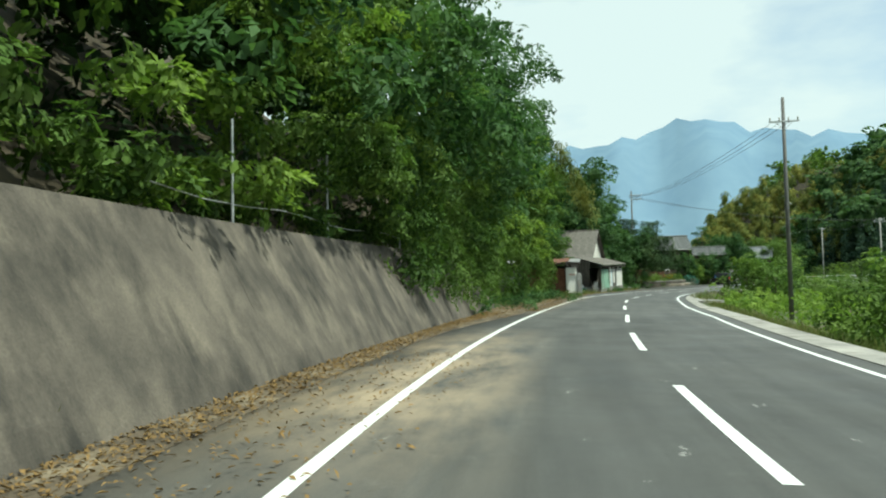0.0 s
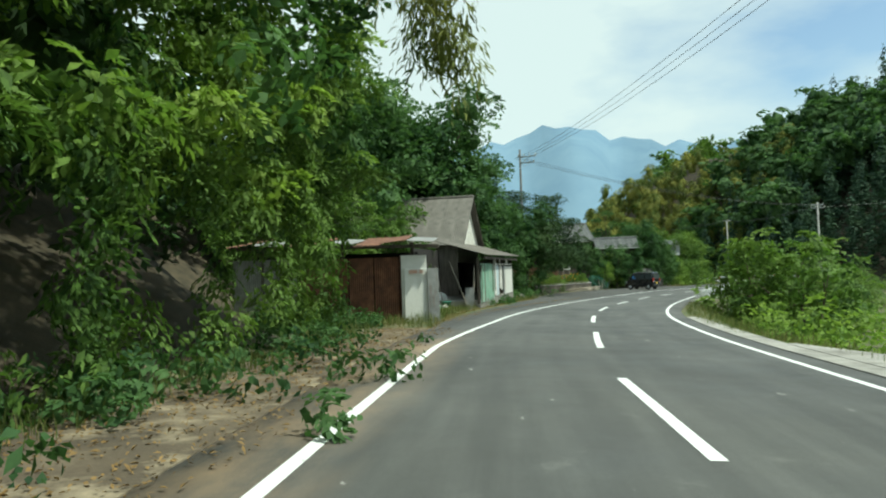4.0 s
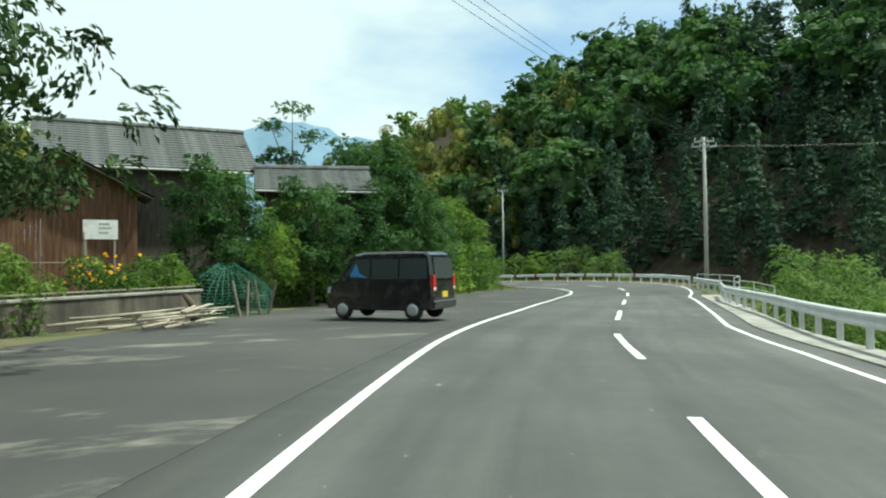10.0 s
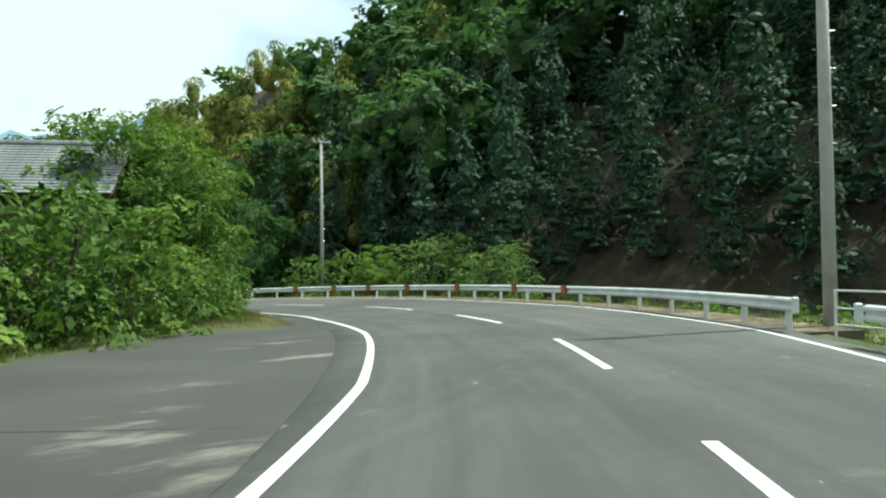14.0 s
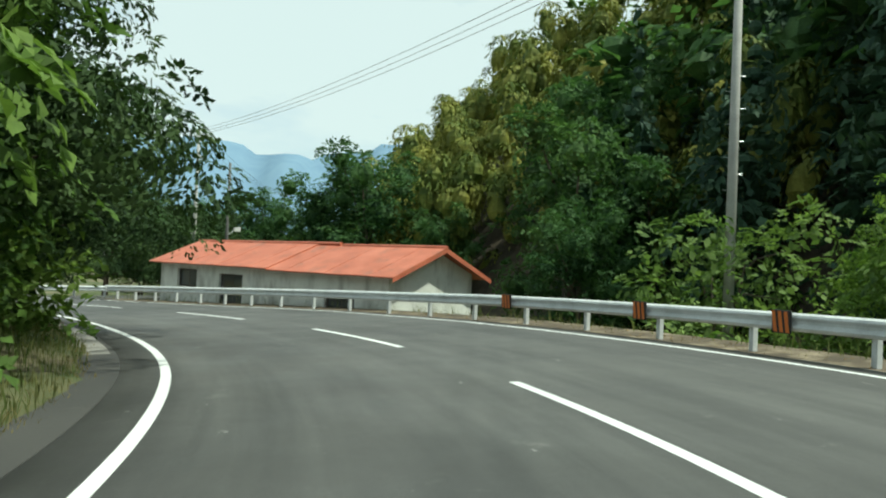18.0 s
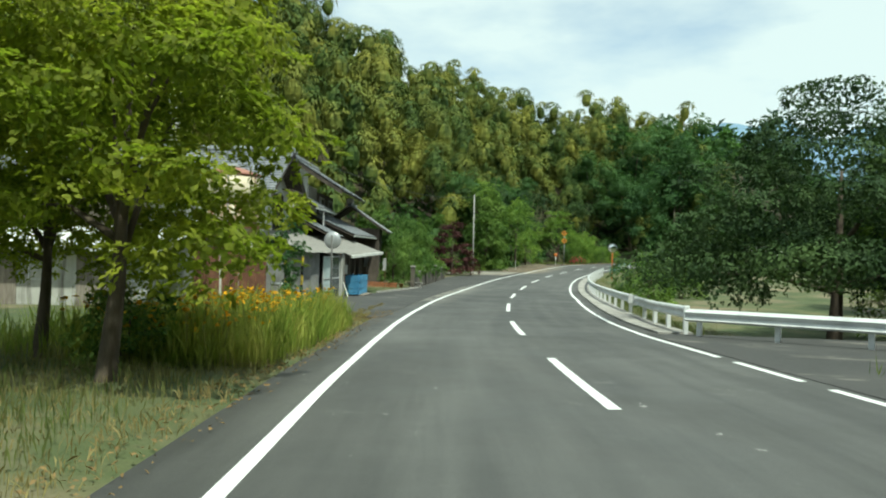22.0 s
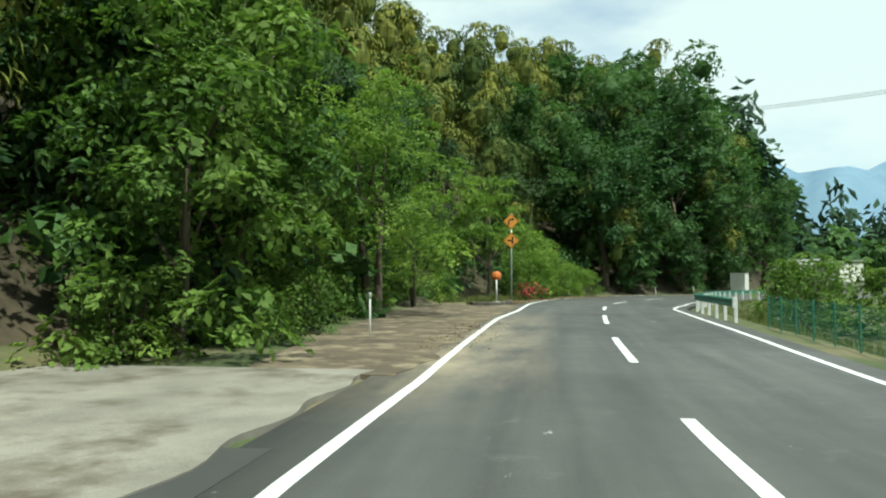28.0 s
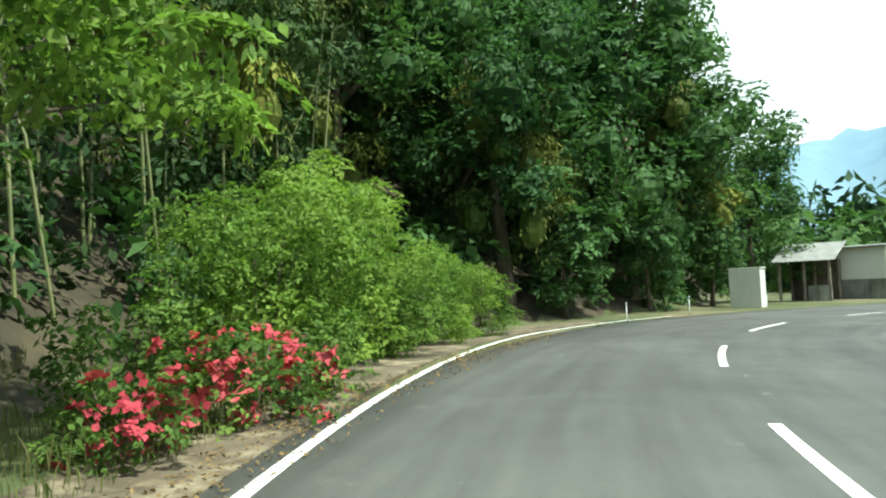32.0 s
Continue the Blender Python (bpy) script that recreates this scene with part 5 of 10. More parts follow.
def gable_boards(parent, x, y0, y1, z0, z_eave, z_top, mat, w=0.3, t=0.03, seed=3, name="board"):
    """Upright boards filling a gable wall in the plane x; the top follows the roof."""
    rng = random.Random(seed)
    mid = (y0 + y1) / 2
    n = max(3, round((y1 - y0) / w))
    top = lambda y: z_eave + (z_top - z_eave) * (1 - abs(y - mid) / ((y1 - y0) / 2))
    for i in range(n):
        a, b = y0 + (y1 - y0) * i / n + 0.006, y0 + (y1 - y0) * (i + 1) / n - 0.006
        d = rng.uniform(0, 0.012)
        vs = [(x + d, a, z0), (x + d, b, z0), (x + d, b, top(b)), (x + d, a, top(a))]
        pts = vs[:4]
        if a < mid < b:
            pts = [vs[0], vs[1], vs[2], (x + d, mid, top(mid)), vs[3]]
        k = len(pts)
        back = [(px - t, py, pz) for px, py, pz in pts]
        part(name, Shape().add(pts + back, [tuple(range(k)), tuple(range(k, 2 * k))[::-1]] + [(i2, i2 + k, (i2 + 1) % k + k, (i2 + 1) % k) for i2 in range(k)]), mat, parent)


def opening(parent, m, w, h, panes=(2, 1), frame_mat=None, depth=0.07, bars=0, pane_mat=None, name="window", label=""):
    """A window in its local frame: x across, z up, facing +y outwards... set by m."""
    fm = frame_mat or FRAME_ALU
    win = part(name, Shape().box(-w / 2, w / 2, -depth, -depth + 0.02, 0, h), DARK_IN, parent, label, m=m)
    fr = Shape()
    for x in (-w / 2, w / 2 - 0.05):
        fr.box(x, x + 0.05, -depth + 0.02, 0.02, 0, h, 0.006)
    for z in (0, h - 0.05):
        fr.box(-w / 2 + 0.05, w / 2 - 0.05, -depth + 0.02, 0.02, z, z + 0.05, 0.006)
    part("window_frame", fr, fm, win)
    nx, nz = panes
    for i in range(nx):
        for j in range(nz):
            a, b = -w / 2 + 0.05 + (w - 0.1) * i / nx, -w / 2 + 0.05 + (w - 0.1) * (i + 1) / nx
            c, d = 0.05 + (h - 0.1) * j / nz, 0.05 + (h - 0.1) * (j + 1) / nz
            part("pane", Shape().box(a + 0.02, b - 0.02, -0.035, -0.028, c + 0.02, d - 0.02), pane_mat or GLASS, win)
            sash = Shape()
            for q in (a, b - 0.025):
                sash.box(q, q + 0.025, -0.045, -0.015, c, d)
            for q in (c, d - 0.025):
                sash.box(a + 0.025, b - 0.025, -0.045, -0.015, q, q + 0.025)
            part("sash", sash, fm, win)
    for i in range(bars):
        x = -w / 2 + w * (i + 0.5) / bars
        part("bar", Shape().tube([(x, 0.03, 0.03), (x, 0.03, h - 0.03)], 0.011, 5), DARK_WOOD, win)
    return win


EAST = pose(0, 0, 0, 0, 0, -90)             # turns an opening so that it faces +x


def shack_house():
    """White-gabled shack with a corrugated lean-to facing the road."""
    m = pose(16.4, 77.0, -1.25, 0, 0, -21.85)
    h = thing("derelict_house", m, "derelict white-gabled house with mossy corrugated roof and lean-to", "house")
    # main block: gable towards the road
    gx, gy, half, ze, zr = -2.35, 10.7, 3.95, 4.0, 7.0
    for q in ((gx - 10, gx - 0.06, gy - half + 0.1, gy - half + 0.22), (gx - 10, gx - 0.06, gy + half - 0.22, gy + half - 0.1), (gx - 10.1, gx - 10, gy - half + 0.1, gy + half - 0.1)):
        part("wall", Shape().box(*q, 0, ze), GREY_WOOD, h)
    gable_boards(h, gx, gy - half, gy + half, 2.6, ze, zr, WHITE_BOARD, 0.42)
    for s, sgn in ((gy - half - 0.35, 1), (gy + half + 0.35, -1)):
        low = ze - 0.28
        if sgn > 0:
            sheet_roof(h, (gx - 10.2, s, low), (gx + 0.45, s, low), (gx - 10.2, gy, zr + 0.08), SLATE, label="mossy grey corrugated sheet", seed=4)
        else:
            sheet_roof(h, (gx + 0.45, s, low), (gx - 10.2, s, low), (gx + 0.45, gy, zr + 0.08), SLATE, seed=5)
        part("barge_board", Shape().add([(gx + 0.36, s, low - 0.16), (gx + 0.36, s, low), (gx + 0.36, gy, zr + 0.05), (gx + 0.36, gy, zr - 0.12), (gx + 0.41, s, low - 0.16), (gx + 0.41, s, low), (gx + 0.41, gy, zr + 0.05), (gx + 0.41, gy, zr - 0.12)], [(0, 1, 2, 3), (7, 6, 5, 4), (0, 4, 5, 1), (1, 5, 6, 2), (2, 6, 7, 3), (3, 7, 4, 0)]), DARK_WOOD, h)
    ridge(h, (gx - 10.2, gy, zr + 0.1), (gx + 0.48, gy, zr + 0.1), SLATE, 0.1)
    # lean-to
    part("plinth", Shape().box(-3.6, 0.05, 0, 15.4, -0.3, 0.5, 0.03), STONE, h, "rubble plinth")
    sheet_roof(h, (0.55, -0.3, 2.88), (0.55, 15.7, 2.98), (-2.45, -0.3, 3.78), SLATE, label="grey corrugated sheet", seed=6)
    part("eave_beam", Shape().box(0.3, 0.42, -0.2, 15.6, 2.68, 2.82, 0.01), DARK_WOOD, h)
    part("back_wall", Shape().box(-3.7, -3.6, 0, 15.4, 0.4, 3.4), DARK_IN, h)
    part("end_wall", Shape().box(-3.6, 0, 15.3, 15.4, 0.4, 2.8), GREY_WOOD, h)
    for y in (0.05, 5.45, 7.7, 9.3, 10.45, 15.25):
        part("post", Shape().box(-0.11, 0.03, y - 0.06, y + 0.06, 0.3, 2.75, 0.008), DARK_WOOD, h)
    part("post", Shape().box(-3.5, -3.36, -0.1, 0.02, -0.2, 3.0, 0.008), GREY_WOOD, h)
    part("sill_beam", Shape().box(-0.1, 0.02, 5.4, 15.3, 2.36, 2.46, 0.008), WHITE_BOARD, h)
    # coverings of the front
    tarp = Shape()
    n, mz = 26, 10
    for j in range(mz + 1):
        for i in range(n + 1):
            y, z = 0.1 + 5.3 * i / n, 0.35 + 2.1 * j / mz
            tarp.v.append((0.06 + 0.025 * math.sin(i * 1.3 + j * 0.2) + 0.02 * math.sin(j * 0.9 + i * 0.4), y, z + 0.015 * math.sin(i * 0.7) * (1 - j / mz)))
    tarp.f = [(j * (n + 1) + i, j * (n + 1) + i + 1, (j + 1) * (n + 1) + i + 1, (j + 1) * (n + 1) + i) for j in range(mz) for i in range(n)]
    part("tarpaulin", tarp, GREEN_SHEET, h, "faded green plastic sheet nailed over the front", smooth=True)
    for y in (0.15, 1.25, 4.35, 5.3):
        part("batten", Shape().box(0.12, 0.155, y - 0.03, y + 0.03, 0.3 + 0.5 * (y > 4), 2.5, 0.006), GREY_WOOD, h)
    for a, b, z0, z1, mat, lab in ((5.55, 6.45, 0.5, 2.75, WHITE_PANEL, "white hardboard door panel"), (6.5, 7.5, 0.45, 2.3, PALE_BLUE, "pale blue door"), (8.0, 8.5, 0.9, 2.35, WHITE_BOARD, "hanging white board"), (8.65, 9.2, 0.8, 2.35, WHITE_BOARD, "hanging white board"), (9.85, 10.35, 0.4, 2.3, ZINC, "bent zinc strip"), (10.55, 14.9, 0.45, 2.3, WHITE_PANEL, "large stained white sheet")):
        part("panel", Shape().box(0.03, 0.075, a, b, z0, z1, 0.008, m=pose(0, 0, 0, random.uniform(-0.6, 0.6))), mat, h, lab)
    part("panel", Shape().box(-0.02, 0.03, 7.55, 7.95, 0.4, 2.2, 0.008), RUST, h, "rusty sheet")
    part("back_panel", Shape().box(-0.12, -0.08, 5.5, 15.2, 0.4, 2.75), DARK_IN, h)
    for i in range(9):
        y = 5.6 + i * 1.08
        part("transom", Shape().box(-0.06, -0.03, y, y + 1.0, 2.47, 2.72), GLASS if i % 3 else WHITE_PANEL, h)
    for k, (a, b, c) in enumerate((((-0.6, -0.3, 0.2), (-1.6, 0.1, 2.6), 0.03), ((-0.3, -0.25, 0.2), (-0.25, 0.1, 2.3), 0.04), ((-1.9, -0.2, 0.1), (-2.4, 0.2, 2.4), 0.03))):
        part("leaning_plank", Shape().tube([a, b], c, 5), GREY_WOOD, h)
    part("leaning_sheet", Shape().corrugated(0.5, 1.3, 0.08, 0.012, 0.004, m=frame_on((-0.75, -0.35, -0.1), (-0.3, -0.4, -0.1), (-0.7, -0.1, 1.2))), ZINC, h)


shack_house()


def rusty_shed():
    """Collapsing shed of rusty sheets with white panels propped on its end."""
    m = pose(11.95, 65.9, -1.0, 0, 0, -12)
    s = thing("rusty_shed", m, "collapsing shed of rusty corrugated sheets with white panels leaning on it", "shed")
    for x, y in ((-0.6, 0.4), (-3.2, 0.2), (-6.2, 0.0), (-0.8, 3.4), (-6.0, 3.4)):
        part("post", Shape().box(x - 0.06, x + 0.06, y - 0.06, y + 0.06, -0.2, 3.0, 0.01), DARK_WOOD, s)
    part("wall_sheet", Shape().corrugated(2.4, 1.9, 0.076, 0.012, 0.004, m=frame_on((-7.3, -0.05, 0.6), (-4.9, -0.05, 0.6), (-7.3, -0.05, 2.5))), ZINC, s, "grey corrugated sheet")
    for i, x in enumerate((-4.8, -3.9, -2.95, -2.0)):
        part("wall_sheet", Shape().corrugated(0.92, 2.35, 0.076, 0.012, 0.004, m=frame_on((x, 0.0 + 0.05 * (i % 2), 0.1), (x + 0.9, 0.0, 0.1), (x, 0.02, 2.4))), RUST, s, "rust-red corrugated sheet")
    part("wall_sheet", Shape().corrugated(0.9, 2.5, 0.076, 0.012, 0.004, m=frame_on((-1.05, -0.06, 0.0), (-0.2, 0.1, 0.0), (-1.05, -0.06, 2.5))), RUST, s, "rust-red corrugated sheet")
    part("side_wall", Shape().box(-0.7, -0.62, 0.3, 3.6, 0, 2.6), DARK_WOOD, s)
    part("back_wall", Shape().box(-7.4, -0.6, 3.5, 3.6, 0, 2.7), DARK_IN, s)
    for i in range(8):
        x = -7.6 + i * 0.98
        part("roof_sheet", Shape().corrugated(1.02, 4.4, 0.09, 0.014, 0.005, m=frame_on((x, -0.55, 2.95 + 0.1 * math.sin(i * 2.1)), (x + 1, -0.55, 2.97 + 0.1 * math.sin(i * 2.1 + 1)), (x, 3.8, 3.35))), RUST if i % 3 != 1 else ZINC, s, "warped rusty roof sheet")
    part("roof_beam", Shape().box(-7.4, 0.4, -0.4, -0.28, 2.75, 2.88, 0.01, m=pose(0, 0, 0, 0, 1.0)), DARK_WOOD, s)
    for a, w, hgt, lean in ((-0.86, 0.9, 2.0, 4), (0.0, 0.42, 2.0, 5), (-0.98, 0.95, 2.5, 1)):
        part("panel", Shape().box(0, w, 0, 0.045, 0, hgt, 0.008, m=pose(a, -0.35 if hgt < 2.5 else -0.2, 0, -lean, 0, 8)), WHITE_PANEL if w > 0.5 else ZINC, s, "weathered white panel propped upright")
    part("mark", Shape().box(0.05, 0.36, -0.012, -0.004, 1.82, 1.95, m=pose(-0.72, -0.35, 0, -3, 0, 8)), ORANGE_FADED, s, "faded red bar of lettering")
    part("mark", Shape().box(0.42, 0.58, -0.012, -0.004, 1.82, 1.95, m=pose(-0.72, -0.35, 0, -3, 0, 8)), ORANGE_FADED, s, "faded red bar of lettering")


ORANGE_FADED = surface("faded_red_print", [(0.55, 0.32, 0.24), (0.62, 0.42, 0.33)], 6, 50, 0.7, bump=0.0)
rusty_shed()


def tiled_house(name, label, m, length, depth, eave, rise, wall_mat, over=0.7, seed=1, z_floor=0.0, windows=(), tile=None):
    """A house with a tiled gable roof; the ridge runs along local y, the front faces +x."""
    h = thing(name, m, label, "house")
    tile = tile or TILE
    for q in ((-depth, 0, 0, 0.12), (-depth, 0, length - 0.12, length), (-depth, -depth + 0.12, 0.12, length - 0.12), (-0.12, 0, 0.12, length - 0.12)):
        part("wall", Shape().box(*q, z_floor - 0.5, eave), wall_mat, h)
    mid = -depth / 2
    for y in (0.0, length - 0.12):
        part("gable", Shape().add([(-depth, y, eave), (0, y, eave), (mid, y, eave + rise), (-depth, y + 0.12, eave), (0, y + 0.12, eave), (mid, y + 0.12, eave + rise)], [(0, 1, 2), (5, 4, 3), (0, 3, 4, 1), (1, 4, 5, 2), (2, 5, 3, 0)]), wall_mat, h)
    k = rise / (depth / 2)
    lo = eave - over * k + 0.12
    tile_roof(h, (over, -0.5, lo), (over, length + 0.5, lo), (mid, -0.5, eave + rise + 0.12), tile, seed=seed)
    tile_roof(h, (-depth - over, length + 0.5, lo), (-depth - over, -0.5, lo), (mid, length + 0.5, eave + rise + 0.12), tile, seed=seed + 1)
    ridge(h, (mid, -0.55, eave + rise + 0.2), (mid, length + 0.55, eave + rise + 0.2), tile, 0.15)
    for y in (-0.42, length + 0.36):
        for x0, x1 in ((over - 0.05, mid), (-depth - over + 0.05, mid)):
            part("barge_board", Shape().add([(x0, y, lo - 0.2), (x0, y, lo - 0.04), (x1, y, eave + rise + 0.05), (x1, y, eave + rise - 0.13), (x0, y + 0.05, lo - 0.2), (x0, y + 0.05, lo - 0.04), (x1, y + 0.05, eave + rise + 0.05), (x1, y + 0.05, eave + rise - 0.13)], [(0, 1, 2, 3), (7, 6, 5, 4), (0, 4, 5, 1), (1, 5, 6, 2), (2, 6, 7, 3), (3, 7, 4, 0)]), DARK_WOOD, h)
    part("gutter", Shape().tube([(over + 0.06, -0.5, lo - 0.06), (over + 0.06, length + 0.5, lo - 0.1)], 0.055, 8), FRAME_ALU, h)
    for y, z, ww, hh in windows:
        opening(h, pose(0.02, y, z) @ EAST, ww, hh, (2, 1))
    return h


def barn():
    """Old two-storey barn: gable with a barred window to the road, tiled roof, and a lean-to shop in front."""
    m = pose(44.45, 209.95, -5.08, 0, 0, 38.1)
    b = thing("barn", m, "old two-storey barn with streaked plaster gable and grey tiled roof", "barn")
    W, E, R, L = 5.9, 4.95, 6.55, 16.0
    # gable wall with an opening
    g = Shape()
    y0, y1, z0, z1 = 2.52, 4.62, 3.15, 4.86
    g.box(-0.16, 0, 0, y0, -0.3, E).box(-0.16, 0, y1, W, -0.3, E).box(-0.16, 0, y0, y1, -0.3, z0).box(-0.16, 0, y0, y1, z1, E)
    g.add([(0, 0, E), (0, W, E), (0, W / 2, R), (-0.16, 0, E), (-0.16, W, E), (-0.16, W / 2, R)], [(0, 1, 2), (5, 4, 3), (0, 3, 4, 1), (1, 4, 5, 2), (2, 5, 3, 0)])
    part("gable_wall", g, PLASTER_OLD, b, "streaked grey plaster gable")
    part("side_wall", Shape().box(-L, -0.17, 0, 0.16, -0.3, E), PLASTER_OLD, b, "grey plaster side with black streaks")
    part("side_wall", Shape().box(-L, -0.17, W - 0.16, W, -0.3, E), PLASTER_OLD, b)
    part("back_wall", Shape().box(-L - 0.16, -L, 0, W, -0.3, R - 0.6), PLASTER_OLD, b)
    opening(b, pose(0, (y0 + y1) / 2, z0) @ EAST, y1 - y0, z1 - z0, (2, 4), DARK_WOOD, 0.1, bars=7, label="dark wooden window with bars")
    part("window_hood", Shape().box(-0.05, 0.5, y0 - 0.3, y1 + 0.35, z1 + 0.12, z1 + 0.19, 0.01, m=pose(0, 0, 0, 0, 6)), DARK_WOOD, b, "small dark hood over the window")
    part("gable_vent", Shape().box(0.0, 0.06, W / 2 - 0.12, W / 2 + 0.16, 5.35, 5.72, 0.01), ZINC, b)
    for s, sgn in ((-0.75, 1), (W + 0.75, -1)):
        lo = E - 0.28
        tile_roof(b, *(((-L - 0.4, s, lo), (0.85, s, lo), (-L - 0.4, W / 2, R + 0.16)) if sgn > 0 else ((0.85, s, lo), (-L - 0.4, s, lo), (0.85, W / 2, R + 0.16))), TILE, seed=21 + sgn)
        part("barge_board", Shape().add([(0.74, s, lo - 0.22), (0.74, s, lo - 0.04), (0.74, W / 2, R + 0.08), (0.74, W / 2, R - 0.14), (0.79, s, lo - 0.22), (0.79, s, lo - 0.04), (0.79, W / 2, R + 0.08), (0.79, W / 2, R - 0.14)], [(0, 1, 2, 3), (7, 6, 5, 4), (0, 4, 5, 1), (1, 5, 6, 2), (2, 6, 7, 3), (3, 7, 4, 0)]), DARK_WOOD, b)
    ridge(b, (-L - 0.4, W / 2, R + 0.26), (0.9, W / 2, R + 0.26), TILE, 0.16)
    part("ridge_end", Shape().box(0.8, 0.98, W / 2 - 0.16, W / 2 + 0.16, R + 0.1, R + 0.5, 0.05), TILE, b, "ornamental ridge-end tile")
    part("roof_vent", Shape().add([(-7.9, 0.35, 5.35), (-7.0, 0.35, 5.35), (-7.0, 1.5, 6.0), (-7.9, 1.5, 6.0), (-7.45, 0.5, 6.3), (-7.45, 1.4, 6.35)], [(0, 1, 4), (1, 2, 5, 4), (2, 3, 5), (3, 0, 4, 5), (0, 3, 2, 1)]), DARK_WOOD, b, "little dormer vent on the roof")
    for x, z0, h in ((-1.6, 2.5, 1.7), (-4.2, 2.6, 1.3)):
        opening(b, pose(x, 0.0, z0, 0, 0, 180), 0.9, h, (1, 3), DARK_WOOD)
    part("roof_ladder", Shape().tube([(-0.4, -0.05, 0.1), (-0.5, -0.7, 4.6)], 0.02, 5), STEEL_DULL, b)
    part("downpipe", Shape().tube([(-0.75, -0.1, 0), (-0.75, -0.1, 4.4)], 0.035, 6), DARK_WOOD, b)
    return b


barn()


def lean_to():
    """Corrugated lean-to shop and open carport before the barn."""
    m = pose(44.45, 209.95, -5.08, 0, 0, 38.1)
    s = thing("lean_to", m, "corrugated zinc lean-to with glazed door and open carport", "shed")
    sheet_roof(s, (2.15, -0.15, 2.22), (3.25, 6.0, 2.14), (-0.55, 0.33, 3.2), ROOF_GREY, label="pale corrugated roof sheet", seed=31)
    sheet_roof(s, (3.35, 4.95, 2.02), (4.28, 10.35, 2.18), (0.79, 5.4, 2.95), ROOF_GREY, seed=32)
    part("fascia", Shape().box(0, 0.09, 0, 5.65, 0, 0.14, 0.01, m=pose(3.3, 4.8, 1.93, 1.7, 0, -9.8)), WHITE_PANEL, s, "white awning edge")
    me = Shape().corrugated(0.9, 2.3, 0.076, 0.012, 0.004).mesh("wall_sheet", ZINC)
    base = (1.86, 0.45, -0.05)
    d = Vector((2.9 - 1.86, 5.2 - 0.45, 0)).normalized()
    for i in range(2):
        p = Vector(base) + d * (0.9 * i)
        part("wall_sheet", me, ZINC, s, "weathered grey corrugated sheet", m=frame_on(p, p + d, p + Vector((0, 0, 1))))
    for i in range(2):
        p = Vector((0.06 + 0.9 * i, 0.42, -0.05))
        part("wall_sheet", me, ZINC, s, m=frame_on(p, p + Vector((1, 0.01, 0)), p + Vector((0, 0, 1))))
    p = Vector(base) + d * 2.1
    door = part("glazed_door", Shape().box(-0.02, 0.02, 0, 2.1, 0.05, 2.12), DARK_IN, s, "aluminium sliding door with pale glass", m=frame_on(p, p + Vector((d.y, -d.x, 0)), p + d))
    for a in (0.0, 1.05):
        fr = Shape()
        for q in (a, a + 0.99):
            fr.box(0.03, 0.07, q, q + 0.06, 0.05, 2.08, 0.006)
        for q in (0.05, 1.02, 2.02):
            fr.box(0.03, 0.07, a + 0.06, a + 0.99, q, q + 0.06, 0.006)
        part("door_frame", fr, FRAME_ALU, door)
        for z in (0.12, 1.09):
            part("pane", Shape().box(0.04, 0.048, a + 0.06, a + 0.99, z, z + 0.92), PALE_GLASS if a < 0.5 else GLASS, door)
    q = p + d * 2.15
    part("pillar", Shape().box(-0.12, 0.12, 0, 0.42, -0.1, 2.2, 0.01), PLASTER, s, m=frame_on(q, q + Vector((d.y, -d.x, 0)), q + d))
    part("pillar_strip", Shape().corrugated(0.3, 1.3, 0.06, 0.01, 0.004), RUST, s, m=frame_on(q + d * 0.45, q + d * 0.45 + d, q + d * 0.45 + Vector((0, 0, 1))))
    part("prop", Shape().box(3.0, 3.14, 9.5, 9.64, -0.2, 2.3, 0.01), DARK_WOOD, s)
    part("back_wall", Shape().box(0.5, 0.6, 6.0, 9.6, -0.2, 2.8), DARK_IN, s)
    part("leaning_lath", Shape().tube([(3.3, 4.2, 0.0), (2.95, 4.9, 0.75)], 0.025, 5), WHITE_PANEL, s)
    part("ledge", Shape().box(1.8, 2.25, -0.1, 5.6, -0.25, 0.06, 0.02, m=pose(0, 0, 0, 0, 0, -12)), CONCRETE, s)


PALE_GLASS = surface("frosted_glass", [(0.40, 0.48, 0.48), (0.50, 0.58, 0.58)], 1.5, 30, 0.25, bump=0.0)
lean_to()


WINDOWS_Y = (15.7, 18.9)


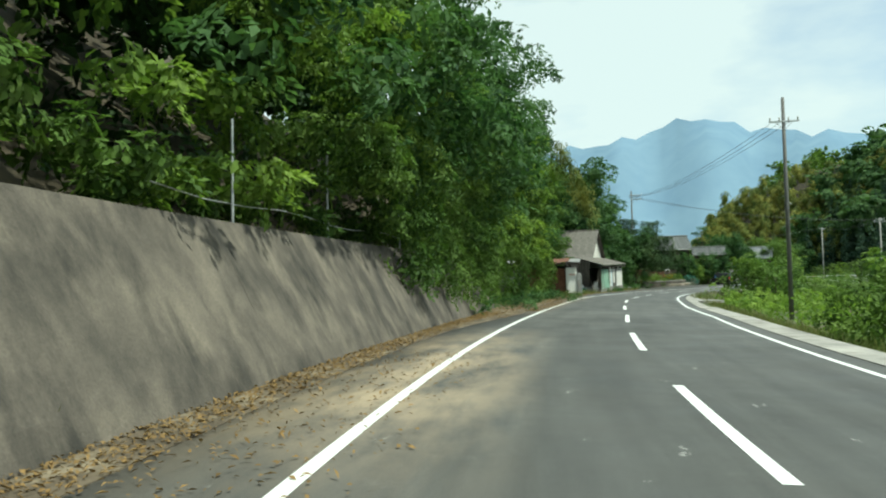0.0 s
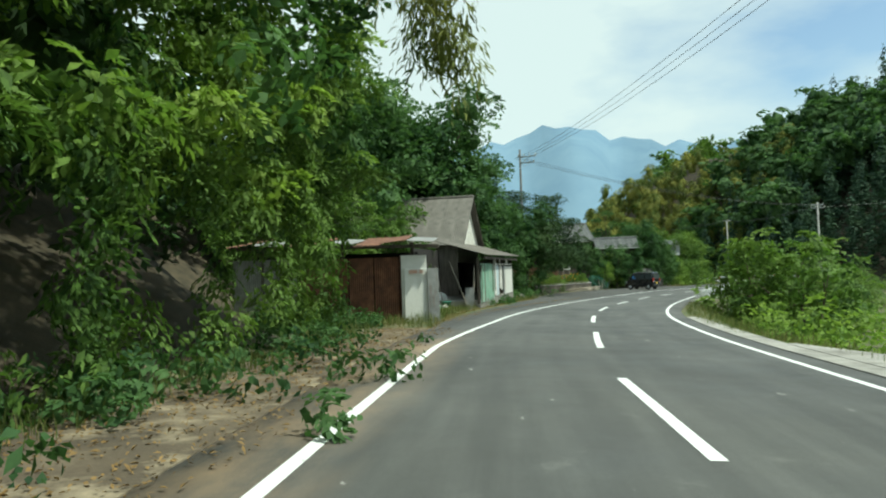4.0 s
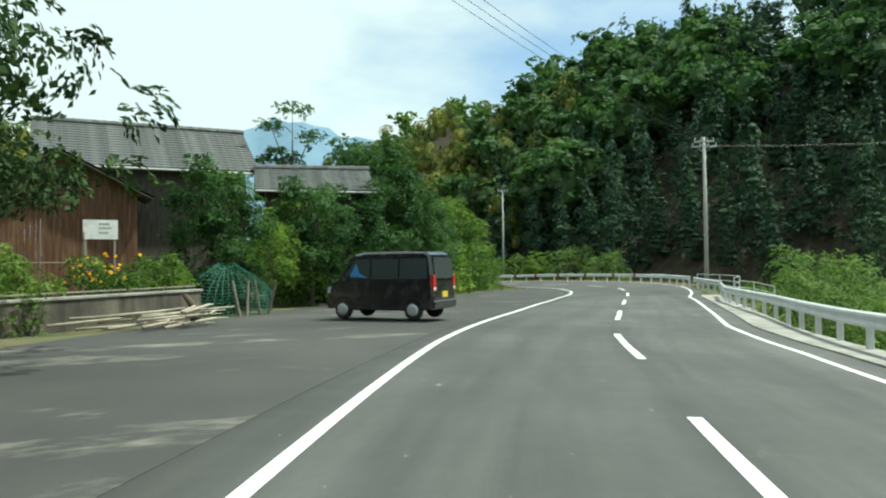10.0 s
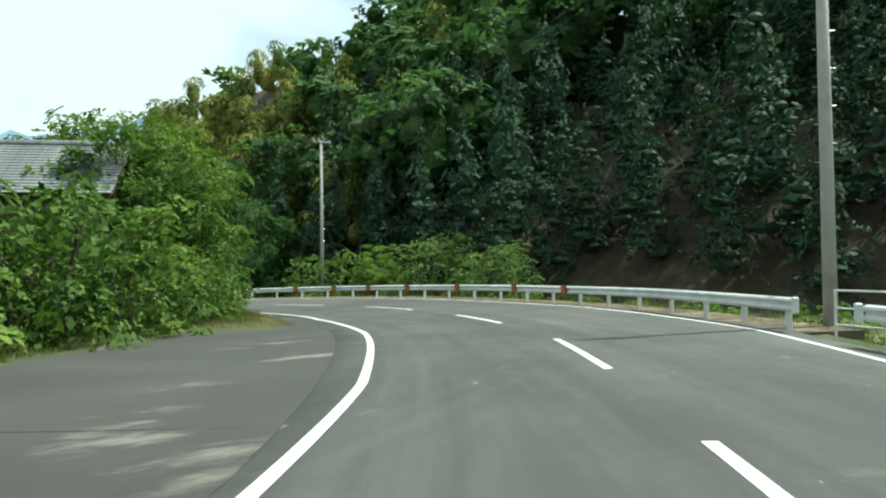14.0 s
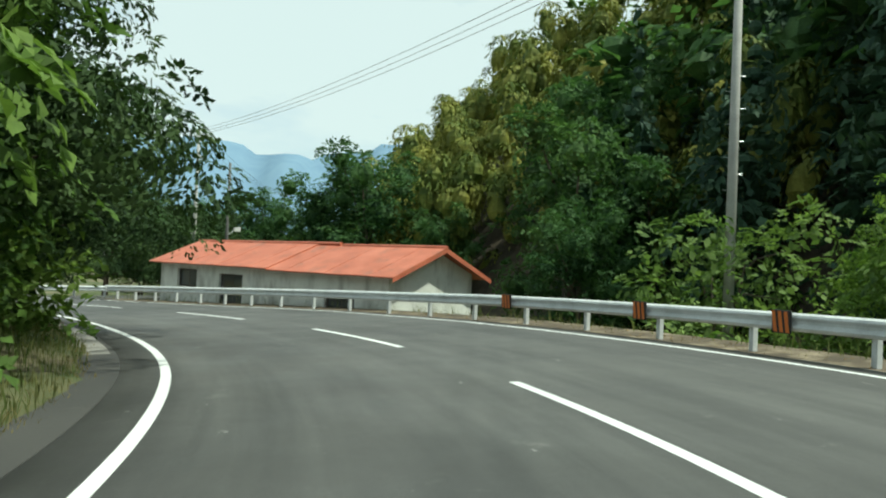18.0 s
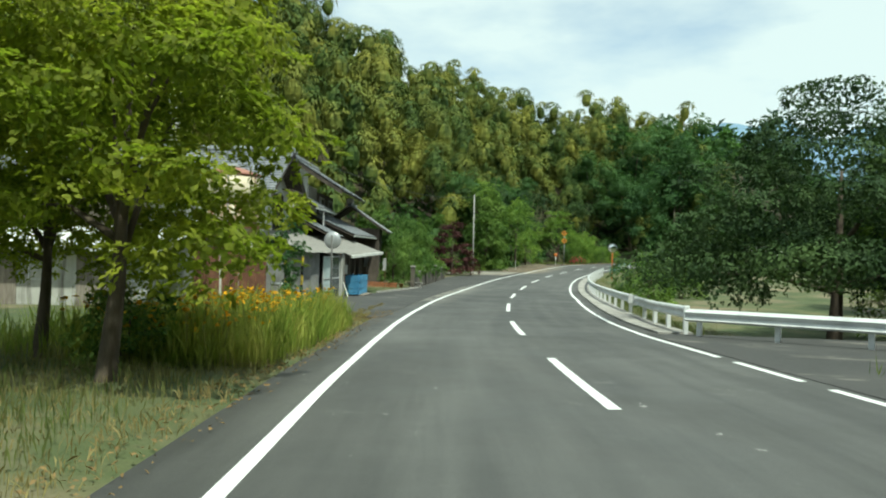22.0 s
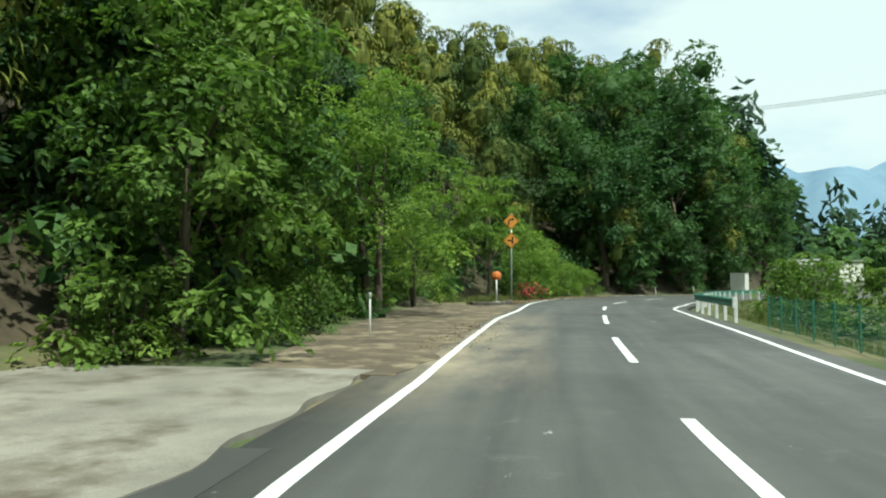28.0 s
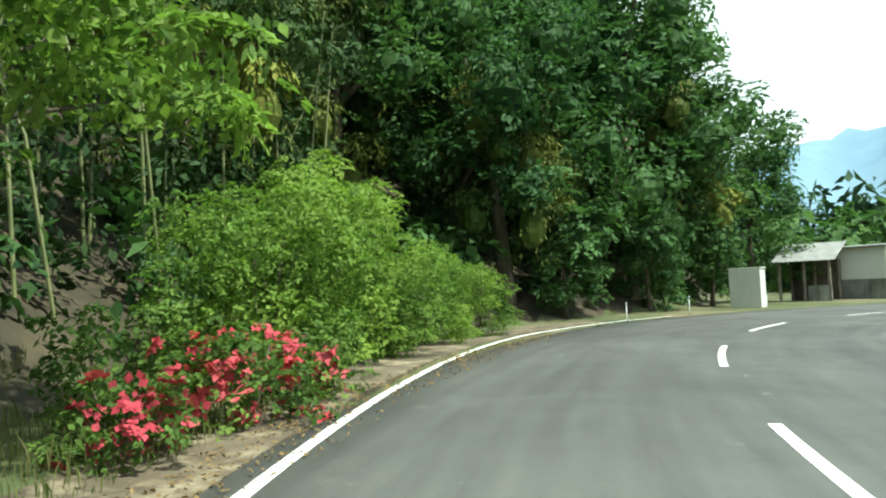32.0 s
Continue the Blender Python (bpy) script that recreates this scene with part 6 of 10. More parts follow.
def farmhouse():
    """Tiled two-storey farmhouse with pent roofs, beyond the barn."""
    m = pose(44.45, 209.95, -5.08, 0, 0, 38.1)
    f = thing("farmhouse", m, "dark timbered farmhouse with grey tiled roofs in tiers", "house")
    for q in ((-6.0, -0.1, 11.0, 11.15), (-6.0, -0.1, 20.0, 20.15), (-0.25, -0.1, 11.15, 20.0), (-6.1, -6.0, 11.0, 20.15)):
        part("wall", Shape().box(*q, -0.3, 5.75), DARK_WOOD, f, "dark boarded wall")
    part("gable", Shape().add([(-6.0, 10.95, 4.6), (-0.1, 10.95, 4.6), (-0.1, 10.95, 6.7), (-1.4, 10.95, 7.5), (-6.0, 10.95, 5.0), (-6.0, 11.1, 4.6), (-0.1, 11.1, 4.6), (-0.1, 11.1, 6.7), (-1.4, 11.1, 7.5), (-6.0, 11.1, 5.0)], [(0, 1, 2, 3, 4), (9, 8, 7, 6, 5), (0, 5, 6, 1), (1, 6, 7, 2), (2, 7, 8, 3), (3, 8, 9, 4), (4, 9, 5, 0)]), PLASTER_OLD, f)
    part("upper_wall", Shape().box(-0.09, -0.04, 11.1, 13.6, 4.2, 5.9), PLASTER_OLD, f, "streaked grey plaster")
    tile_roof(f, (2.0, 10.4, 5.62), (2.0, 20.95, 5.62), (-1.4, 10.4, 7.7), TILE, seed=41)
    tile_roof(f, (-6.2, 20.95, 5.0), (-6.2, 10.4, 5.0), (-1.4, 20.95, 7.7), TILE, seed=42)
    ridge(f, (-1.4, 10.3, 7.8), (-1.4, 21.05, 7.8), TILE, 0.17)
    part("barge_board", Shape().add([(1.95, 10.42, 5.4), (1.95, 10.42, 5.58), (-1.4, 10.42, 7.64), (-1.4, 10.42, 7.44), (1.95, 10.47, 5.4), (1.95, 10.47, 5.58), (-1.4, 10.47, 7.64), (-1.4, 10.47, 7.44)], [(0, 1, 2, 3), (7, 6, 5, 4), (0, 4, 5, 1), (1, 5, 6, 2), (2, 6, 7, 3), (3, 7, 4, 0)]), DARK_WOOD, f)
    tile_roof(f, (2.75, 9.6, 3.14), (2.95, 20.3, 3.14), (-0.1, 9.6, 4.4), TILE, seed=43)
    tile_roof(f, (1.1, 7.0, 4.5), (1.1, 13.1, 4.5), (-0.6, 7.0, 5.5), TILE, seed=44)
    tile_roof(f, (2.2, 5.9, 3.0), (2.2, 9.4, 3.0), (0.0, 5.9, 4.1), TILE, seed=45)
    tile_roof(f, (3.85, 19.2, 3.5), (3.85, 22.1, 3.5), (1.2, 19.2, 5.25), PALE_TILE, seed=46)
    tile_roof(f, (-1.45, 22.1, 3.5), (-1.45, 19.2, 3.5), (1.2, 22.1, 5.25), PALE_TILE, seed=47)
    ridge(f, (1.2, 19.1, 5.33), (1.2, 22.2, 5.33), TILE, 0.13)
    part("ridge_end", Shape().box(0.95, 1.45, 19.1, 19.5, 5.35, 5.75, 0.08), WHITE_BOARD, f, "white plastered ridge end")
    part("wing_wall", Shape().box(-1.2, 3.2, 19.6, 21.8, -0.3, 3.75), DARK_WOOD, f, "dark boarded wall of the wing")
    for y in WINDOWS_Y:
        opening(f, pose(-0.08, y, 4.5) @ EAST, 1.7, 1.0, (2, 1), FRAME_ALU, pane_mat=PALE_GLASS if y < 15 else GLASS)
    part("front_wall", Shape().box(1.3, 1.42, 9.8, 19.3, -0.2, 3.5), DARK_WOOD, f, "dark slatted front of the ground floor")
    for i in range(24):
        y = 9.9 + i * 0.39
        part("slat", Shape().box(1.43, 1.47, y, y + 0.16, 0.1, 2.6), DARK_WOOD if i % 5 else GREY_WOOD, f)
    for y in (13.0, 16.2, 19.2):
        part("veranda_post", Shape().box(2.3, 2.42, y, y + 0.12, -0.2, 3.3, 0.01), DARK_WOOD, f)
    part("gutter", Shape().tube([(2.82, 9.6, 3.06), (3.02, 20.3, 3.05)], 0.055, 8), FRAME_ALU, f)
    part("gutter", Shape().tube([(1.2, 7.0, 4.42), (1.2, 13.1, 4.40)], 0.055, 8), FRAME_ALU, f)
    for x, y, z0, z1 in ((1.2, 9.0, 3.4, 4.4), (2.0, 9.7, 0.0, 3.1), (0.3, 13.0, 4.55, 5.4), (2.9, 20.2, 0.0, 3.0)):
        part("downpipe", Shape().tube([(x, y, z0), (x, y, z1)], 0.04, 8), FRAME_ALU, f, "pale downpipe")
    return f


farmhouse()


def white_shed():
    """Low white-walled shed with a pale sheet roof beside the barn."""
    m = pose(44.45, 209.95, -5.08, 0, 0, 38.1) @ Matrix.Translation((5.3, 2.3, 0))
    w = thing("white_shed", m, "low white-plastered shed with a pale sheet-metal roof", "shed")
    part("wall", Shape().box(-17.0, -7.7, -7.4, -7.25, -0.4, 2.4), PLASTER, w, "white plaster wall")
    part("wall", Shape().box(-7.85, -7.7, -7.25, -2.5, -0.4, 2.6), PLASTER, w, "white plaster wall")
    part("wall", Shape().box(-17.0, -7.85, -2.6, -2.5, -0.4, 2.6), PLASTER, w)
    for i in range(11):
        x = -17.4 + i * 0.95
        part("roof_sheet", Shape().corrugated(1.0, 6.2, 0.2, 0.015, 0.006, m=frame_on((x, -8.0, 2.35), (x + 0.95, -8.0, 2.35), (x, -1.9, 3.55))), WHITE_PANEL, w, "pale painted roof sheet")
    part("fascia", Shape().box(-17.4, -7.0, -8.06, -8.0, 2.14, 2.36, 0.01), WHITE_PANEL, w)
    part("upper_roof", Shape().box(-17.0, -9.0, -5.0, -1.0, 4.2, 4.32, 0.02, m=pose(0, 0, 0, -6)), WHITE_PANEL, w)
    part("upper_wall", Shape().box(-16.8, -9.2, -4.2, -4.0, 2.9, 4.7), DARK_WOOD, w)
    for x in (-10.2, -13.4):
        part("door", Shape().box(x, x + 1.1, -7.46, -7.41, 0.0, 2.1, 0.01), GREY_WOOD, w, "grey boarded door")
    for x in (-8.3, -11.5):
        opening(w, pose(x, -7.41, 1.1, 0, 0, 180), 0.8, 1.0, (1, 1), FRAME_ALU, pane_mat=WHITE_PANEL)
    opening(w, pose(-7.69, -5.2, 0.9) @ EAST, 0.9, 1.1, (1, 1), FRAME_ALU, pane_mat=WHITE_PANEL)


white_shed()


CREAM_RUST = surface("rust_streaked_cream_paint", [(0.50, 0.44, 0.30), (0.62, 0.56, 0.40), (0.68, 0.62, 0.46)], 1.5, 40, 0.7, bump=0.1, stain=(0.30, 0.11, 0.035), stain_scale=2.2, stain_range=(0.44, 0.58), stain_stretch=(2.2, 2.2, 0.25))


def silo():
    """Cream feed silo with rust streaks, standing over a rusty shed."""
    m = pose(47.62, 206.44, -5.0, 0, 0, 30) @ Matrix.Scale(0.9, 4)
    s = thing("feed_silo", m, "cream steel feed silo with rust streaks above rusty legs", "silo")
    prof = [(0.35, 2.35), (1.05, 3.2), (1.07, 3.25), (1.07, 3.3)]
    part("hopper", Shape().lathe(prof, 28), CREAM_RUST, s, "cream hopper with orange rust streaks", smooth=True)
    part("barrel", Shape().lathe([(1.07, 4.25), (1.07, 4.8), (1.07, 5.35)], 28), CREAM, s, "clean cream upper barrel", smooth=True)
    part("barrel", Shape().lathe([(1.07, 3.3), (1.07, 3.8), (1.07, 4.25)], 28), CREAM_RUST, s, "cream lower barrel with orange rust streaks", smooth=True)
    for z in (3.3, 4.22):
        part("hoop", Shape().lathe([(1.07, z), (1.105, z), (1.105, z + 0.1), (1.07, z + 0.1)], 28), RUST, s, "brown steel hoop")
    part("lid", Shape().lathe([(1.1, 5.33), (1.12, 5.4), (0.5, 5.62), (0.32, 5.66)], 28), RUST_PINK, s, "rust-red conical lid", smooth=True)
    part("cap", Shape().lathe([(0.3, 5.64), (0.32, 5.72), (0.2, 5.8), (0.02, 5.83)], 20), ZINC, s, smooth=True)
    for k in range(6):
        a = k * math.pi / 3 + 0.3
        part("strap", Shape().box(-0.03, 0.03, 1.065, 1.09, 3.3, 5.3, m=pose(0, 0, 0, 0, 0, math.degrees(a))), ZINC if k % 2 else RUST, s)
    for k in range(4):
        a = k * math.pi / 2 + 0.6
        part("leg", Shape().tube([(0.95 * math.cos(a), 0.95 * math.sin(a), -0.3), (0.98 * math.cos(a), 0.98 * math.sin(a), 3.3)], 0.05, 6), RUST, s)
    for k in range(9):
        a = k * 0.5 + 2.4
        c = Vector((1.25 * math.cos(a), 1.25 * math.sin(a), -0.2))
        d = Vector((-math.sin(a), math.cos(a), 0))
        part("skirt_sheet", Shape().corrugated(0.62, 2.75, 0.08, 0.012, 0.005, m=frame_on(c, c + d, c + Vector((0, 0, 1)))), RUST, s, "rust-brown upright sheet")
    part("pipe", Shape().tube([(1.15, -0.3, 5.3), (1.2, -0.35, 0)], 0.02, 6), DARK_WOOD, s)


RUST_PINK = surface("faded_red_lid", [(0.22, 0.09, 0.065), (0.33, 0.15, 0.11), (0.38, 0.21, 0.16)], 2, 40, 0.7, bump=0.1)
silo()


def red_shed():
    """Long low red-roofed building below the road."""
    a, b = Vector((83.1, 186.05, 0)), Vector((72.3, 199.7, 0))
    d = b - a
    turn = math.degrees(math.atan2(-d.x, d.y))
    m = pose(a.x, a.y, -4.9, 0, 0, turn)          # local y along the road front, +x away from it is negative
    L, D = d.length, 4.8
    h = thing("red_roofed_building", m, "long low off-white building with a red metal roof", "building")
    ez = 3.0                                      # eave above the base
    rz = 3.95
    s = 1.0
    w = Shape()
    wins = ((14.75, 1.9, 1.7, 0.92), (10.75, 2.0, 1.1, 1.4), (2.85, 1.85, 0.2, 1.7))
    edges = sorted([(y - ww / 2, y + ww / 2, z, hh) for y, ww, z, hh in wins])
    last = 0
    for y0, y1, z, hh in edges:
        part("front_wall", Shape().box(-0.14, 0, last, y0, -0.8, ez), PLASTER_WHITE, h, "off-white rendered wall with grey stains")
        part("wall_below_window", Shape().box(-0.14, 0, y0, y1, -0.8, z), PLASTER_WHITE, h)
        part("wall_above_window", Shape().box(-0.14, 0, y0, y1, z + hh, ez), PLASTER_WHITE, h)
        last = y1
    part("front_wall", Shape().box(-0.14, 0, last, L, -0.8, ez), PLASTER_WHITE, h)
    for y, ww, z, hh in wins:
        opening(h, pose(0, y, z) @ pose(0, 0, 0, 0, 0, 90), ww, hh, (2, 1), DARK_WOOD)
    for y in (0, L - 0.14):
        part("end_wall", Shape().box(0.001, D, y, y + 0.14, -0.8, ez).add([(0, y, ez), (D, y, ez), (D / 2, y, rz), (0, y + 0.14, ez), (D, y + 0.14, ez), (D / 2, y + 0.14, rz)], [(0, 1, 2), (5, 4, 3), (0, 3, 4, 1), (1, 4, 5, 2), (2, 5, 3, 0)]), PLASTER_WHITE, h)
    part("back_wall", Shape().box(D - 0.14, D, 0.14, L - 0.14, -0.8, ez), PLASTER_WHITE, h)
    k = (rz - ez) / (D / 2)
    o = 0.55
    n = 14
    for i in range(n):
        y0, y1 = -0.6 + (L + 1.2) * i / n, -0.6 + (L + 1.2) * (i + 1) / n + 0.03
        up = 0.0 if i < 6 else 0.07
        for sd in (0, 1):
            x0, x1 = (-o, D / 2) if sd == 0 else (D + o, D / 2)
            z0, z1 = ez - o * k + up, rz + 0.06 + up
            q = 0.012 * (i % 2)
            part("roof_sheet", Shape().add([(x0, y0, z0 + q), (x0, y1, z0 + q), (x1, y1, z1 + q), (x1, y0, z1 + q), (x0, y0, z0 + q + 0.05), (x0, y1, z0 + q + 0.05), (x1, y1, z1 + q + 0.05), (x1, y0, z1 + q + 0.05)], [(3, 2, 1, 0), (4, 5, 6, 7), (0, 1, 5, 4), (1, 2, 6, 5), (2, 3, 7, 6), (3, 0, 4, 7)]), RED_ROOF, h, "faded red metal roof sheet" if i == 0 else "")
    part("ridge_cap", Shape().tube([(D / 2, -0.62, rz + 0.1), (D / 2, 5.6, rz + 0.1)], 0.09, 8), RED_ROOF, h)
    part("ridge_cap", Shape().tube([(D / 2, 5.8, rz + 0.17), (D / 2, L + 0.62, rz + 0.17)], 0.09, 8), RED_ROOF, h)
    for x0, x1 in ((-o, D / 2), (D + o, D / 2)):
        part("barge_board", Shape().add([(x0, -0.62, ez - o * k - 0.14), (x0, -0.62, ez - o * k + 0.04), (x1, -0.62, rz + 0.1), (x1, -0.62, rz - 0.1), (x0, -0.58, ez - o * k - 0.14), (x0, -0.58, ez - o * k + 0.04), (x1, -0.58, rz + 0.1), (x1, -0.58, rz - 0.1)], [(0, 1, 2, 3), (7, 6, 5, 4), (0, 4, 5, 1), (1, 5, 6, 2), (2, 6, 7, 3), (3, 7, 4, 0)]), RED_ROOF, h)
    part("downpipe", Shape().tube([(-0.08, 0.6, -0.5), (-0.08, 0.6, ez - 0.1)], 0.04, 8), DARK_WOOD, h)
    wheel = Shape().lathe([(0.52, -0.03), (0.56, -0.03), (0.56, 0.03), (0.52, 0.03)], 24, pose(-0.2, L - 3.1, 0.45, 0, 85, 0))
    part("old_wheel", wheel, DARK_WOOD, h, "old cart wheel leaning on the wall")


PLASTER_WHITE = surface("off_white_render", [(0.550, 0.562, 0.512), (0.688, 0.700, 0.650), (0.775, 0.787, 0.737)], 0.8, 35, 0.9, bump=0.2, stain=(0.338, 0.338, 0.306), stain_scale=0.9, stain_range=(0.5, 0.72), stain_stretch=(1.5, 1.5, 0.5))
red_shed()

# other houses among the trees
tiled_house("tiled_house", "timber house with a long grey tiled roof among trees", pose(35.6, 132.9, -2.0, 0, 0, -92), 8.8, 5.4, 6.55, 1.9, DARK_WOOD, seed=61, tile=TILE_MOSSY)
tiled_house("garden_house", "low house with a grey tiled roof behind shrubs", pose(44.6, 130.0, -2.0, 0, 0, -106), 4.6, 3.6, 5.3, 0.9, DARK_WOOD, seed=65, tile=TILE_MOSSY)
tiled_house("roadside_house", "tiled house half hidden behind bushes", pose(73.2, 163.6, -3.0, 0, 0, 62), 8.0, 6.0, 5.5, 2.0, DARK_WOOD, seed=71)
tiled_house("valley_house", "small house with a grey roof across the field", pose(56.0, 318.0, -5.2, 0, 0, -60), 9.0, 6.0, 2.8, 1.6, PLASTER, seed=75)


def plank_shed():
    m = pose(33.0, 130.3, -2.2, 0, 0, -92)
    p = thing("plank_shed", m, "small shed of rust-brown upright boards", "shed")
    gable_boards(p, 0, 0, 6.0, -0.3, 5.0, 6.5, RED_WOOD, 0.2, seed=8)
    part("side_wall", Shape().box(-2.0, -0.05, 0, 0.1, -0.3, 4.9), DARK_WOOD, p)
    part("side_wall", Shape().box(-2.0, -0.05, 5.9, 6.0, -0.3, 4.9), DARK_WOOD, p)
    tile_roof(p, (-2.0, -0.6, 4.75), (0.6, -0.6, 4.75), (-2.0, 3.0, 6.65), TILE_MOSSY, seed=81)
    tile_roof(p, (0.6, 6.6, 4.75), (-2.0, 6.6, 4.75), (0.6, 3.0, 6.65), TILE_MOSSY, seed=82)
    ridge(p, (-2.0, 3.0, 6.75), (0.65, 3.0, 6.75), TILE, 0.13)


plank_shed()


def end_houses():
    """Sheds and a white building where the road turns out of sight."""
    g = gz(24.1, 327.3)
    b = thing("white_locker", pose(23.6, 327.6, g, 0, 0, -30), "tall white sheet-metal locker beside the road", "locker")
    for i in range(3):
        part("panel", Shape().box(0.6 * i - 0.9, 0.6 * i - 0.31, -0.3, 0.3, 0, 2.15, 0.012), WHITE_PANEL, b)
    part("top", Shape().box(-0.95, 0.95, -0.34, 0.34, 2.15, 2.2, 0.01), WHITE_PANEL, b)
    s = thing("roadside_shed", pose(27.6, 336.6, g, 0, 0, -20), "open timber shed with a grey roof", "shed")
    for x in (-1.5, 0, 1.5):
        for y in (0, 3):
            part("post", Shape().box(x - 0.08, x + 0.08, y - 0.08, y + 0.08, 0, 2.7, 0.01), GREY_WOOD, s)
    part("back_wall", Shape().box(-1.6, 1.6, 3.0, 3.1, 0, 2.7), DARK_WOOD, s)
    part("low_wall", Shape().box(0.2, 1.6, -0.08, 0.08, 0, 1.0, 0.01), BLOCK, s)
    sheet_roof(s, (-1.9, -0.6, 2.6), (1.9, -0.6, 2.6), (-1.9, 3.6, 3.9), ZINC, seed=91)
    w = thing("white_building", pose(31.0, 338.6, g, 0, 0, -35), "small white building on a grey block base", "building")
    part("base", Shape().box(-1.6, 1.9, 0, 4, 0, 1.3, 0.02), BLOCK, w)
    part("wall", Shape().box(-1.6, 1.9, 0, 4, 1.3, 3.4, 0.02), WHITE_PANEL, w)
    part("roof", Shape().box(-1.8, 2.1, -0.2, 4.2, 3.4, 3.5, 0.02, m=pose(0, 0, 0, 3)), ZINC, w)


end_houses()

# ---- trees and shrubs ----
def make_tree(name, m, label, mat, height, lobes, n, leaf, trunk_h, r, seed, droop=0.0, aspect=0.55, stems=1, up=0.35, category="tree", group="trees along the road", fill=0.3, core=0):
    """A tapered trunk with limbs that reach into the lobes of a leafy crown."""
    rng = np.random.default_rng(seed)
    t = thing(name, m, label, category, group)
    for q in range(stems):
        dx = 0.0 if stems == 1 else 0.25 * math.cos(q * 2.1)
        dy = 0.0 if stems == 1 else 0.25 * math.sin(q * 2.1)
        bend = rng.uniform(-0.15, 0.15, 2)
        top = Vector((dx * 2 + bend[0] * 2, dy * 2 + bend[1] * 2, height * 0.72))
        fork = Vector((dx + bend[0], dy + bend[1], trunk_h))
        part("trunk", Shape().tube([(dx * 0.6, dy * 0.6, -0.4), (dx * 0.7, dy * 0.7, 0.1), fork, (fork + top) / 2, top], [r * 1.35, r * 1.05, r * 0.75, r * 0.45, r * 0.15], 9), BARK, t, smooth=True)
        order = sorted(range(len(lobes)), key=lambda i: -lobes[i][3])[:6]
        for i in order[q::stems]:
            x, y, z = lobes[i][:3]
            start = fork.lerp(top, rng.uniform(0.0, 0.5))
            mid = start.lerp(Vector((x, y, z)), 0.5) + Vector((0, 0, 0.25))
            part("limb", Shape().tube([start, mid, (x, y, z)], [r * 0.45, r * 0.28, r * 0.08], 6), BARK, t, smooth=True)
    n, leaf = int(n * 1.2), leaf * 0.74
    part("crown", quads_mesh("crown", crown_quads(rng, lobes, n, leaf, leaf * aspect, up=up, droop=droop, fill=fill, core=core), mat), mat, t)
    return t


def round_lobes(seed, height, spread, base=0.3, n=11, flat=0.8):
    rng = np.random.default_rng(seed)
    out = [(0, 0, height * (base + 1) / 2, spread * 0.62, spread * 0.62, height * (1 - base) * 0.42)]
    for k in range(n):
        a = 2.4 * k + rng.uniform(-0.4, 0.4)
        f = (k + 0.5) / n
        rr = spread * (0.75 - 0.35 * abs(f - 0.35)) * rng.uniform(0.75, 1.05)
        q = spread * rng.uniform(0.3, 0.46)
        out.append((rr * math.cos(a), rr * math.sin(a), height * (base + (0.95 - base) * f) - q * 0.3, q, q, q * flat))
    return out


def layer_lobes(seed, height, spread, base=0.35, layers=5):
    """Broad flat tiers, as on a cherry or a maple."""
    rng = np.random.default_rng(seed)
    out = []
    for k in range(layers):
        f = k / (layers - 1)
        rr = spread * (1.0 - 0.55 * f)
        m = max(3, int(6 - 3 * f))
        for i in range(m):
            a = 6.28 * i / m + rng.uniform(-0.5, 0.5)
            q = spread * rng.uniform(0.3, 0.45) * (1 - 0.3 * f)
            out.append((rr * 0.68 * math.cos(a), rr * 0.68 * math.sin(a), height * (base + (0.93 - base) * f) + rng.uniform(-0.3, 0.3), q, q, q * 0.34))
    return out


def spot(s, o, k=1.0, turn=0.0, dz=0.0):
    p = on_ground(s, o, dz)
    return pose(p.x, p.y, p.z, 0, 0, turn) @ Matrix.Scale(k, 4)


def spot_xy(x, y, k=1.0, turn=0.0, dz=0.0):
    return pose(x, y, gz(x, y) + dz, 0, 0, turn) @ Matrix.Scale(k, 4)


def plant(first, places):
    """Copies of a tree at (s, o, scale) or ("xy", x, y, scale)."""
    for i, p in enumerate(places):
        turn = (i * 137.5 + 40) % 360
        k = p[-1] / first.matrix_basis.to_scale()[0]
        m = spot_xy(p[1], p[2], k, turn) if p[0] == "xy" else spot(p[0], p[1], k, turn)
        copy_thing(first, m)


def named_copies(first, places, label):
    before = set(bpy.data.objects)
    plant(first, places)
    for ob in bpy.data.objects:
        if ob not in before and ob.parent is None:
            ob["label"] = label



# broadleaf trees, 7 m high as built
leafy = make_tree("tree", spot_xy(8.6, 80.0, 1.12), "leafy green tree beside the derelict house", LEAF, 7.0, round_lobes(1, 7.0, 3.0, 0.22), 7000, 0.22, 1.6, 0.16, 101, fill=0.5)
plant(leafy, [("xy", 12.4, 83.0, 0.92), (180.4, -6.4, 1.0), (183.0, -8.6, 1.25), (186.0, -6.0, 1.38), (190.5, -6.8, 1.5), (195.0, -8.4, 1.4), (297.5, -8.0, 1.3), (163.0, -15.5, 0.8), ("xy", 5.0, 75.5, 1.0)])
dark = make_tree("tree", spot_xy(16.0, 100.5, 2.5), "tall dark broadleaf tree behind the derelict house", LEAF_DEEP, 7.0, round_lobes(2, 7.0, 2.7, 0.2, 15), 8200, 0.19, 1.6, 0.17, 102, fill=0.45, core=0.4)
plant(dark, [("xy", 19.5, 103.5, 1.9), ("xy", 17.6, 97.5, 2.45), ("xy", 11.0, 91.0, 2.3), ("xy", 11.5, 98.0, 2.7), ("xy", 6.5, 95.0, 2.7), ("xy", 14.0, 107.5, 2.7)])
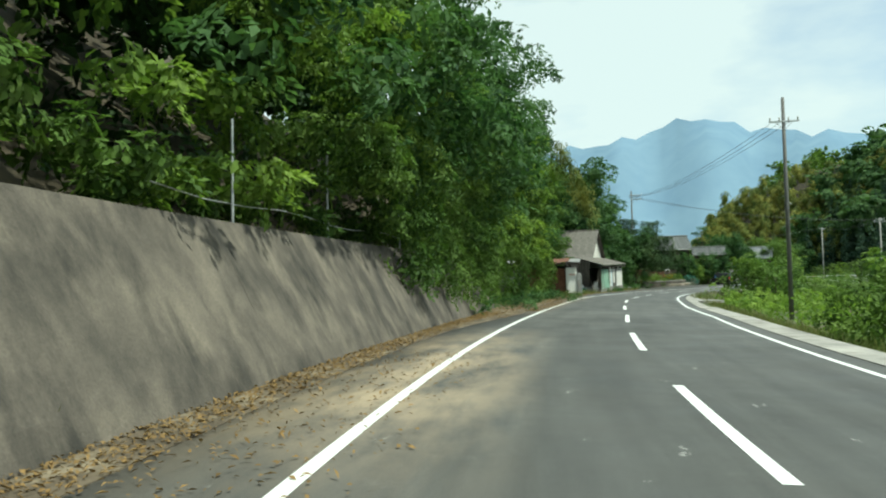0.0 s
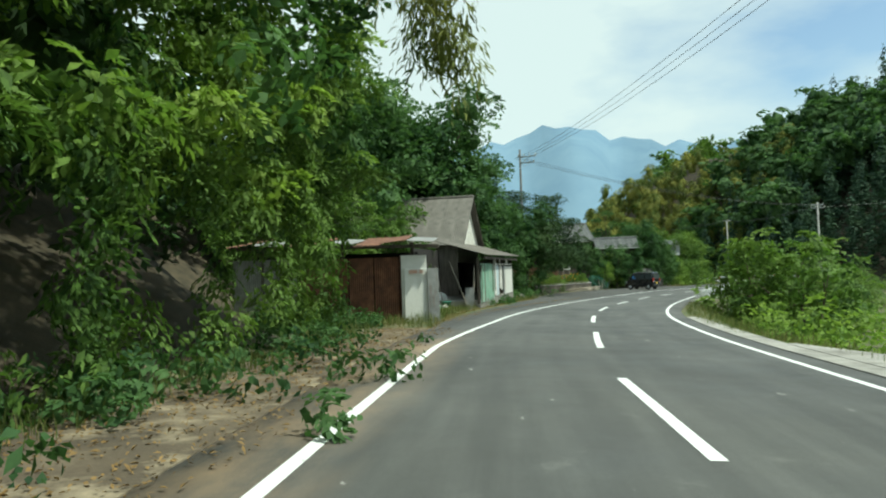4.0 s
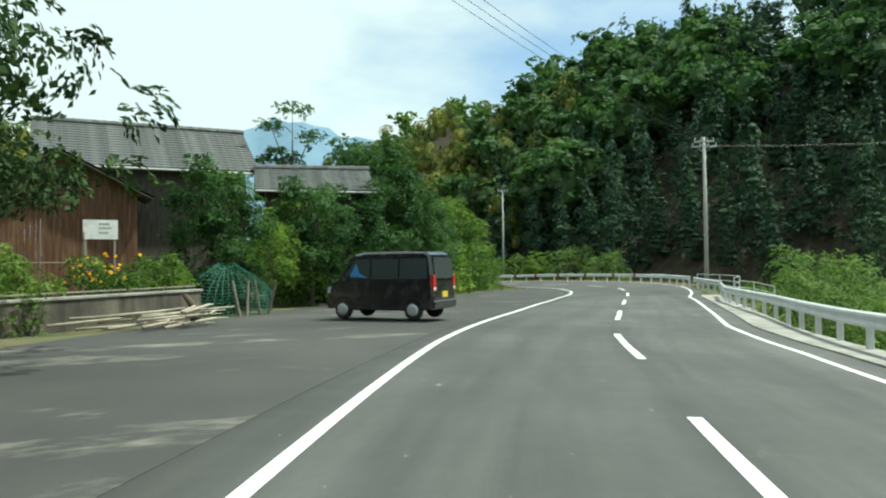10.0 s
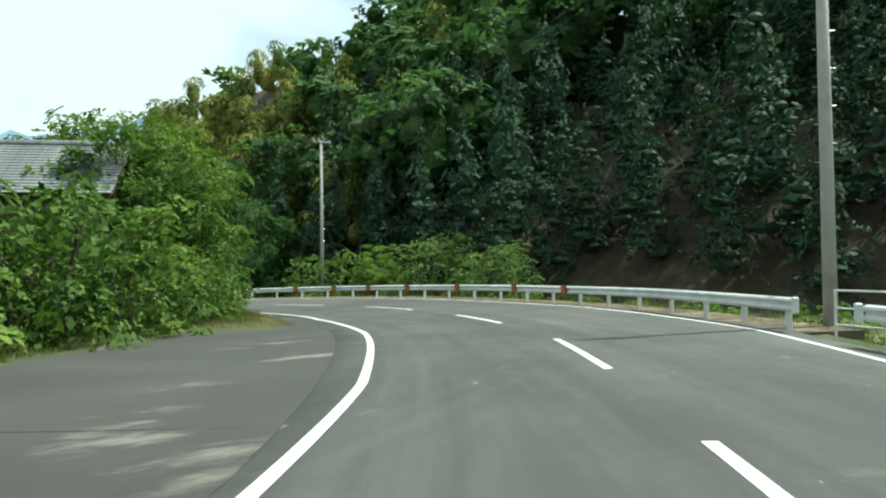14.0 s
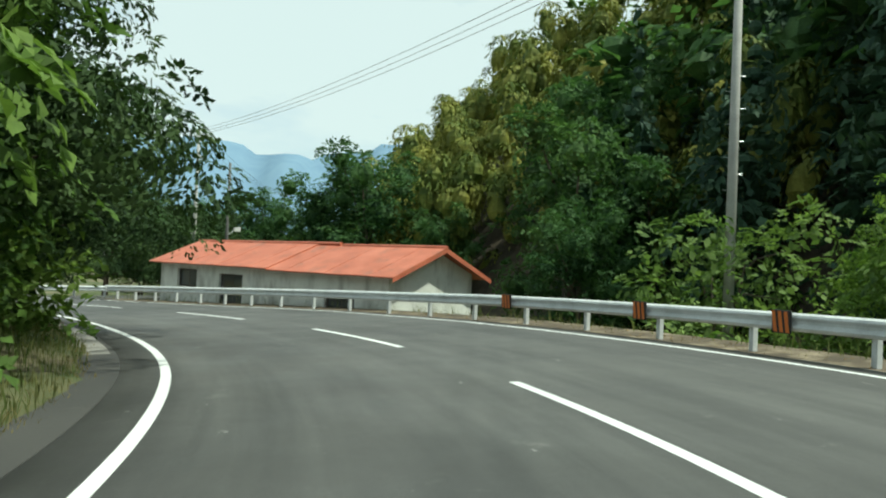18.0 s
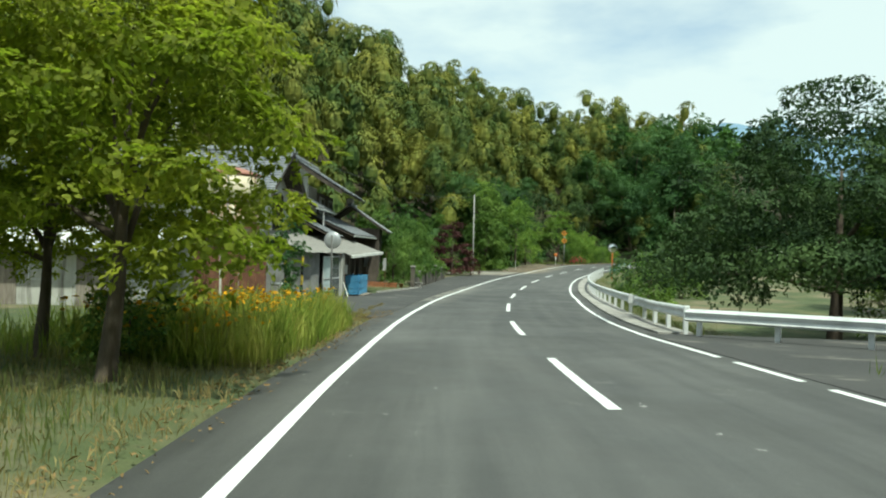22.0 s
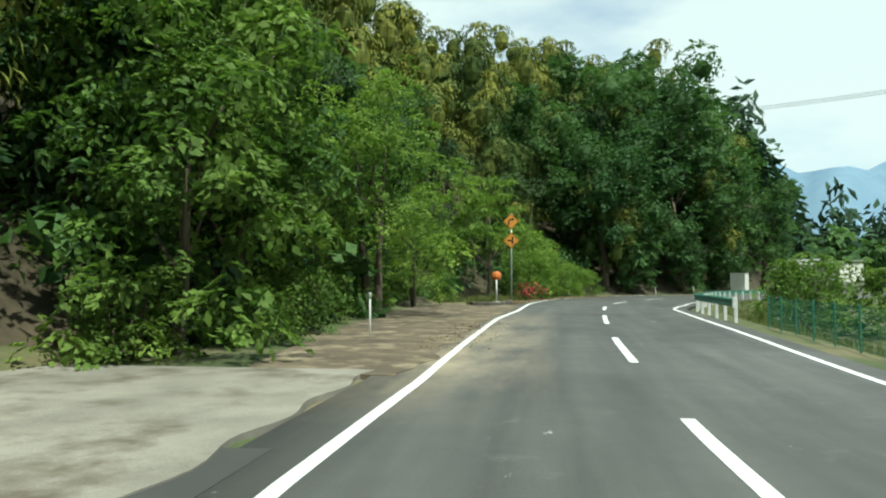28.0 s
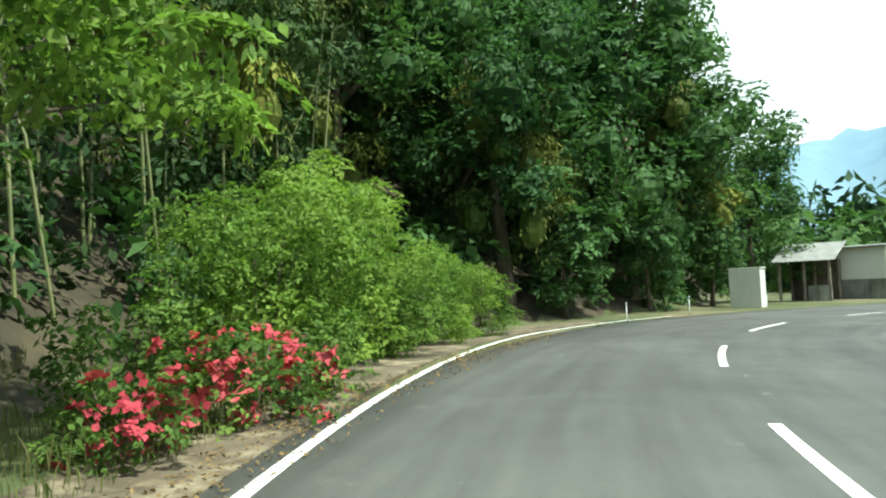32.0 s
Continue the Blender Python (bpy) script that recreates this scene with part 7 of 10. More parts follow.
named_copies(dark, [("xy", 21.4, 99.2, 1.35), ("xy", 27.4, 105.6, 1.25), ("xy", 24.4, 102.4, 1.2)], "dark spreading tree beyond the derelict house")
named_copies(dark, [("xy", 53.6, 136.8, 1.3), ("xy", 22.9, 109.5, 1.95), ("xy", 48.8, 134.0, 0.95), (127.4, -13.0, 0.8), (144.0, -12.6, 1.35), (140.5, -14.5, 1.1), (149.0, -11.4, 0.95), (138.6, -12.4, 0.85), ("xy", 45.4, 126.4, 0.78), ("xy", 48.4, 128.6, 0.85), (147.0, -10.4, 0.85), (151.5, -10.6, 0.8), (136.5, -14.0, 0.85), (154.0, -14.5, 0.95)], "dense dark green tree behind the garden wall")
named_copies(dark, [("xy", 85.0, 224.0, 2.1), ("xy", 80.5, 229.0, 1.9), ("xy", 90.5, 216.0, 1.3), ("xy", 76.0, 235.0, 1.6), ("xy", 70.5, 239.0, 1.6), ("xy", 65.0, 245.0, 1.5)], "dark broadleaf tree behind the red-roofed building")
named_copies(dark, [("xy", 12.6, 317.0, 2.3), ("xy", 16.5, 326.5, 2.9), ("xy", 19.8, 333.0, 2.5), ("xy", 9.0, 326.0, 2.9), ("xy", 24.5, 340.0, 1.9), ("xy", 14.0, 336.0, 3.2), ("xy", 6.5, 312.0, 2.2), ("xy", 15.0, 318.5, 0.9), ("xy", 18.5, 325.0, 0.9), ("xy", 21.8, 331.0, 0.9)], "dark overhanging tree where the road bends away")
named_copies(dark, [("xy", 93.5, 194.5, 1.75), ("xy", 98.0, 201.0, 1.9), ("xy", 91.8, 189.0, 1.0), ("xy", 96.5, 192.0, 1.3)], "dark tree at the foot of the hill behind the red-roofed building")
fresh = make_tree("tree", spot(315.0, -6.6, 0.66), "small bright green tree on the earth verge", LEAF_VIVID, 7.0, round_lobes(3, 7.0, 3.1, 0.25), 12500, 0.14, 1.8, 0.13, 103, stems=2)
plant(fresh, [(307.2, -6.2, 1.22), (301.0, -9.5, 1.3), (133.4, -12.6, 0.68), (130.0, -12.0, 0.5), (309.0, -9.2, 0.9)])
named_copies(fresh, [("xy", 72.0, 224.0, 0.9), ("xy", 66.5, 221.5, 0.8)], "bright green tree beside the side lane")

cherry = make_tree("cherry_tree", spot(109.9, -12.5, 1.16), "wide-spreading dark cherry tree shading the forecourt", LEAF_DARK, 8.6, layer_lobes(4, 8.6, 6.9, 0.30, 8), 40000, 0.165, 1.7, 0.26, 104, droop=0.3, fill=0.7)

named_copies(cherry, [(198.0, -7.4, 1.1), (204.2, -6.8, 1.0)], "spreading dark tree inside the bend")
named_copies(cherry, [("xy", 64.5, 218.5, 1.0), ("xy", 72.5, 218.5, 0.85), ("xy", 67.5, 227.0, 1.0)], "spreading dark tree beside the side lane")

maple = make_tree("maple_tree", spot(226.3, -4.5, 0.78), "yellow-green maple tree in the farmyard", LEAF_MAPLE, 7.6, round_lobes(5, 7.6, 3.6, 0.34, 22, 0.45), 21000, 0.18, 1.6, 0.17, 105, fill=0.35)
plant(maple, [(228.4, -6.6, 0.66)])
burgundy = make_tree("maple_tree", spot(283.3, -6.9, 1.08), "dark burgundy-leaved maple beside the garden wall", LEAF_BURGUNDY, 4.4, layer_lobes(6, 4.4, 2.4, 0.14, 6), 6500, 0.18, 0.9, 0.09, 106, droop=0.4)
weeping = make_tree("weeping_tree", spot(267.0, -7.4, 0.8), "weeping green garden tree behind the garden wall", LEAF, 4.6, round_lobes(7, 4.6, 2.3, 0.15), 8000, 0.17, 1.2, 0.1, 107, droop=1.0, aspect=0.35)
plant(weeping, [(270.8, -8.4, 0.85), (275.0, -8.8, 1.05), (279.2, -9.6, 1.2)])
round_tree = make_tree("tree", spot(294.8, -6.6, 1.1), "rounded green tree beside the concrete driveway", LEAF, 6.0, round_lobes(8, 6.0, 2.6, 0.12), 4800, 0.22, 0.8, 0.12, 108)
plant(round_tree, [(288.0, -10.0, 0.95), (278.0, -12.5, 1.05), (299.5, -7.6, 1.2)])
tiered = make_tree("tree", spot(327.6, -5.9, 1.15), "bright tiered tree behind the warning sign", LEAF_VIVID, 7.0, layer_lobes(9, 7.0, 3.2, 0.44, 6), 11000, 0.18, 1.2, 0.13, 109, droop=0.3)
plant(tiered, [("xy", 92.5, 171.0, 0.66)])
thin = make_tree("pine_tree", spot(139.0, -15.5, 1.0), "tall thin tree with tufted top behind the forecourt", LEAF_DEEP, 11.0, [(0.2, 0, 10.2, 0.9, 0.9, 0.5), (-0.9, 0.3, 9.2, 0.8, 0.8, 0.4), (1.0, -0.4, 8.6, 1.0, 1.0, 0.5), (-0.3, 0.9, 7.6, 1.3, 1.3, 0.6), (0.7, 0.6, 6.6, 1.5, 1.5, 0.7), (-1.0, -0.6, 5.8, 1.5, 1.5, 0.8)], 2600, 0.22, 4.5, 0.13, 110)

# shrubs, 2 m high as built
bush = make_tree("shrub", spot(156.0, -10.6, 1.9), "dense green shrub on the bank", LEAF, 2.0, round_lobes(11, 2.0, 1.5, 0.05, 9), 2300, 0.15, 0.4, 0.04, 111, stems=2, category="shrub", group="roadside shrubs")
plant(bush, [(a, b, c * (0.95 if 117 < a < 145 else 1.4)) for a, b, c in [(160.0, -11.4, 1.7), (164.5, -9.6, 1.6), (169.0, -8.2, 1.5), (173.5, -6.4, 1.1), (167.0, -11.5, 1.7), (153.5, -12.6, 1.2), (176.5, -5.2, 0.8), (199.5, -5.6, 1.5), (203.5, -5.4, 1.3), (194.0, -6.0, 1.7), (184.5, -5.0, 1.1),
             (22.0, 9.6, 1.15), (25.5, 11.0, 1.25), (20.0, 12.5, 1.2), (27.5, 9.6, 0.8), (29.5, 12.5, 0.9), (17.0, 11.5, 1.0), (83.5, 9.6, 2.0), (86.5, 11.0, 2.1), (80.5, 11.5, 1.7), (92.5, 10.2, 1.3),
             (121.0, -12.4, 0.55), (118.5, -12.2, 0.6), (132.5, -12.4, 1.0), (135.5, -12.8, 1.1), (139.5, -13.0, 0.9), (143.5, -12.4, 0.8),
             (290.0, 11.0, 1.25), (296.0, 13.5, 1.1), (266.5, 9.6, 1.2), (270.0, 11.0, 0.8), (263.5, 8.3, 0.55), (276.0, 13.0, 1.0), (316.0, 10.2, 1.15), (320.5, 11.5, 1.2), (312.0, 12.5, 1.0), (300.0, 15.0, 1.2)]])
verge_bush = make_tree("shrub", spot(334.0, -5.6, 1.0), "dense bright shrub overhanging the verge", LEAF_VIVID, 3.6, round_lobes(17, 3.6, 2.1, 0.03, 14), 15000, 0.12, 0.6, 0.05, 117, stems=2, category="shrub", group="roadside shrubs")
plant(verge_bush, [(336.4, -5.9, 1.05), (338.6, -5.2, 0.85), (340.0, -8.0, 1.3), (341.5, -5.6, 0.8), (344.5, -5.4, 0.7)])
named_copies(dark, [(303.5, -9.4, 1.15), (310.5, -10.2, 1.3), (318.0, -10.0, 1.25), (298.0, -11.0, 1.3), (323.0, -11.0, 1.4)], "dark leafy tree at the foot of the bamboo slope")
named_copies(bush, [(241.0, -4.6, 0.42), (242.4, -4.9, 0.36)], "small straggling shrub in the dry yard by the barn")
named_copies(bush, [(222.2, -5.9, 0.7), (227.8, -4.9, 0.62), (229.0, -5.6, 0.6)], "dark low shrub under the maples")
named_copies(bush, [(124.0, -13.6, 1.0), (115.5, -14.4, 1.2), (119.5, -14.6, 1.1), (111.0, -14.0, 1.0)], "dark shrub in the shade of the cherry tree")
named_copies(bush, [(329.8, -5.0, 0.8), (303.0, -6.6, 0.8), (306.5, -7.4, 1.0), (311.0, -7.8, 1.0), (300.0, -6.2, 0.9), (317.5, -8.2, 1.0), (321.5, -7.0, 0.9), (297.0, -5.8, 0.7), (294.0, -7.0, 0.9), (289.0, -8.6, 0.8), (286.5, -6.8, 0.7)], "low shrub under the roadside trees")
light_bush = make_tree("shrub", spot(184.0, 13.0, 2.0), "light green shrub behind the guardrail", LEAF_FRESH, 2.0, round_lobes(12, 2.0, 1.7, 0.05, 9), 2600, 0.13, 0.4, 0.04, 112, stems=2, category="shrub", group="shrubs behind the guardrail")
plant(light_bush, [(a, b, c * (1.65 if a < 160 else 1.2)) for a, b, c in [(188.5, 13.6, 2.1), (192.0, 13.0, 1.3), (197.0, 13.2, 1.9), (142.0, 11.2, 1.1), (146.0, 12.6, 1.3), (138.5, 11.5, 1.0), (150.5, 13.5, 1.3), (134.0, 11.0, 0.9), (129.0, 10.4, 0.9), (124.0, 10.0, 1.0), (119.0, 9.8, 1.0), (114.0, 9.6, 1.0), (109.0, 9.6, 1.0), (104.5, 9.4, 0.9), (100.0, 9.4, 1.0), (96.5, 9.2, 0.9),
                   (127.0, 13.0, 1.2), (121.0, 13.0, 1.2), (115.0, 13.0, 1.2), (108.0, 12.6, 1.2), (102.0, 12.6, 1.1), (136.0, 14.5, 1.2)]])
azalea_leaf = make_tree("azalea", spot(330.4, -3.75, 1.1), "azalea bush with bright pink-red flowers", LEAF, 1.15, round_lobes(13, 1.15, 1.0, 0.05, 8), 1500, 0.11, 0.2, 0.02, 113, stems=2, category="azalea", group="azaleas on the verge")
AZALEA = leafage("azalea_flower", (0.45, 0.045, 0.08), (0.62, 0.09, 0.14), (0.66, 0.15, 0.19), through_light=0.3)


def blossoms(parent, lobes, n, size, mat, seed, name="blossom", label="pink-red blossoms", zmax=9):
    rng = np.random.default_rng(seed)
    q = crown_quads(rng, lobes, n, size, size * 0.9, shell=(0.98, 1.1), fill=0.0, ragged=0.4)
    q = q[q[:, 0, 2] < zmax]
    ob = part(name, quads_mesh(name, q, mat), mat, parent, label)
    ob["kind"] = "stuff"
    return ob


dogwood = make_tree("dogwood_tree", spot_xy(64.4, 189.0, 1.0), "dogwood tree with white blossom in the farmyard", LEAF, 6.2, layer_lobes(21, 6.2, 2.6, 0.3, 5), 6500, 0.17, 1.5, 0.11, 121, droop=0.2)
WHITE_PETAL = leafage("white_petal", (0.62, 0.62, 0.52), (0.75, 0.75, 0.66), (0.78, 0.77, 0.70), through_light=0.3)
blossoms(dogwood, layer_lobes(21, 6.2, 2.6, 0.3, 5), 1500, 0.14, WHITE_PETAL, 22, label="creamy white blossom")
blossoms(azalea_leaf, round_lobes(13, 1.15, 1.0, 0.05, 8), 560, 0.11, AZALEA, 7)
plant(azalea_leaf, [(332.3, -3.8, 0.95), (328.6, -4.0, 0.85)])

# ---- thickets, scrub and other growth that nobody could count ----
def thicket(name, lobes, n, leaf, mat, label, seed, droop=0.3, aspect=0.5, category="thicket"):
    rng = np.random.default_rng(seed)
    return tagged(new(name, quads_mesh(name, crown_quads(rng, lobes, n, leaf, leaf * aspect, droop=droop, fill=0.4), mat)), label, category, kind="stuff")


def lobe_at(s, o, z, r, flat=0.85):
    p = at(s, o, z)
    return (p.x, p.y, p.z, r, r, r * flat)


def overhang():
    """The growth that hangs over the wall and the verge at the start: boughs in tiers before dark leaves that stand in
    for inner shade, and climbers in columns.
    """
    rng = np.random.default_rng(31)
    back, a, b, c, e = [], [], [], [], []
    # Backing lobes: the wood's inner shade is put into a darker leaf colour.
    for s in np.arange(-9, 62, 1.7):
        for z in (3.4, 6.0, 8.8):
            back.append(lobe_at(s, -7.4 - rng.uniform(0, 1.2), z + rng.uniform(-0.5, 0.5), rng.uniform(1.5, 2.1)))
    for s in np.arange(-9, 60, 1.75):
        for z in (3.3, 4.8, 6.4, 8.0, 9.5):
            over = smooth(2, 24, s)
            o = -5.0 + 0.7 * over - rng.uniform(0, 1.3) + 0.12 * (z - 3.5) + 0.5 * math.sin(s * 0.55 + z)
            if s > 44:
                o -= 0.6 * smooth(54, 60, s)
            r = rng.uniform(0.8, 1.5)
            (a if rng.random() < 0.58 else b).append(lobe_at(s + rng.uniform(-0.7, 0.7), o, z + rng.uniform(-0.6, 0.6), r, 0.34))
    # curtains of climbers, which reach down the wall and, past its end, to the ground
    for s in np.arange(19, 60, 1.0):
        low = np.interp(s, (9, 18, 28, 33, 60), (2.2, 1.5, 1.0, 0.4, 0.3))
        col = -4.55 + 0.55 * smooth(8, 24, s) + 0.35 * math.sin(s * 1.9) - 0.9 * smooth(30, 36, s) + 0.3 * smooth(44, 54, s) - 1.2 * smooth(56, 60, s)
        for z in np.arange(low, 5.4, 0.75):
            if rng.random() < 0.78:
                c.append(lobe_at(s + rng.uniform(-0.35, 0.35), col - rng.uniform(0, 0.4) + 0.06 * z, z, rng.uniform(0.38, 0.62), 1.15))
    for s in np.arange(-9, 34, 0.8):
        e.append(lobe_at(s, -5.25 - rng.uniform(0, 0.7), 2.65 + rng.uniform(-0.1, 0.5), rng.uniform(0.3, 0.55), 0.7))
    thicket("roadside_thicket", back, 15000, 0.26, LEAF_DARK, "dark leaf backing painted as the wood's inner shade", 38)
    thicket("roadside_thicket", e, 12000, 0.13, LEAF, "leafy growth spilling over the top of the wall", 37)
    thicket("roadside_thicket", a, 66000, 0.15, LEAF, "tiers of green boughs hanging over the wall and verge", 32)
    thicket("roadside_thicket", b, 34000, 0.18, LEAF_VIVID, "boughs hanging over the verge in a leaf colour brightened as if sunlit", 33)
    thicket("roadside_thicket", c, 38000, 0.13, LEAF, "green climbers hanging down to the verge", 34, droop=0.8, aspect=0.42)
    tall = []
    for s in np.arange(-4, 60, 2.2):
        for k in range(3):
            z = rng.uniform(7.5, 13.0 + 4.0 * smooth(18, 34, s))
            tall.append(lobe_at(s, -7.0 - rng.uniform(0, 2.5) + 0.1 * (z - 8), z, rng.uniform(1.2, 2.0)))
    for s in np.arange(8, 58, 1.3):
        z = rng.uniform(4.4, 8.5)
        tall.append(lobe_at(s, -3.4 - rng.uniform(0, 1.2), z, rng.uniform(0.7, 1.2)))
        if s > 26:
            z = rng.uniform(9.0, 16.5)
            tall.append(lobe_at(s, -3.6 - rng.uniform(0, 3.2), z, rng.uniform(1.2, 1.9)))
    # Canopy added high over the verge to cast shade on the wall.
    for s in np.arange(18, 37, 0.55):
        z = rng.uniform(5.6, 8.8)
        tall.append(lobe_at(s, -3.6 + rng.uniform(0, 1.7), z, rng.uniform(0.8, 1.3), 0.6))
    thicket("hill_trees", tall, 62000, 0.24, LEAF_DEEP, "dark tree crowns above the thicket, with canopy added to shade the wall", 35, category="trees")
    tips = []
    for s, o, z in ((54, -2.0, 8.6), (55.5, -1.7, 7.9), (57, -2.0, 7.0), (52, -2.4, 9.4), (56, -1.4, 6.6), (50, -2.8, 10.0)):
        tips.append(lobe_at(s, o, z, 0.7, 1.5))
    thicket("bamboo_tips", tips, 2200, 0.32, LEAF_BAMBOO, "drooping brown-green bamboo tips over the road", 36, droop=1.4, aspect=0.16, category="bamboo")


overhang()


def grove_depth():
    """Dark leaf colour in place of shade between the verge trees and the bamboo, and boughs added to shade it."""
    rng = np.random.default_rng(39)
    low, high = [], []
    # Low lobes: grove shade put into the leaf colour, hiding bright bamboo and ground.
    for s in np.arange(296, 345, 1.5):
        for z in (0.6, 2.4, 4.2, 6.0):
            low.append(lobe_at(s, -9.6 - rng.uniform(0, 1.4), z + rng.uniform(-0.4, 0.4), rng.uniform(1.2, 1.7)))
        # High boughs added to keep the sun off the grove's edge.
        high.append(lobe_at(s, -8.4 - rng.uniform(0, 2.0), 8.6 + rng.uniform(-0.6, 1.4), rng.uniform(1.2, 1.8), 0.5))
    for s in np.arange(295, 313, 0.8):
        low.append(lobe_at(s, np.interp(s, (295, 303, 313), (-6.6, -7.0, -8.2)) - rng.uniform(0, 0.8), 0.25, rng.uniform(0.5, 0.8)))
    thicket("grove_undergrowth", low, 17000, 0.24, LEAF_DARK, "dark leaves painted as the shade under the bamboo grove", 40)
    thicket("grove_boughs", high, 8000, 0.24, LEAF_DARK, "dark boughs added to shade the edge of the grove", 43, droop=0.6)


grove_depth()


def scrub():
    """Low rank growth: the fields on the right, the yard weeds, the slopes below the rails."""
    rng = np.random.default_rng(41)
    a = []
    for _ in range(560):
        s = rng.uniform(28, 94)
        o = rng.uniform(7.6, 42)
        p = on_ground(s, o)
        r = rng.uniform(0.7, 1.5)
        a.append((p.x, p.y, p.z + r * 0.35 + 0.35 * math.sin(s * 0.4 + o * 0.3), r, r, r * 0.75))
    thicket("scrub", a, 36000, 0.2, LEAF_VIVID, "rank green scrub over the low field", 42, droop=0.1, category="scrub")
    b = []
    for _ in range(300):
        s = rng.uniform(94, 200)
        o = EDGE_R(s) + rng.uniform(2.6, 12)
        p = on_ground(s, o)
        r = rng.uniform(0.5, 1.1)
        b.append((p.x, p.y, p.z + r * 0.3, r, r, r * 0.7))
    for _ in range(90):
        p = Vector((rng.uniform(86, 100), rng.uniform(178, 200), 0))
        if (p.x - 84.1) * 0.785 + (p.y - 184.75) * 0.619 > 6.5:
            r = rng.uniform(0.6, 1.2)
            b.append((p.x, p.y, gz(p.x, p.y) + r * 0.3, r, r, r * 0.75))
    thicket("scrub", b, 19000, 0.24, LEAF, "green scrub on the slope below the guardrail", 43, droop=0.1, category="scrub")
    c = []
    for s, o, n, w, r0 in ((74.5, -10.5, 26, 3.0, 0.5), (79.5, -8.5, 12, 1.4, 0.4), (66.5, -8.0, 18, 1.8, 0.45), (69.0, -6.6, 8, 0.8, 0.4), (97.0, -8.6, 26, 2.2, 0.5), (101.0, -10.4, 26, 2.2, 0.6), (106.0, -12.4, 26, 2.4, 0.55), (85.0, -5.4, 8, 0.5, 0.28), (80.5, -5.3, 12, 1.2, 0.34), (86.5, -6.1, 12, 1.2, 0.36), (31.0, -4.2, 16, 1.6, 0.36), (36.0, -4.3, 22, 2.2, 0.42), (42.0, -4.3, 22, 2.4, 0.42), (48.0, -4.2, 20, 2.4, 0.4), (54.0, -4.6, 20, 2.4, 0.42), (90.0, -6.9, 12, 0.8, 0.35), (94.0, -7.6, 14, 0.9, 0.4), (61.5, -7.0, 16, 1.6, 0.5), (63.0, -5.6, 14, 1.0, 0.34), (64.6, -8.2, 20, 1.2, 0.5)):
        for _ in range(n):
            p = on_ground(s + rng.normal() * w, o + rng.normal() * w * 0.45)
            r = r0 * rng.uniform(0.6, 1.4)
            c.append((p.x, p.y, p.z + r * 0.5, r, r, r * 0.85))
    thicket("weeds", c, 30000, 0.12, LEAF_DEEP, "tall weeds in the derelict yard", 44, droop=0.1, category="weeds")
    d = []
    for _ in range(150):
        s, o = rng.uniform(152, 182), rng.uniform(-7.0, -1.0)
        o = np.interp(s, (152, 160, 168, 176, 182), (-9.6, -8.9, -7.6, -4.6, -4.0)) + o * 0.3
        p = on_ground(s, o)
        r = rng.uniform(0.25, 0.6)
        d.append((p.x, p.y, p.z + r * 0.4, r, r, r * 0.8))
    for _ in range(90):
        s = rng.uniform(292, 322)
        p = on_ground(s, np.interp(s, (292, 300, 322), (-7.0, -6.6, -7.6)) - abs(rng.normal()) * 0.8)
        r = rng.uniform(0.3, 0.7)
        d.append((p.x, p.y, p.z + r * 0.4, r, r, r * 0.8))
    for _ in range(90):
        s = rng.uniform(284, 300)
        p = on_ground(s, -9.5 - abs(rng.normal()) * 2)
        r = rng.uniform(0.4, 0.8)
        d.append((p.x, p.y, p.z + r * 0.4, r, r, r * 0.8))
    thicket("weeds", d, 13000, 0.15, LEAF, "low green weeds along the bank", 45, droop=0.1, category="weeds")


scrub()


def blades(name, strips, mat, label, seed, height=0.35, width=0.012, lean=0.35, category="grass", kind_label=True):
    """Grass: upright blades over strips (s0, s1, o0, o1, count, height)."""
    rng = np.random.default_rng(seed)
    out = []
    for s0, s1, o0, o1, n, h in strips:
        s, f = rng.uniform(s0, s1, n), rng.uniform(0, 1, n)
        lo = o0(s) if callable(o0) else np.full(n, float(o0))
        hi = o1(s) if callable(o1) else np.full(n, float(o1))
        o = lo + (hi - lo) * f
        x, y, tx, ty = dense(s)
        px, py = x + ty * o, y - tx * o
        pz = np.maximum(ground_z(px, py), road_z(s) - np.clip(o, -4, 9) * bank(s) - 3)
        tuft = 0.6 + 0.8 * np.abs(np.sin(px * 2.3) * np.sin(py * 1.9))
        hh = h * rng.uniform(0.5, 1.3, n) * tuft
        a = rng.uniform(0, 6.28, n)
        w = width * rng.uniform(0.6, 1.5, n) * (0.5 + h)
        d = rng.uniform(0.1, 1.0, n) * lean * hh
        b = rng.uniform(0, 6.28, n)
        base = np.stack([px, py, pz - 0.02], 1)
        side = np.stack([np.cos(a) * w, np.sin(a) * w, np.zeros(n)], 1)
        tip = base + np.stack([np.cos(b) * d, np.sin(b) * d, hh], 1)
        mid = base + np.stack([np.cos(b) * d * 0.35, np.sin(b) * d * 0.35, hh * 0.6], 1)
        out.append(np.stack([base - side, mid - side * 0.8, tip, mid + side * 0.8], 1))
    return tagged(new(name, quads_mesh(name, np.concatenate(out), mat)), label, category, kind="stuff")


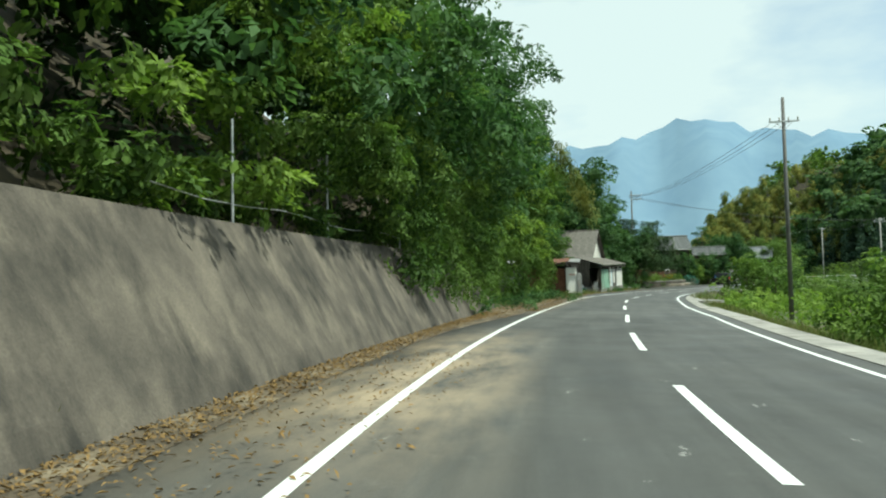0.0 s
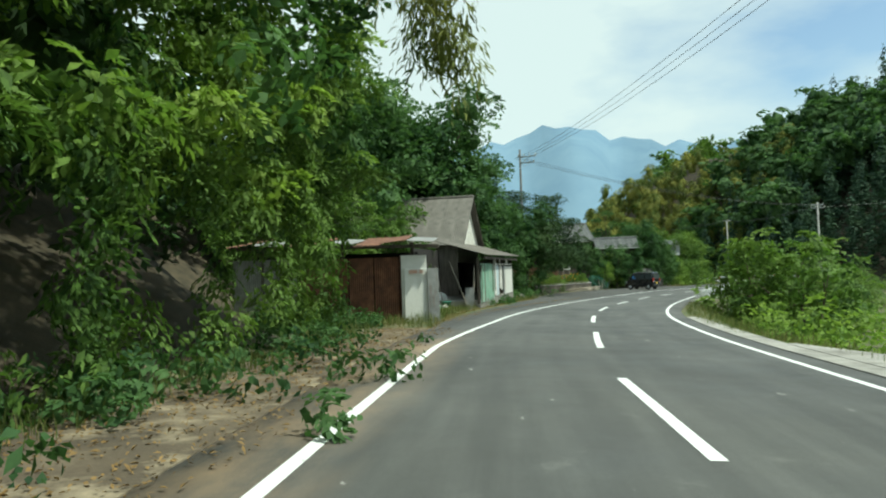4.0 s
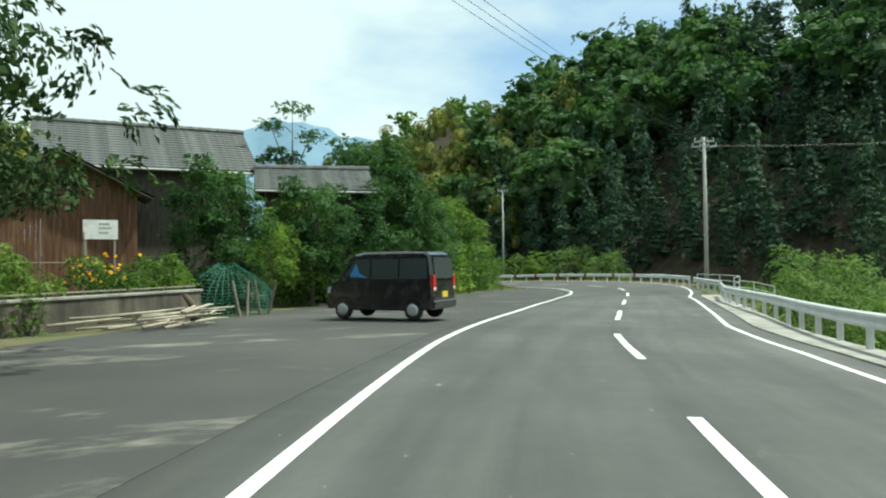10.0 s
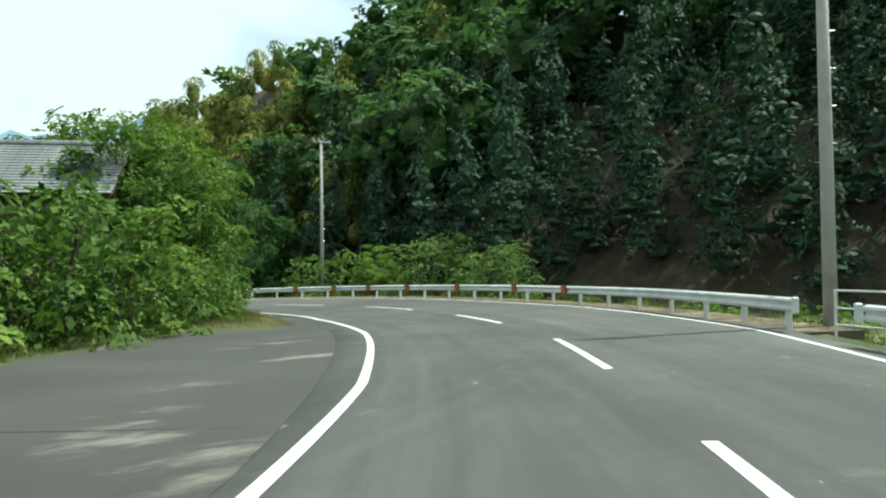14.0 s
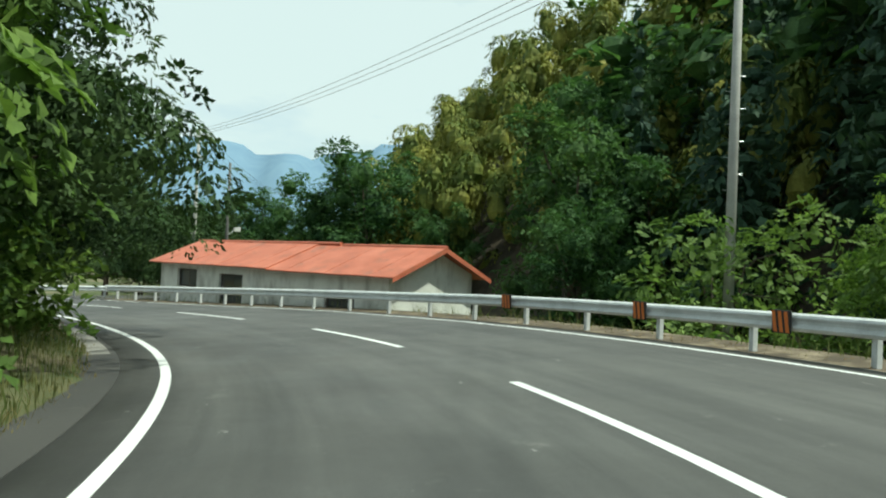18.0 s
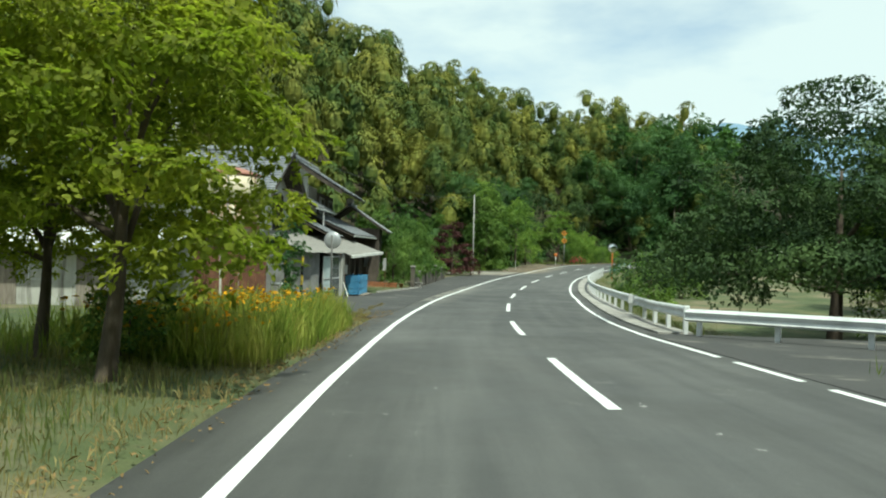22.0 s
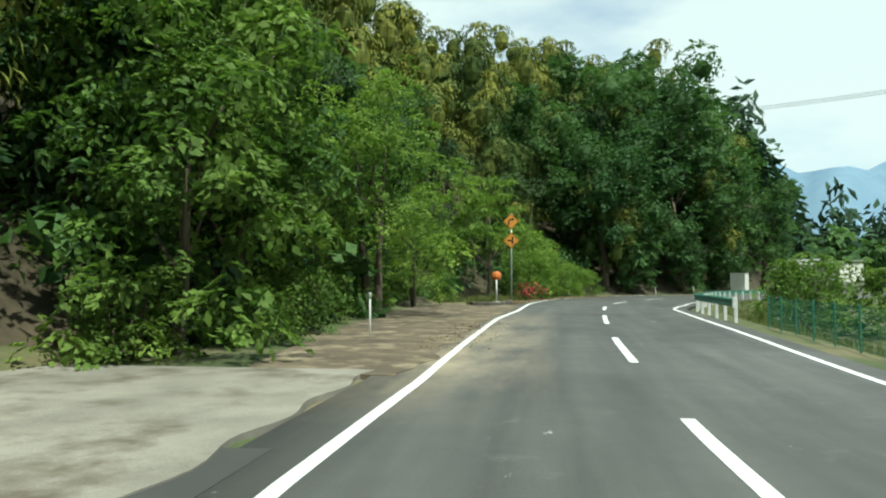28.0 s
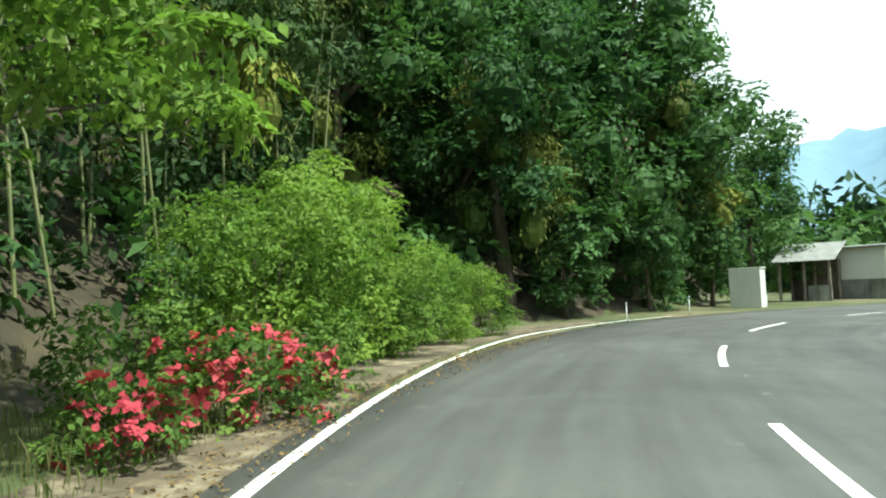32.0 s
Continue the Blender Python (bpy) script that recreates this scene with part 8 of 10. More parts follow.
blades("grass", [(62, 98, lambda s: -3.4 - 0.09 * (s - 62) - 1.6, lambda s: -3.1 - 0.1 * (s - 62), 6500, 0.32), (62, 76, -9.0, -4.6, 3500, 0.3), (178, 214, -5.5, -2.9, 7000, 0.28), (172, 184, -9.0, -4.0, 9000, 0.22), (206, 231, -6.5, -3.2, 6500, 0.26), (150, 180, lambda s: np.interp(s, (150, 160, 170, 180), (-11.5, -10.5, -8.5, -4.5)), lambda s: np.interp(s, (150, 160, 170, 180), (-8.8, -8.2, -6.2, -2.8)), 4500, 0.25),
                 (257, 265, -9.5, -5.4, 2500, 0.07), (-6, 60, lambda s: EDGE_R(s) + 0.9, lambda s: EDGE_R(s) + 4.0, 8000, 0.35), (60, 92, lambda s: EDGE_R(s) + 0.2, lambda s: EDGE_R(s) + 3.5, 4500, 0.3), (160, 228, lambda s: EDGE_R(s) + 0.8, lambda s: EDGE_R(s) + 4.5, 9000, 0.4), (236, 306, lambda s: EDGE_R(s) + 1.0, lambda s: EDGE_R(s) + 5.0, 7000, 0.3), (306, 345, lambda s: EDGE_R(s) + 1.2, lambda s: EDGE_R(s) + 4.0, 3500, 0.35), (317.6, 322.6, -4.6, -3.1, 3800, 0.36), (30, 60, -5.0, -4.2, 2200, 0.35), (4, 30, -4.2, -3.9, 500, 0.3), (321, 333, -8.0, -3.5, 6000, 0.3), (201, 213, 10.5, 16.0, 5000, 0.6)],
       GRASS, "green verge grass", 51)
blades("grass", [(227.5, 236.3, -5.8, -2.7, 14000, 0.72), (228, 235.5, -8.5, -5.5, 2500, 0.6)], GRASS_LUSH, "tall lush grass on the bank by the barn", 52, lean=0.5)
blades("grass", [(200, 206, 9.5, 13, 2500, 0.8), (205, 226, 15, 22, 3000, 0.7)], GRASS, "tall reedy grass below the guardrail", 53)
blades("dry_grass", [(62, 96, lambda s: -3.2 - 0.1 * (s - 62), lambda s: -2.9 - 0.1 * (s - 62), 3000, 0.14), (206, 242, -3.2, -2.55, 3500, 0.15), (150, 160, -11.5, -8.6, 2500, 0.22), (222, 236, -9.0, -5.0, 3500, 0.1), (212, 230, -10.0, -3.4, 13000, 0.13), (236, 240.8, -5.6, -2.8, 6500, 0.13), (240.6, 247, lambda s: -3.5 + 0.05 * np.sin(s * 3), lambda s: -3.3 + 0.05 * np.sin(s * 3), 420, 0.12), (160, 226, lambda s: EDGE_R(s) + 0.2, lambda s: EDGE_R(s) + 1.4, 3500, 0.12), (186, 206, -3.2, -2.6, 1200, 0.12), (170, 186, -6.0, -3.0, 5000, 0.14)], STRAW, "dry straw-coloured grass along the edge", 54, lean=0.9, category="grass")
FLOWER = leafage("orange_yellow_petal", (0.72, 0.30, 0.01), (0.80, 0.48, 0.02), (0.80, 0.40, 0.01), through_light=0.3)


def coreopsis():
    rng = np.random.default_rng(61)
    pos, stems = [], []
    for _ in range(460):
        s, o = rng.uniform(227.5, 236.3), rng.uniform(-5.9, -3.1)
        p = on_ground(s, o, rng.uniform(0.55, 1.05))
        pos.append(tuple(p))
    pos = np.array(pos)
    nor = unit(np.stack([rng.normal(0, 0.5, len(pos)), rng.normal(0, 0.5, len(pos)), np.ones(len(pos))], 1))
    q = [leaf_quads(rng, pos + rng.normal(0, 0.008, pos.shape), nor, np.full(len(pos), 0.105), np.full(len(pos), 0.065)) for _ in range(4)]
    tagged(new("wildflowers", quads_mesh("wildflowers", np.concatenate(q), FLOWER)), "orange-yellow wild flowers in the tall grass", "flowers", kind="stuff")
    a = rng.uniform(0, 6.28, len(pos))
    side = np.stack([np.cos(a), np.sin(a), np.zeros(len(pos))], 1) * 0.006
    foot = pos - np.stack([rng.normal(0, 0.08, len(pos)), rng.normal(0, 0.08, len(pos)), np.full(len(pos), 0.7)], 1)
    tagged(new("flower_stems", quads_mesh("flower_stems", np.stack([foot - side, pos - side, pos + side, foot + side], 1), GRASS)), "thin green flower stems", "flowers", kind="stuff")


coreopsis()


def litter():
    """Fallen leaves and straw on the edge of the road."""
    rng = np.random.default_rng(71)
    pts = []
    for s0, s1, o0, o1, n in ((-6, 30, -3.9, -3.0, 9000), (-2, 14, -3.4, -1.0, 1200), (26, 62, -4.6, -2.2, 6500), (32, 44, -2.4, -1.55, 900), (62, 98, -3.6, -2.9, 900), (205, 243, -3.0, -2.1, 1600), (296, 304, -2.6, -0.9, 260), (320, 345, -3.4, -2.2, 2200), (160, 226, 7.2, 9.0, 900)):
        s = rng.uniform(s0, s1, n)
        f = rng.beta(1.1, 1.6, n)
        o = o0 + (o1 - o0) * f
        if s0 == 160:
            o = EDGE_R(s) + rng.uniform(-0.2, 1.3, n)
        x, y, tx, ty = dense(s)
        z = road_z(s) - np.clip(o, -4, 9) * bank(s)
        pts.append(np.stack([x + ty * o, y - tx * o, z + rng.uniform(0.018, 0.05, n)], 1))
    pos = np.concatenate(pts)
    nor = unit(np.stack([rng.normal(0, 0.35, len(pos)), rng.normal(0, 0.35, len(pos)), np.ones(len(pos))], 1))
    tagged(new("fallen_leaves", quads_mesh("fallen_leaves", leaf_quads(rng, pos, nor, rng.uniform(0.04, 0.10, len(pos)), rng.uniform(0.015, 0.04, len(pos))), LEAF_BROWN)), "dry brown leaves and straw along the road edge", "leaves", kind="stuff")


litter()


def bare_stems():
    """Bamboo culms and dark trunks seen between the leaves."""
    rng = np.random.default_rng(81)
    sh = Shape()
    for _ in range(110):
        s = rng.uniform(298, 344)
        o = -(float(HILL_L(s)) + rng.uniform(2.2, 7))
        p = on_ground(s, o, -0.3)
        d = Vector((rng.normal(0, 0.5), rng.normal(0, 0.5), rng.uniform(7, 10)))
        sh.tube([p, p + d * 0.5, p + d + Vector((d.x, d.y, 0))], [0.04, 0.036, 0.016], 5)
    tagged(new("bamboo_culms", sh.mesh("bamboo_culms", BAMBOO_CULM)), "pale green bamboo culms in the grove", "bamboo", kind="stuff")


bare_stems()

# ---- vehicles ----
def paint(name, base, rough=0.25, coat=0.6):
    m, nt, bsdf = nodes_of(name)
    dirt = ramp(nt, texture(nt, 3.0, 6, 0.7), [(0.45, (0, 0, 0)), (0.8, (0.35, 0.35, 0.35))])
    nt.links.new(blend(nt, dirt, base, (0.16, 0.15, 0.13)), bsdf.inputs["Base Color"])
    bsdf.inputs["Roughness"].default_value = rough
    bsdf.inputs["Coat Weight"].default_value = coat
    bsdf.inputs["Coat Roughness"].default_value = 0.08
    return m


CAR_BLACK = paint("black_car_paint", (0.010, 0.010, 0.013))
CAR_GREY = paint("dark_grey_car_paint", (0.045, 0.047, 0.052))
HUB = surface("silver_hubcap", [(0.42, 0.43, 0.44), (0.55, 0.56, 0.57)], 6, 60, 0.35, metal=0.4, bump=0.05)
LAMP_RED = paint("red_lamp_lens", (0.42, 0.02, 0.02), 0.15)
LAMP_WHITE = paint("clear_lamp_lens", (0.60, 0.62, 0.62), 0.12)
PLATE = surface("yellow_plate", [(0.62, 0.45, 0.04), (0.68, 0.50, 0.06)], 5, 50, 0.5, bump=0.05)
SUNSHADE = surface("blue_sunshade", [(0.04, 0.16, 0.42), (0.08, 0.28, 0.60)], 5, 40, 0.35, bump=0.05)


def car(name, m, label, outline, hw, belt, top, wheels, body_mat, side_panes, rear_pane, front_pane, lean=0.10, tail=None):
    """A small boxy car: y runs forwards from its tail, x to its right, z up from the ground."""
    c = thing(name, m, label, "car")
    cy, cz = sum(p[0] for p in outline) / len(outline), sum(p[1] for p in outline) / len(outline)

    def half(z):
        return hw - lean * max(0.0, z - belt) / (top - belt) - 0.03 * max(0.0, 0.5 - z)

    vs, fs, n = [], [], len(outline)
    for side, inset, push in ((-1, 0.07, 0.0), (-1, 0.0, 0.075), (1, 0.0, 0.075), (1, 0.07, 0.0)):
        for y, z in outline:
            k = math.hypot(y - cy, z - cz)
            f = 1 - inset / k
            yy, zz = cy + (y - cy) * f, cz + (z - cz) * f
            vs.append((side * (half(zz) - push), yy, zz))
    for r in range(3):
        for i in range(n):
            j = (i + 1) % n
            fs.append((r * n + i, r * n + j, (r + 1) * n + j, (r + 1) * n + i))
    fs += [tuple(range(n)), tuple(range(3 * n, 4 * n))[::-1]]
    part("body", Shape().add(vs, fs), body_mat, c)
    for sx in (-1, 1):
        for poly in side_panes:
            k = len(poly)
            vs = [(sx * (half(z) - 0.02), y, z) for y, z in poly] + [(sx * (half(z) + 0.006), y, z) for y, z in poly]
            part("window", Shape().add(vs, [tuple(range(k)), tuple(range(k, 2 * k))[::-1]] + [(i, (i + 1) % k, (i + 1) % k + k, i + k) for i in range(k)]), GLASS, c)
        for y in wheels:
            w = part("wheel", Shape().lathe([(0.10, -0.07), (0.185, -0.075), (0.255, -0.07), (0.275, -0.04), (0.275, 0.04), (0.255, 0.07), (0.185, 0.075), (0.10, 0.07)], 24), BLACK, c, smooth=True, m=pose(sx * (hw - 0.085), y, 0.275, 0, 90, 0))
            part("hubcap", Shape().lathe([(0.02, 0.0), (0.17, 0.0), (0.18, 0.02), (0.10, 0.035), (0.02, 0.04)], 20), HUB, w, "silver hubcap", True, m=pose(0, 0, sx * 0.07) if sx > 0 else pose(0, 0, -0.07, 180, 0, 0))
            part("wheel_arch", Shape().add([(sx * (half(0.4) + 0.004 * q), y + (0.33 + 0.035 * q) * math.cos(a), 0.275 + (0.33 + 0.035 * q) * math.sin(a)) for q in (0, 1) for a in np.linspace(0.05, 3.09, 13)], [(i, i + 1, i + 14, i + 13) for i in range(12)]), BLACK, c)
        part("door_handle", Shape().box(sx * (hw - 0.01), sx * (hw + 0.03), 1.72, 1.88, belt - 0.14, belt - 0.11, 0.008), body_mat, c)
        part("door_handle", Shape().box(sx * (hw - 0.01), sx * (hw + 0.03), 0.82, 0.98, belt - 0.14, belt - 0.11, 0.008), body_mat, c)
        mi = part("wing_mirror", Shape().box(sx * (hw + 0.02), sx * (hw + 0.17), 2.62, 2.72, belt + 0.02, belt + 0.2, 0.03), body_mat, c)
        part("headlamp", Shape().box(sx * (hw - 0.30), sx * (hw - 0.05), 3.30, 3.39, 0.74, 0.92, 0.03), LAMP_WHITE, c)
        z0, z1 = tail or (0.75, 1.1)
        t = part("tail_lamp", Shape().box(sx * (hw - 0.17), sx * (hw - 0.02), -0.025, 0.06, z0, z1, 0.015), LAMP_RED, c, "red tail lamp")
        part("reversing_lens", Shape().box(sx * (hw - 0.155), sx * (hw - 0.035), -0.03, 0.0, z0 + 0.03, z0 + 0.11, 0.006), LAMP_WHITE, t)
    for poly in (rear_pane, front_pane):
        (y0, z0), (y1, z1), w0, w1, out = poly
        vs = [(-w0, y0, z0), (w0, y0, z0), (w1, y1, z1), (-w1, y1, z1)]
        vs += [(x, y + out, z) for x, y, z in vs]
        part("windscreen", Shape().add(vs, [(0, 1, 2, 3), (7, 6, 5, 4), (0, 4, 5, 1), (1, 5, 6, 2), (2, 6, 7, 3), (3, 7, 4, 0)]), GLASS, c)
    part("number_plate", Shape().box(-0.165, 0.165, -0.035, 0.0, 0.62, 0.785, 0.006), PLATE, c, "blank yellow number plate")
    part("rear_bumper", Shape().box(-hw + 0.03, hw - 0.03, -0.06, 0.08, 0.33, 0.55, 0.03), body_mat, c)
    part("front_bumper", Shape().box(-hw + 0.03, hw - 0.03, 3.33, 3.43, 0.3, 0.56, 0.03), body_mat, c)
    part("wiper", Shape().tube([(0.0, -0.02, belt + 0.02), (0.28, -0.03, belt + 0.12)], 0.012, 5), BLACK, c)
    return c


def vehicles():
    m = pose(44.66, 114.02, gz(44.4, 114.6) + 0.06, 0, 0, 34)
    van = car("kei_van", m, "black boxy mini van with silver hubcaps parked on the forecourt", [(0.02, 0.30), (-0.02, 0.62), (0.0, 1.05), (0.05, 1.45), (0.12, 1.80), (0.26, 1.88), (1.2, 1.91), (2.2, 1.90), (2.52, 1.83), (2.98, 1.16), (3.28, 1.02), (3.38, 0.72), (3.38, 0.34), (2.9, 0.26), (0.5, 0.26)], 0.735, 1.08, 1.9, (0.62, 2.98 - 0.1), CAR_BLACK,
              [[(0.16, 1.14), (1.02, 1.14), (1.02, 1.70), (0.22, 1.70)], [(1.08, 1.14), (1.92, 1.14), (1.92, 1.70), (1.08, 1.70)], [(1.99, 1.14), (2.86, 1.14), (2.46, 1.70), (1.99, 1.70)]], ((0.02, 1.15), (0.10, 1.72), 0.6, 0.55, -0.05), ((2.98, 1.2), (2.56, 1.8), 0.64, 0.58, 0.03), tail=(0.8, 1.25))
    part("sunshade", Shape().add([(-0.70, 2.05, 1.18), (-0.70, 2.62, 1.22), (-0.66, 2.42, 1.58), (-0.685, 2.3, 1.3), (-0.71, 2.05, 1.18), (-0.71, 2.62, 1.22), (-0.67, 2.42, 1.58), (-0.695, 2.3, 1.3)], [(0, 3, 2, 1), (4, 5, 6, 7), (0, 1, 5, 4), (1, 2, 6, 5), (2, 3, 7, 6), (3, 0, 4, 7)], m=Matrix.Translation((-0.045, 0, 0))), SUNSHADE, van, "bright blue sunshade in the side window")
    car("kei_wagon", pose(46.08, 121.45, gz(46.6, 121.9) + 0.06, 0, 0, heading(131.5) + 1), "dark grey boxy mini wagon parked along the forecourt", [(0.02, 0.30), (-0.02, 0.62), (0.0, 1.0), (0.08, 1.35), (0.20, 1.62), (0.40, 1.69), (1.2, 1.71), (2.0, 1.68), (2.26, 1.60), (2.66, 1.08), (3.18, 0.95), (3.36, 0.78), (3.38, 0.34), (2.9, 0.24), (0.5, 0.24)], 0.735, 0.98, 1.7, (0.6, 2.9), CAR_GREY,
        [[(0.2, 1.04), (0.86, 1.04), (0.86, 1.5), (0.32, 1.5)], [(0.93, 1.04), (1.6, 1.04), (1.6, 1.5), (0.93, 1.5)], [(1.67, 1.04), (2.52, 1.04), (2.2, 1.5), (1.67, 1.5)]], ((0.03, 1.05), (0.14, 1.52), 0.58, 0.52, -0.05), ((2.66, 1.1), (2.3, 1.58), 0.64, 0.56, 0.03), tail=(0.72, 1.02))


vehicles()

# ---- the derelict yard ----
BLUE_SHEET = surface("blue_tarpaulin", [(0.04, 0.16, 0.42), (0.08, 0.24, 0.52)], 3, 40, 0.5, bump=0.3)
NET_GREEN = surface("green_netting", [(0.02, 0.13, 0.09), (0.04, 0.20, 0.14)], 4, 40, 0.7, bump=0.3)


def yard():
    rng = random.Random(5)
    g = gz(14.4, 79.3)
    t = thing("tank", pose(14.4, 79.3, g + 0.46, 0, 0, -58), "white fibreglass tank lying on its side in the weeds", "tank")
    part("shell", Shape().lathe([(0.05, -0.68), (0.30, -0.66), (0.43, -0.56), (0.47, -0.42), (0.47, 0.42), (0.43, 0.56), (0.30, 0.66), (0.05, 0.68)], 28, m=pose(0, 0, 0, 0, 90, 0)), TANK_WHITE, t, smooth=True)
    for x in (-0.35, 0.35):
        part("band", Shape().lathe([(0.46, -0.03), (0.49, -0.025), (0.49, 0.025), (0.46, 0.03)], 28, m=pose(x, 0, 0, 0, 90, 0)), TANK_WHITE, t)
    part("opening_rim", Shape().lathe([(0.10, 0.60), (0.20, 0.60), (0.22, 0.72), (0.17, 0.74), (0.10, 0.70)], 20, m=pose(0, 0, 0, 0, -90, 0)), TANK_WHITE, t)
    for i in range(17):
        s, o = rng.uniform(68.0, 72.6), rng.uniform(-8.6, -5.4)
        L, w = rng.uniform(0.7, 1.9), rng.uniform(0.05, 0.16)
        m = on_ground(s, o, rng.uniform(0.06, 0.32))
        single("plank", Shape().box(-L / 2, L / 2, -w / 2, w / 2, 0, rng.uniform(0.02, 0.05), 0.004), GREY_WOOD if i % 3 else WHITE_BOARD, pose(m.x, m.y, m.z, rng.uniform(-6, 6), rng.uniform(-8, 8), rng.uniform(-60, 60)), "loose weathered plank in a pile of scrap", "plank", "scrap planks in the yard")
    q = on_ground(69.6, -5.9)
    single("concrete_slab", Shape().slab([(-1.0, -0.8), (0.9, -0.95), (1.15, 0.5), (0.2, 0.9), (-1.1, 0.7)], 0.12), CONCRETE, pose(q.x, q.y, q.z + 0.02, 2, -3, 20), "broken pale concrete slab in the yard", "slab")
    for s, o, k in ((70.6, -7.2, 1.0), (68.7, -5.0, 0.7), (67.2, -6.3, 0.8)):
        vs, fs = [], []
        for i in range(7):
            for j in range(5):
                vs.append(((i / 6 - 0.5) * 1.3 * k, (j / 4 - 0.5) * 0.8 * k, 0.06 + 0.09 * abs(math.sin(i * 1.9 + j * 1.3)) + 0.05 * math.sin(j * 2.7)))
        vs += [(x, y, z - 0.02) for x, y, z in vs]
        fs = [(a, a + 5, a + 6, a + 1) for i in range(6) for j in range(4) for a in (i * 5 + j,)]
        fs += [tuple(v + 35 for v in f[::-1]) for f in fs]
        m = on_ground(s, o, 0.03)
        single("tarpaulin", Shape().add(vs, fs), BLUE_SHEET, pose(m.x, m.y, m.z, 0, 0, k * 70), "crumpled blue plastic sheet on the scrap pile", "tarpaulin", "blue sheets", smooth=True)
    m = on_ground(77.2, -6.3)
    b = thing("bucket", pose(m.x, m.y, m.z), "dark green plastic bucket beside the shed", "bucket")
    part("body", Shape().lathe([(0.19, 0), (0.25, 0.42), (0.27, 0.43), (0.27, 0.46), (0.23, 0.46), (0.17, 0.03)], 20), NET_GREEN, b, smooth=True)
    part("handle", Shape().tube([(0.26 * math.cos(a), 0.05, 0.42 + 0.2 * math.sin(a)) for a in np.linspace(0, 3.14, 9)], 0.008, 5), STEEL_DULL, b)
    m = on_ground(75.8, -6.6)
    for k in range(3):
        single("rubbish_bag", Shape().lathe([(0.02, 0), (0.2 - 0.03 * k, 0.03), (0.24 - 0.03 * k, 0.14), (0.15, 0.24), (0.04, 0.28), (0.06, 0.32), (0.02, 0.33)], 14), (WHITE_PANEL, GREEN_SHEET, WHITE_PANEL)[k], pose(m.x + 0.35 * k, m.y + 0.3 * k - 0.2, m.z, 8 * k, 5, 50 * k), "small plastic rubbish bag among weeds", "rubbish bag", "rubbish bags in the yard", smooth=True)
    # stones along the foot of the derelict house
    stone_row([(83.0, -5.9), (88.0, -6.6), (93.0, -7.2), (99.0, -8.2)], 34, 0.3, 0.55, "stone_edging", "low rubble stone edging below the derelict house", 9)


STONES = []


def stone_mesh(k):
    """One of a few rough stones about 1 m across, to be scaled."""
    if not STONES:
        for q in range(6):
            rng = random.Random(40 + q)
            sh = Shape()
            rings = [(0.30, -0.5), (0.46, -0.3), (0.5, 0.0), (0.46, 0.3), (0.28, 0.5)]
            n = 8
            vs = []
            for r, z in rings:
                for i in range(n):
                    a = 2 * math.pi * i / n
                    sq = 1.0 / max(abs(math.cos(a)), abs(math.sin(a))) * 0.86
                    f = r * (0.55 + 0.45 * sq) * rng.uniform(0.84, 1.1)
                    vs.append((f * math.cos(a), f * math.sin(a), z * rng.uniform(0.85, 1.08)))
            fs = [(i * n + j, i * n + (j + 1) % n, (i + 1) * n + (j + 1) % n, (i + 1) * n + j) for i in range(4) for j in range(n)]
            fs += [tuple(range(n))[::-1], tuple(range(4 * n, 5 * n))]
            STONES.append(sh.add(vs, fs).mesh("stone", STONE))
    return STONES[k % len(STONES)]


def stone_row(points, count, size, height, name, label, seed):
    rng = random.Random(seed)
    base = on_ground(*points[0])
    t = thing(name, pose(base.x, base.y, base.z), label, "stones")
    for i in range(count):
        f = (i + rng.uniform(-0.3, 0.3)) / count * (len(points) - 1)
        k = min(len(points) - 2, max(0, int(f)))
        s = points[k][0] + (points[k + 1][0] - points[k][0]) * (f - k)
        o = points[k][1] + (points[k + 1][1] - points[k][1]) * (f - k)
        for lay in range(2 if height > 0.4 else 1):
            p = on_ground(s, o - 0.08 * lay + rng.uniform(-0.06, 0.06), size * 0.3 + lay * size * 0.6)
            q = size * rng.uniform(0.75, 1.25)
            part("stone", stone_mesh(i + lay * 3), STONE, t, m=Matrix.Translation((p.x - base.x, p.y - base.y, p.z - base.z)) @ Matrix.Rotation(rng.uniform(0, 6.28), 4, "Z") @ Matrix.Diagonal((q * 1.2, q, q * 0.75, 1)))


yard()

# ---- the garden beside the forecourt ----
SIGN_WHITE = surface("sign_board_white", [(0.60, 0.61, 0.59), (0.70, 0.71, 0.69)], 2, 40, 0.5, bump=0.05, stain=(0.42, 0.41, 0.38), stain_scale=2.5)
BAR_GREY = surface("faded_print", [(0.26, 0.27, 0.27), (0.36, 0.37, 0.37)], 5, 60, 0.6, bump=0.05)


def along_wall(name, a, b, z, label, core_t, core_h, core_mat, category="wall", kind="structure"):
    """A wall from a to b: its frame has x along the wall and y out of its face."""
    d = Vector((b[0] - a[0], b[1] - a[1], 0))
    t = thing(name, pose(a[0], a[1], z, 0, 0, math.degrees(math.atan2(d.y, d.x))), label, category, kind=kind)
    part("core", Shape().box(0, d.length, 0.0, core_t, -0.4, core_h), core_mat, t)
    return t, d.length


DRY_BRANCH = surface("bare_dry_branch", [(0.30, 0.26, 0.20), (0.44, 0.39, 0.31), (0.52, 0.47, 0.39)], 3, 30, 0.9, bump=0.3)


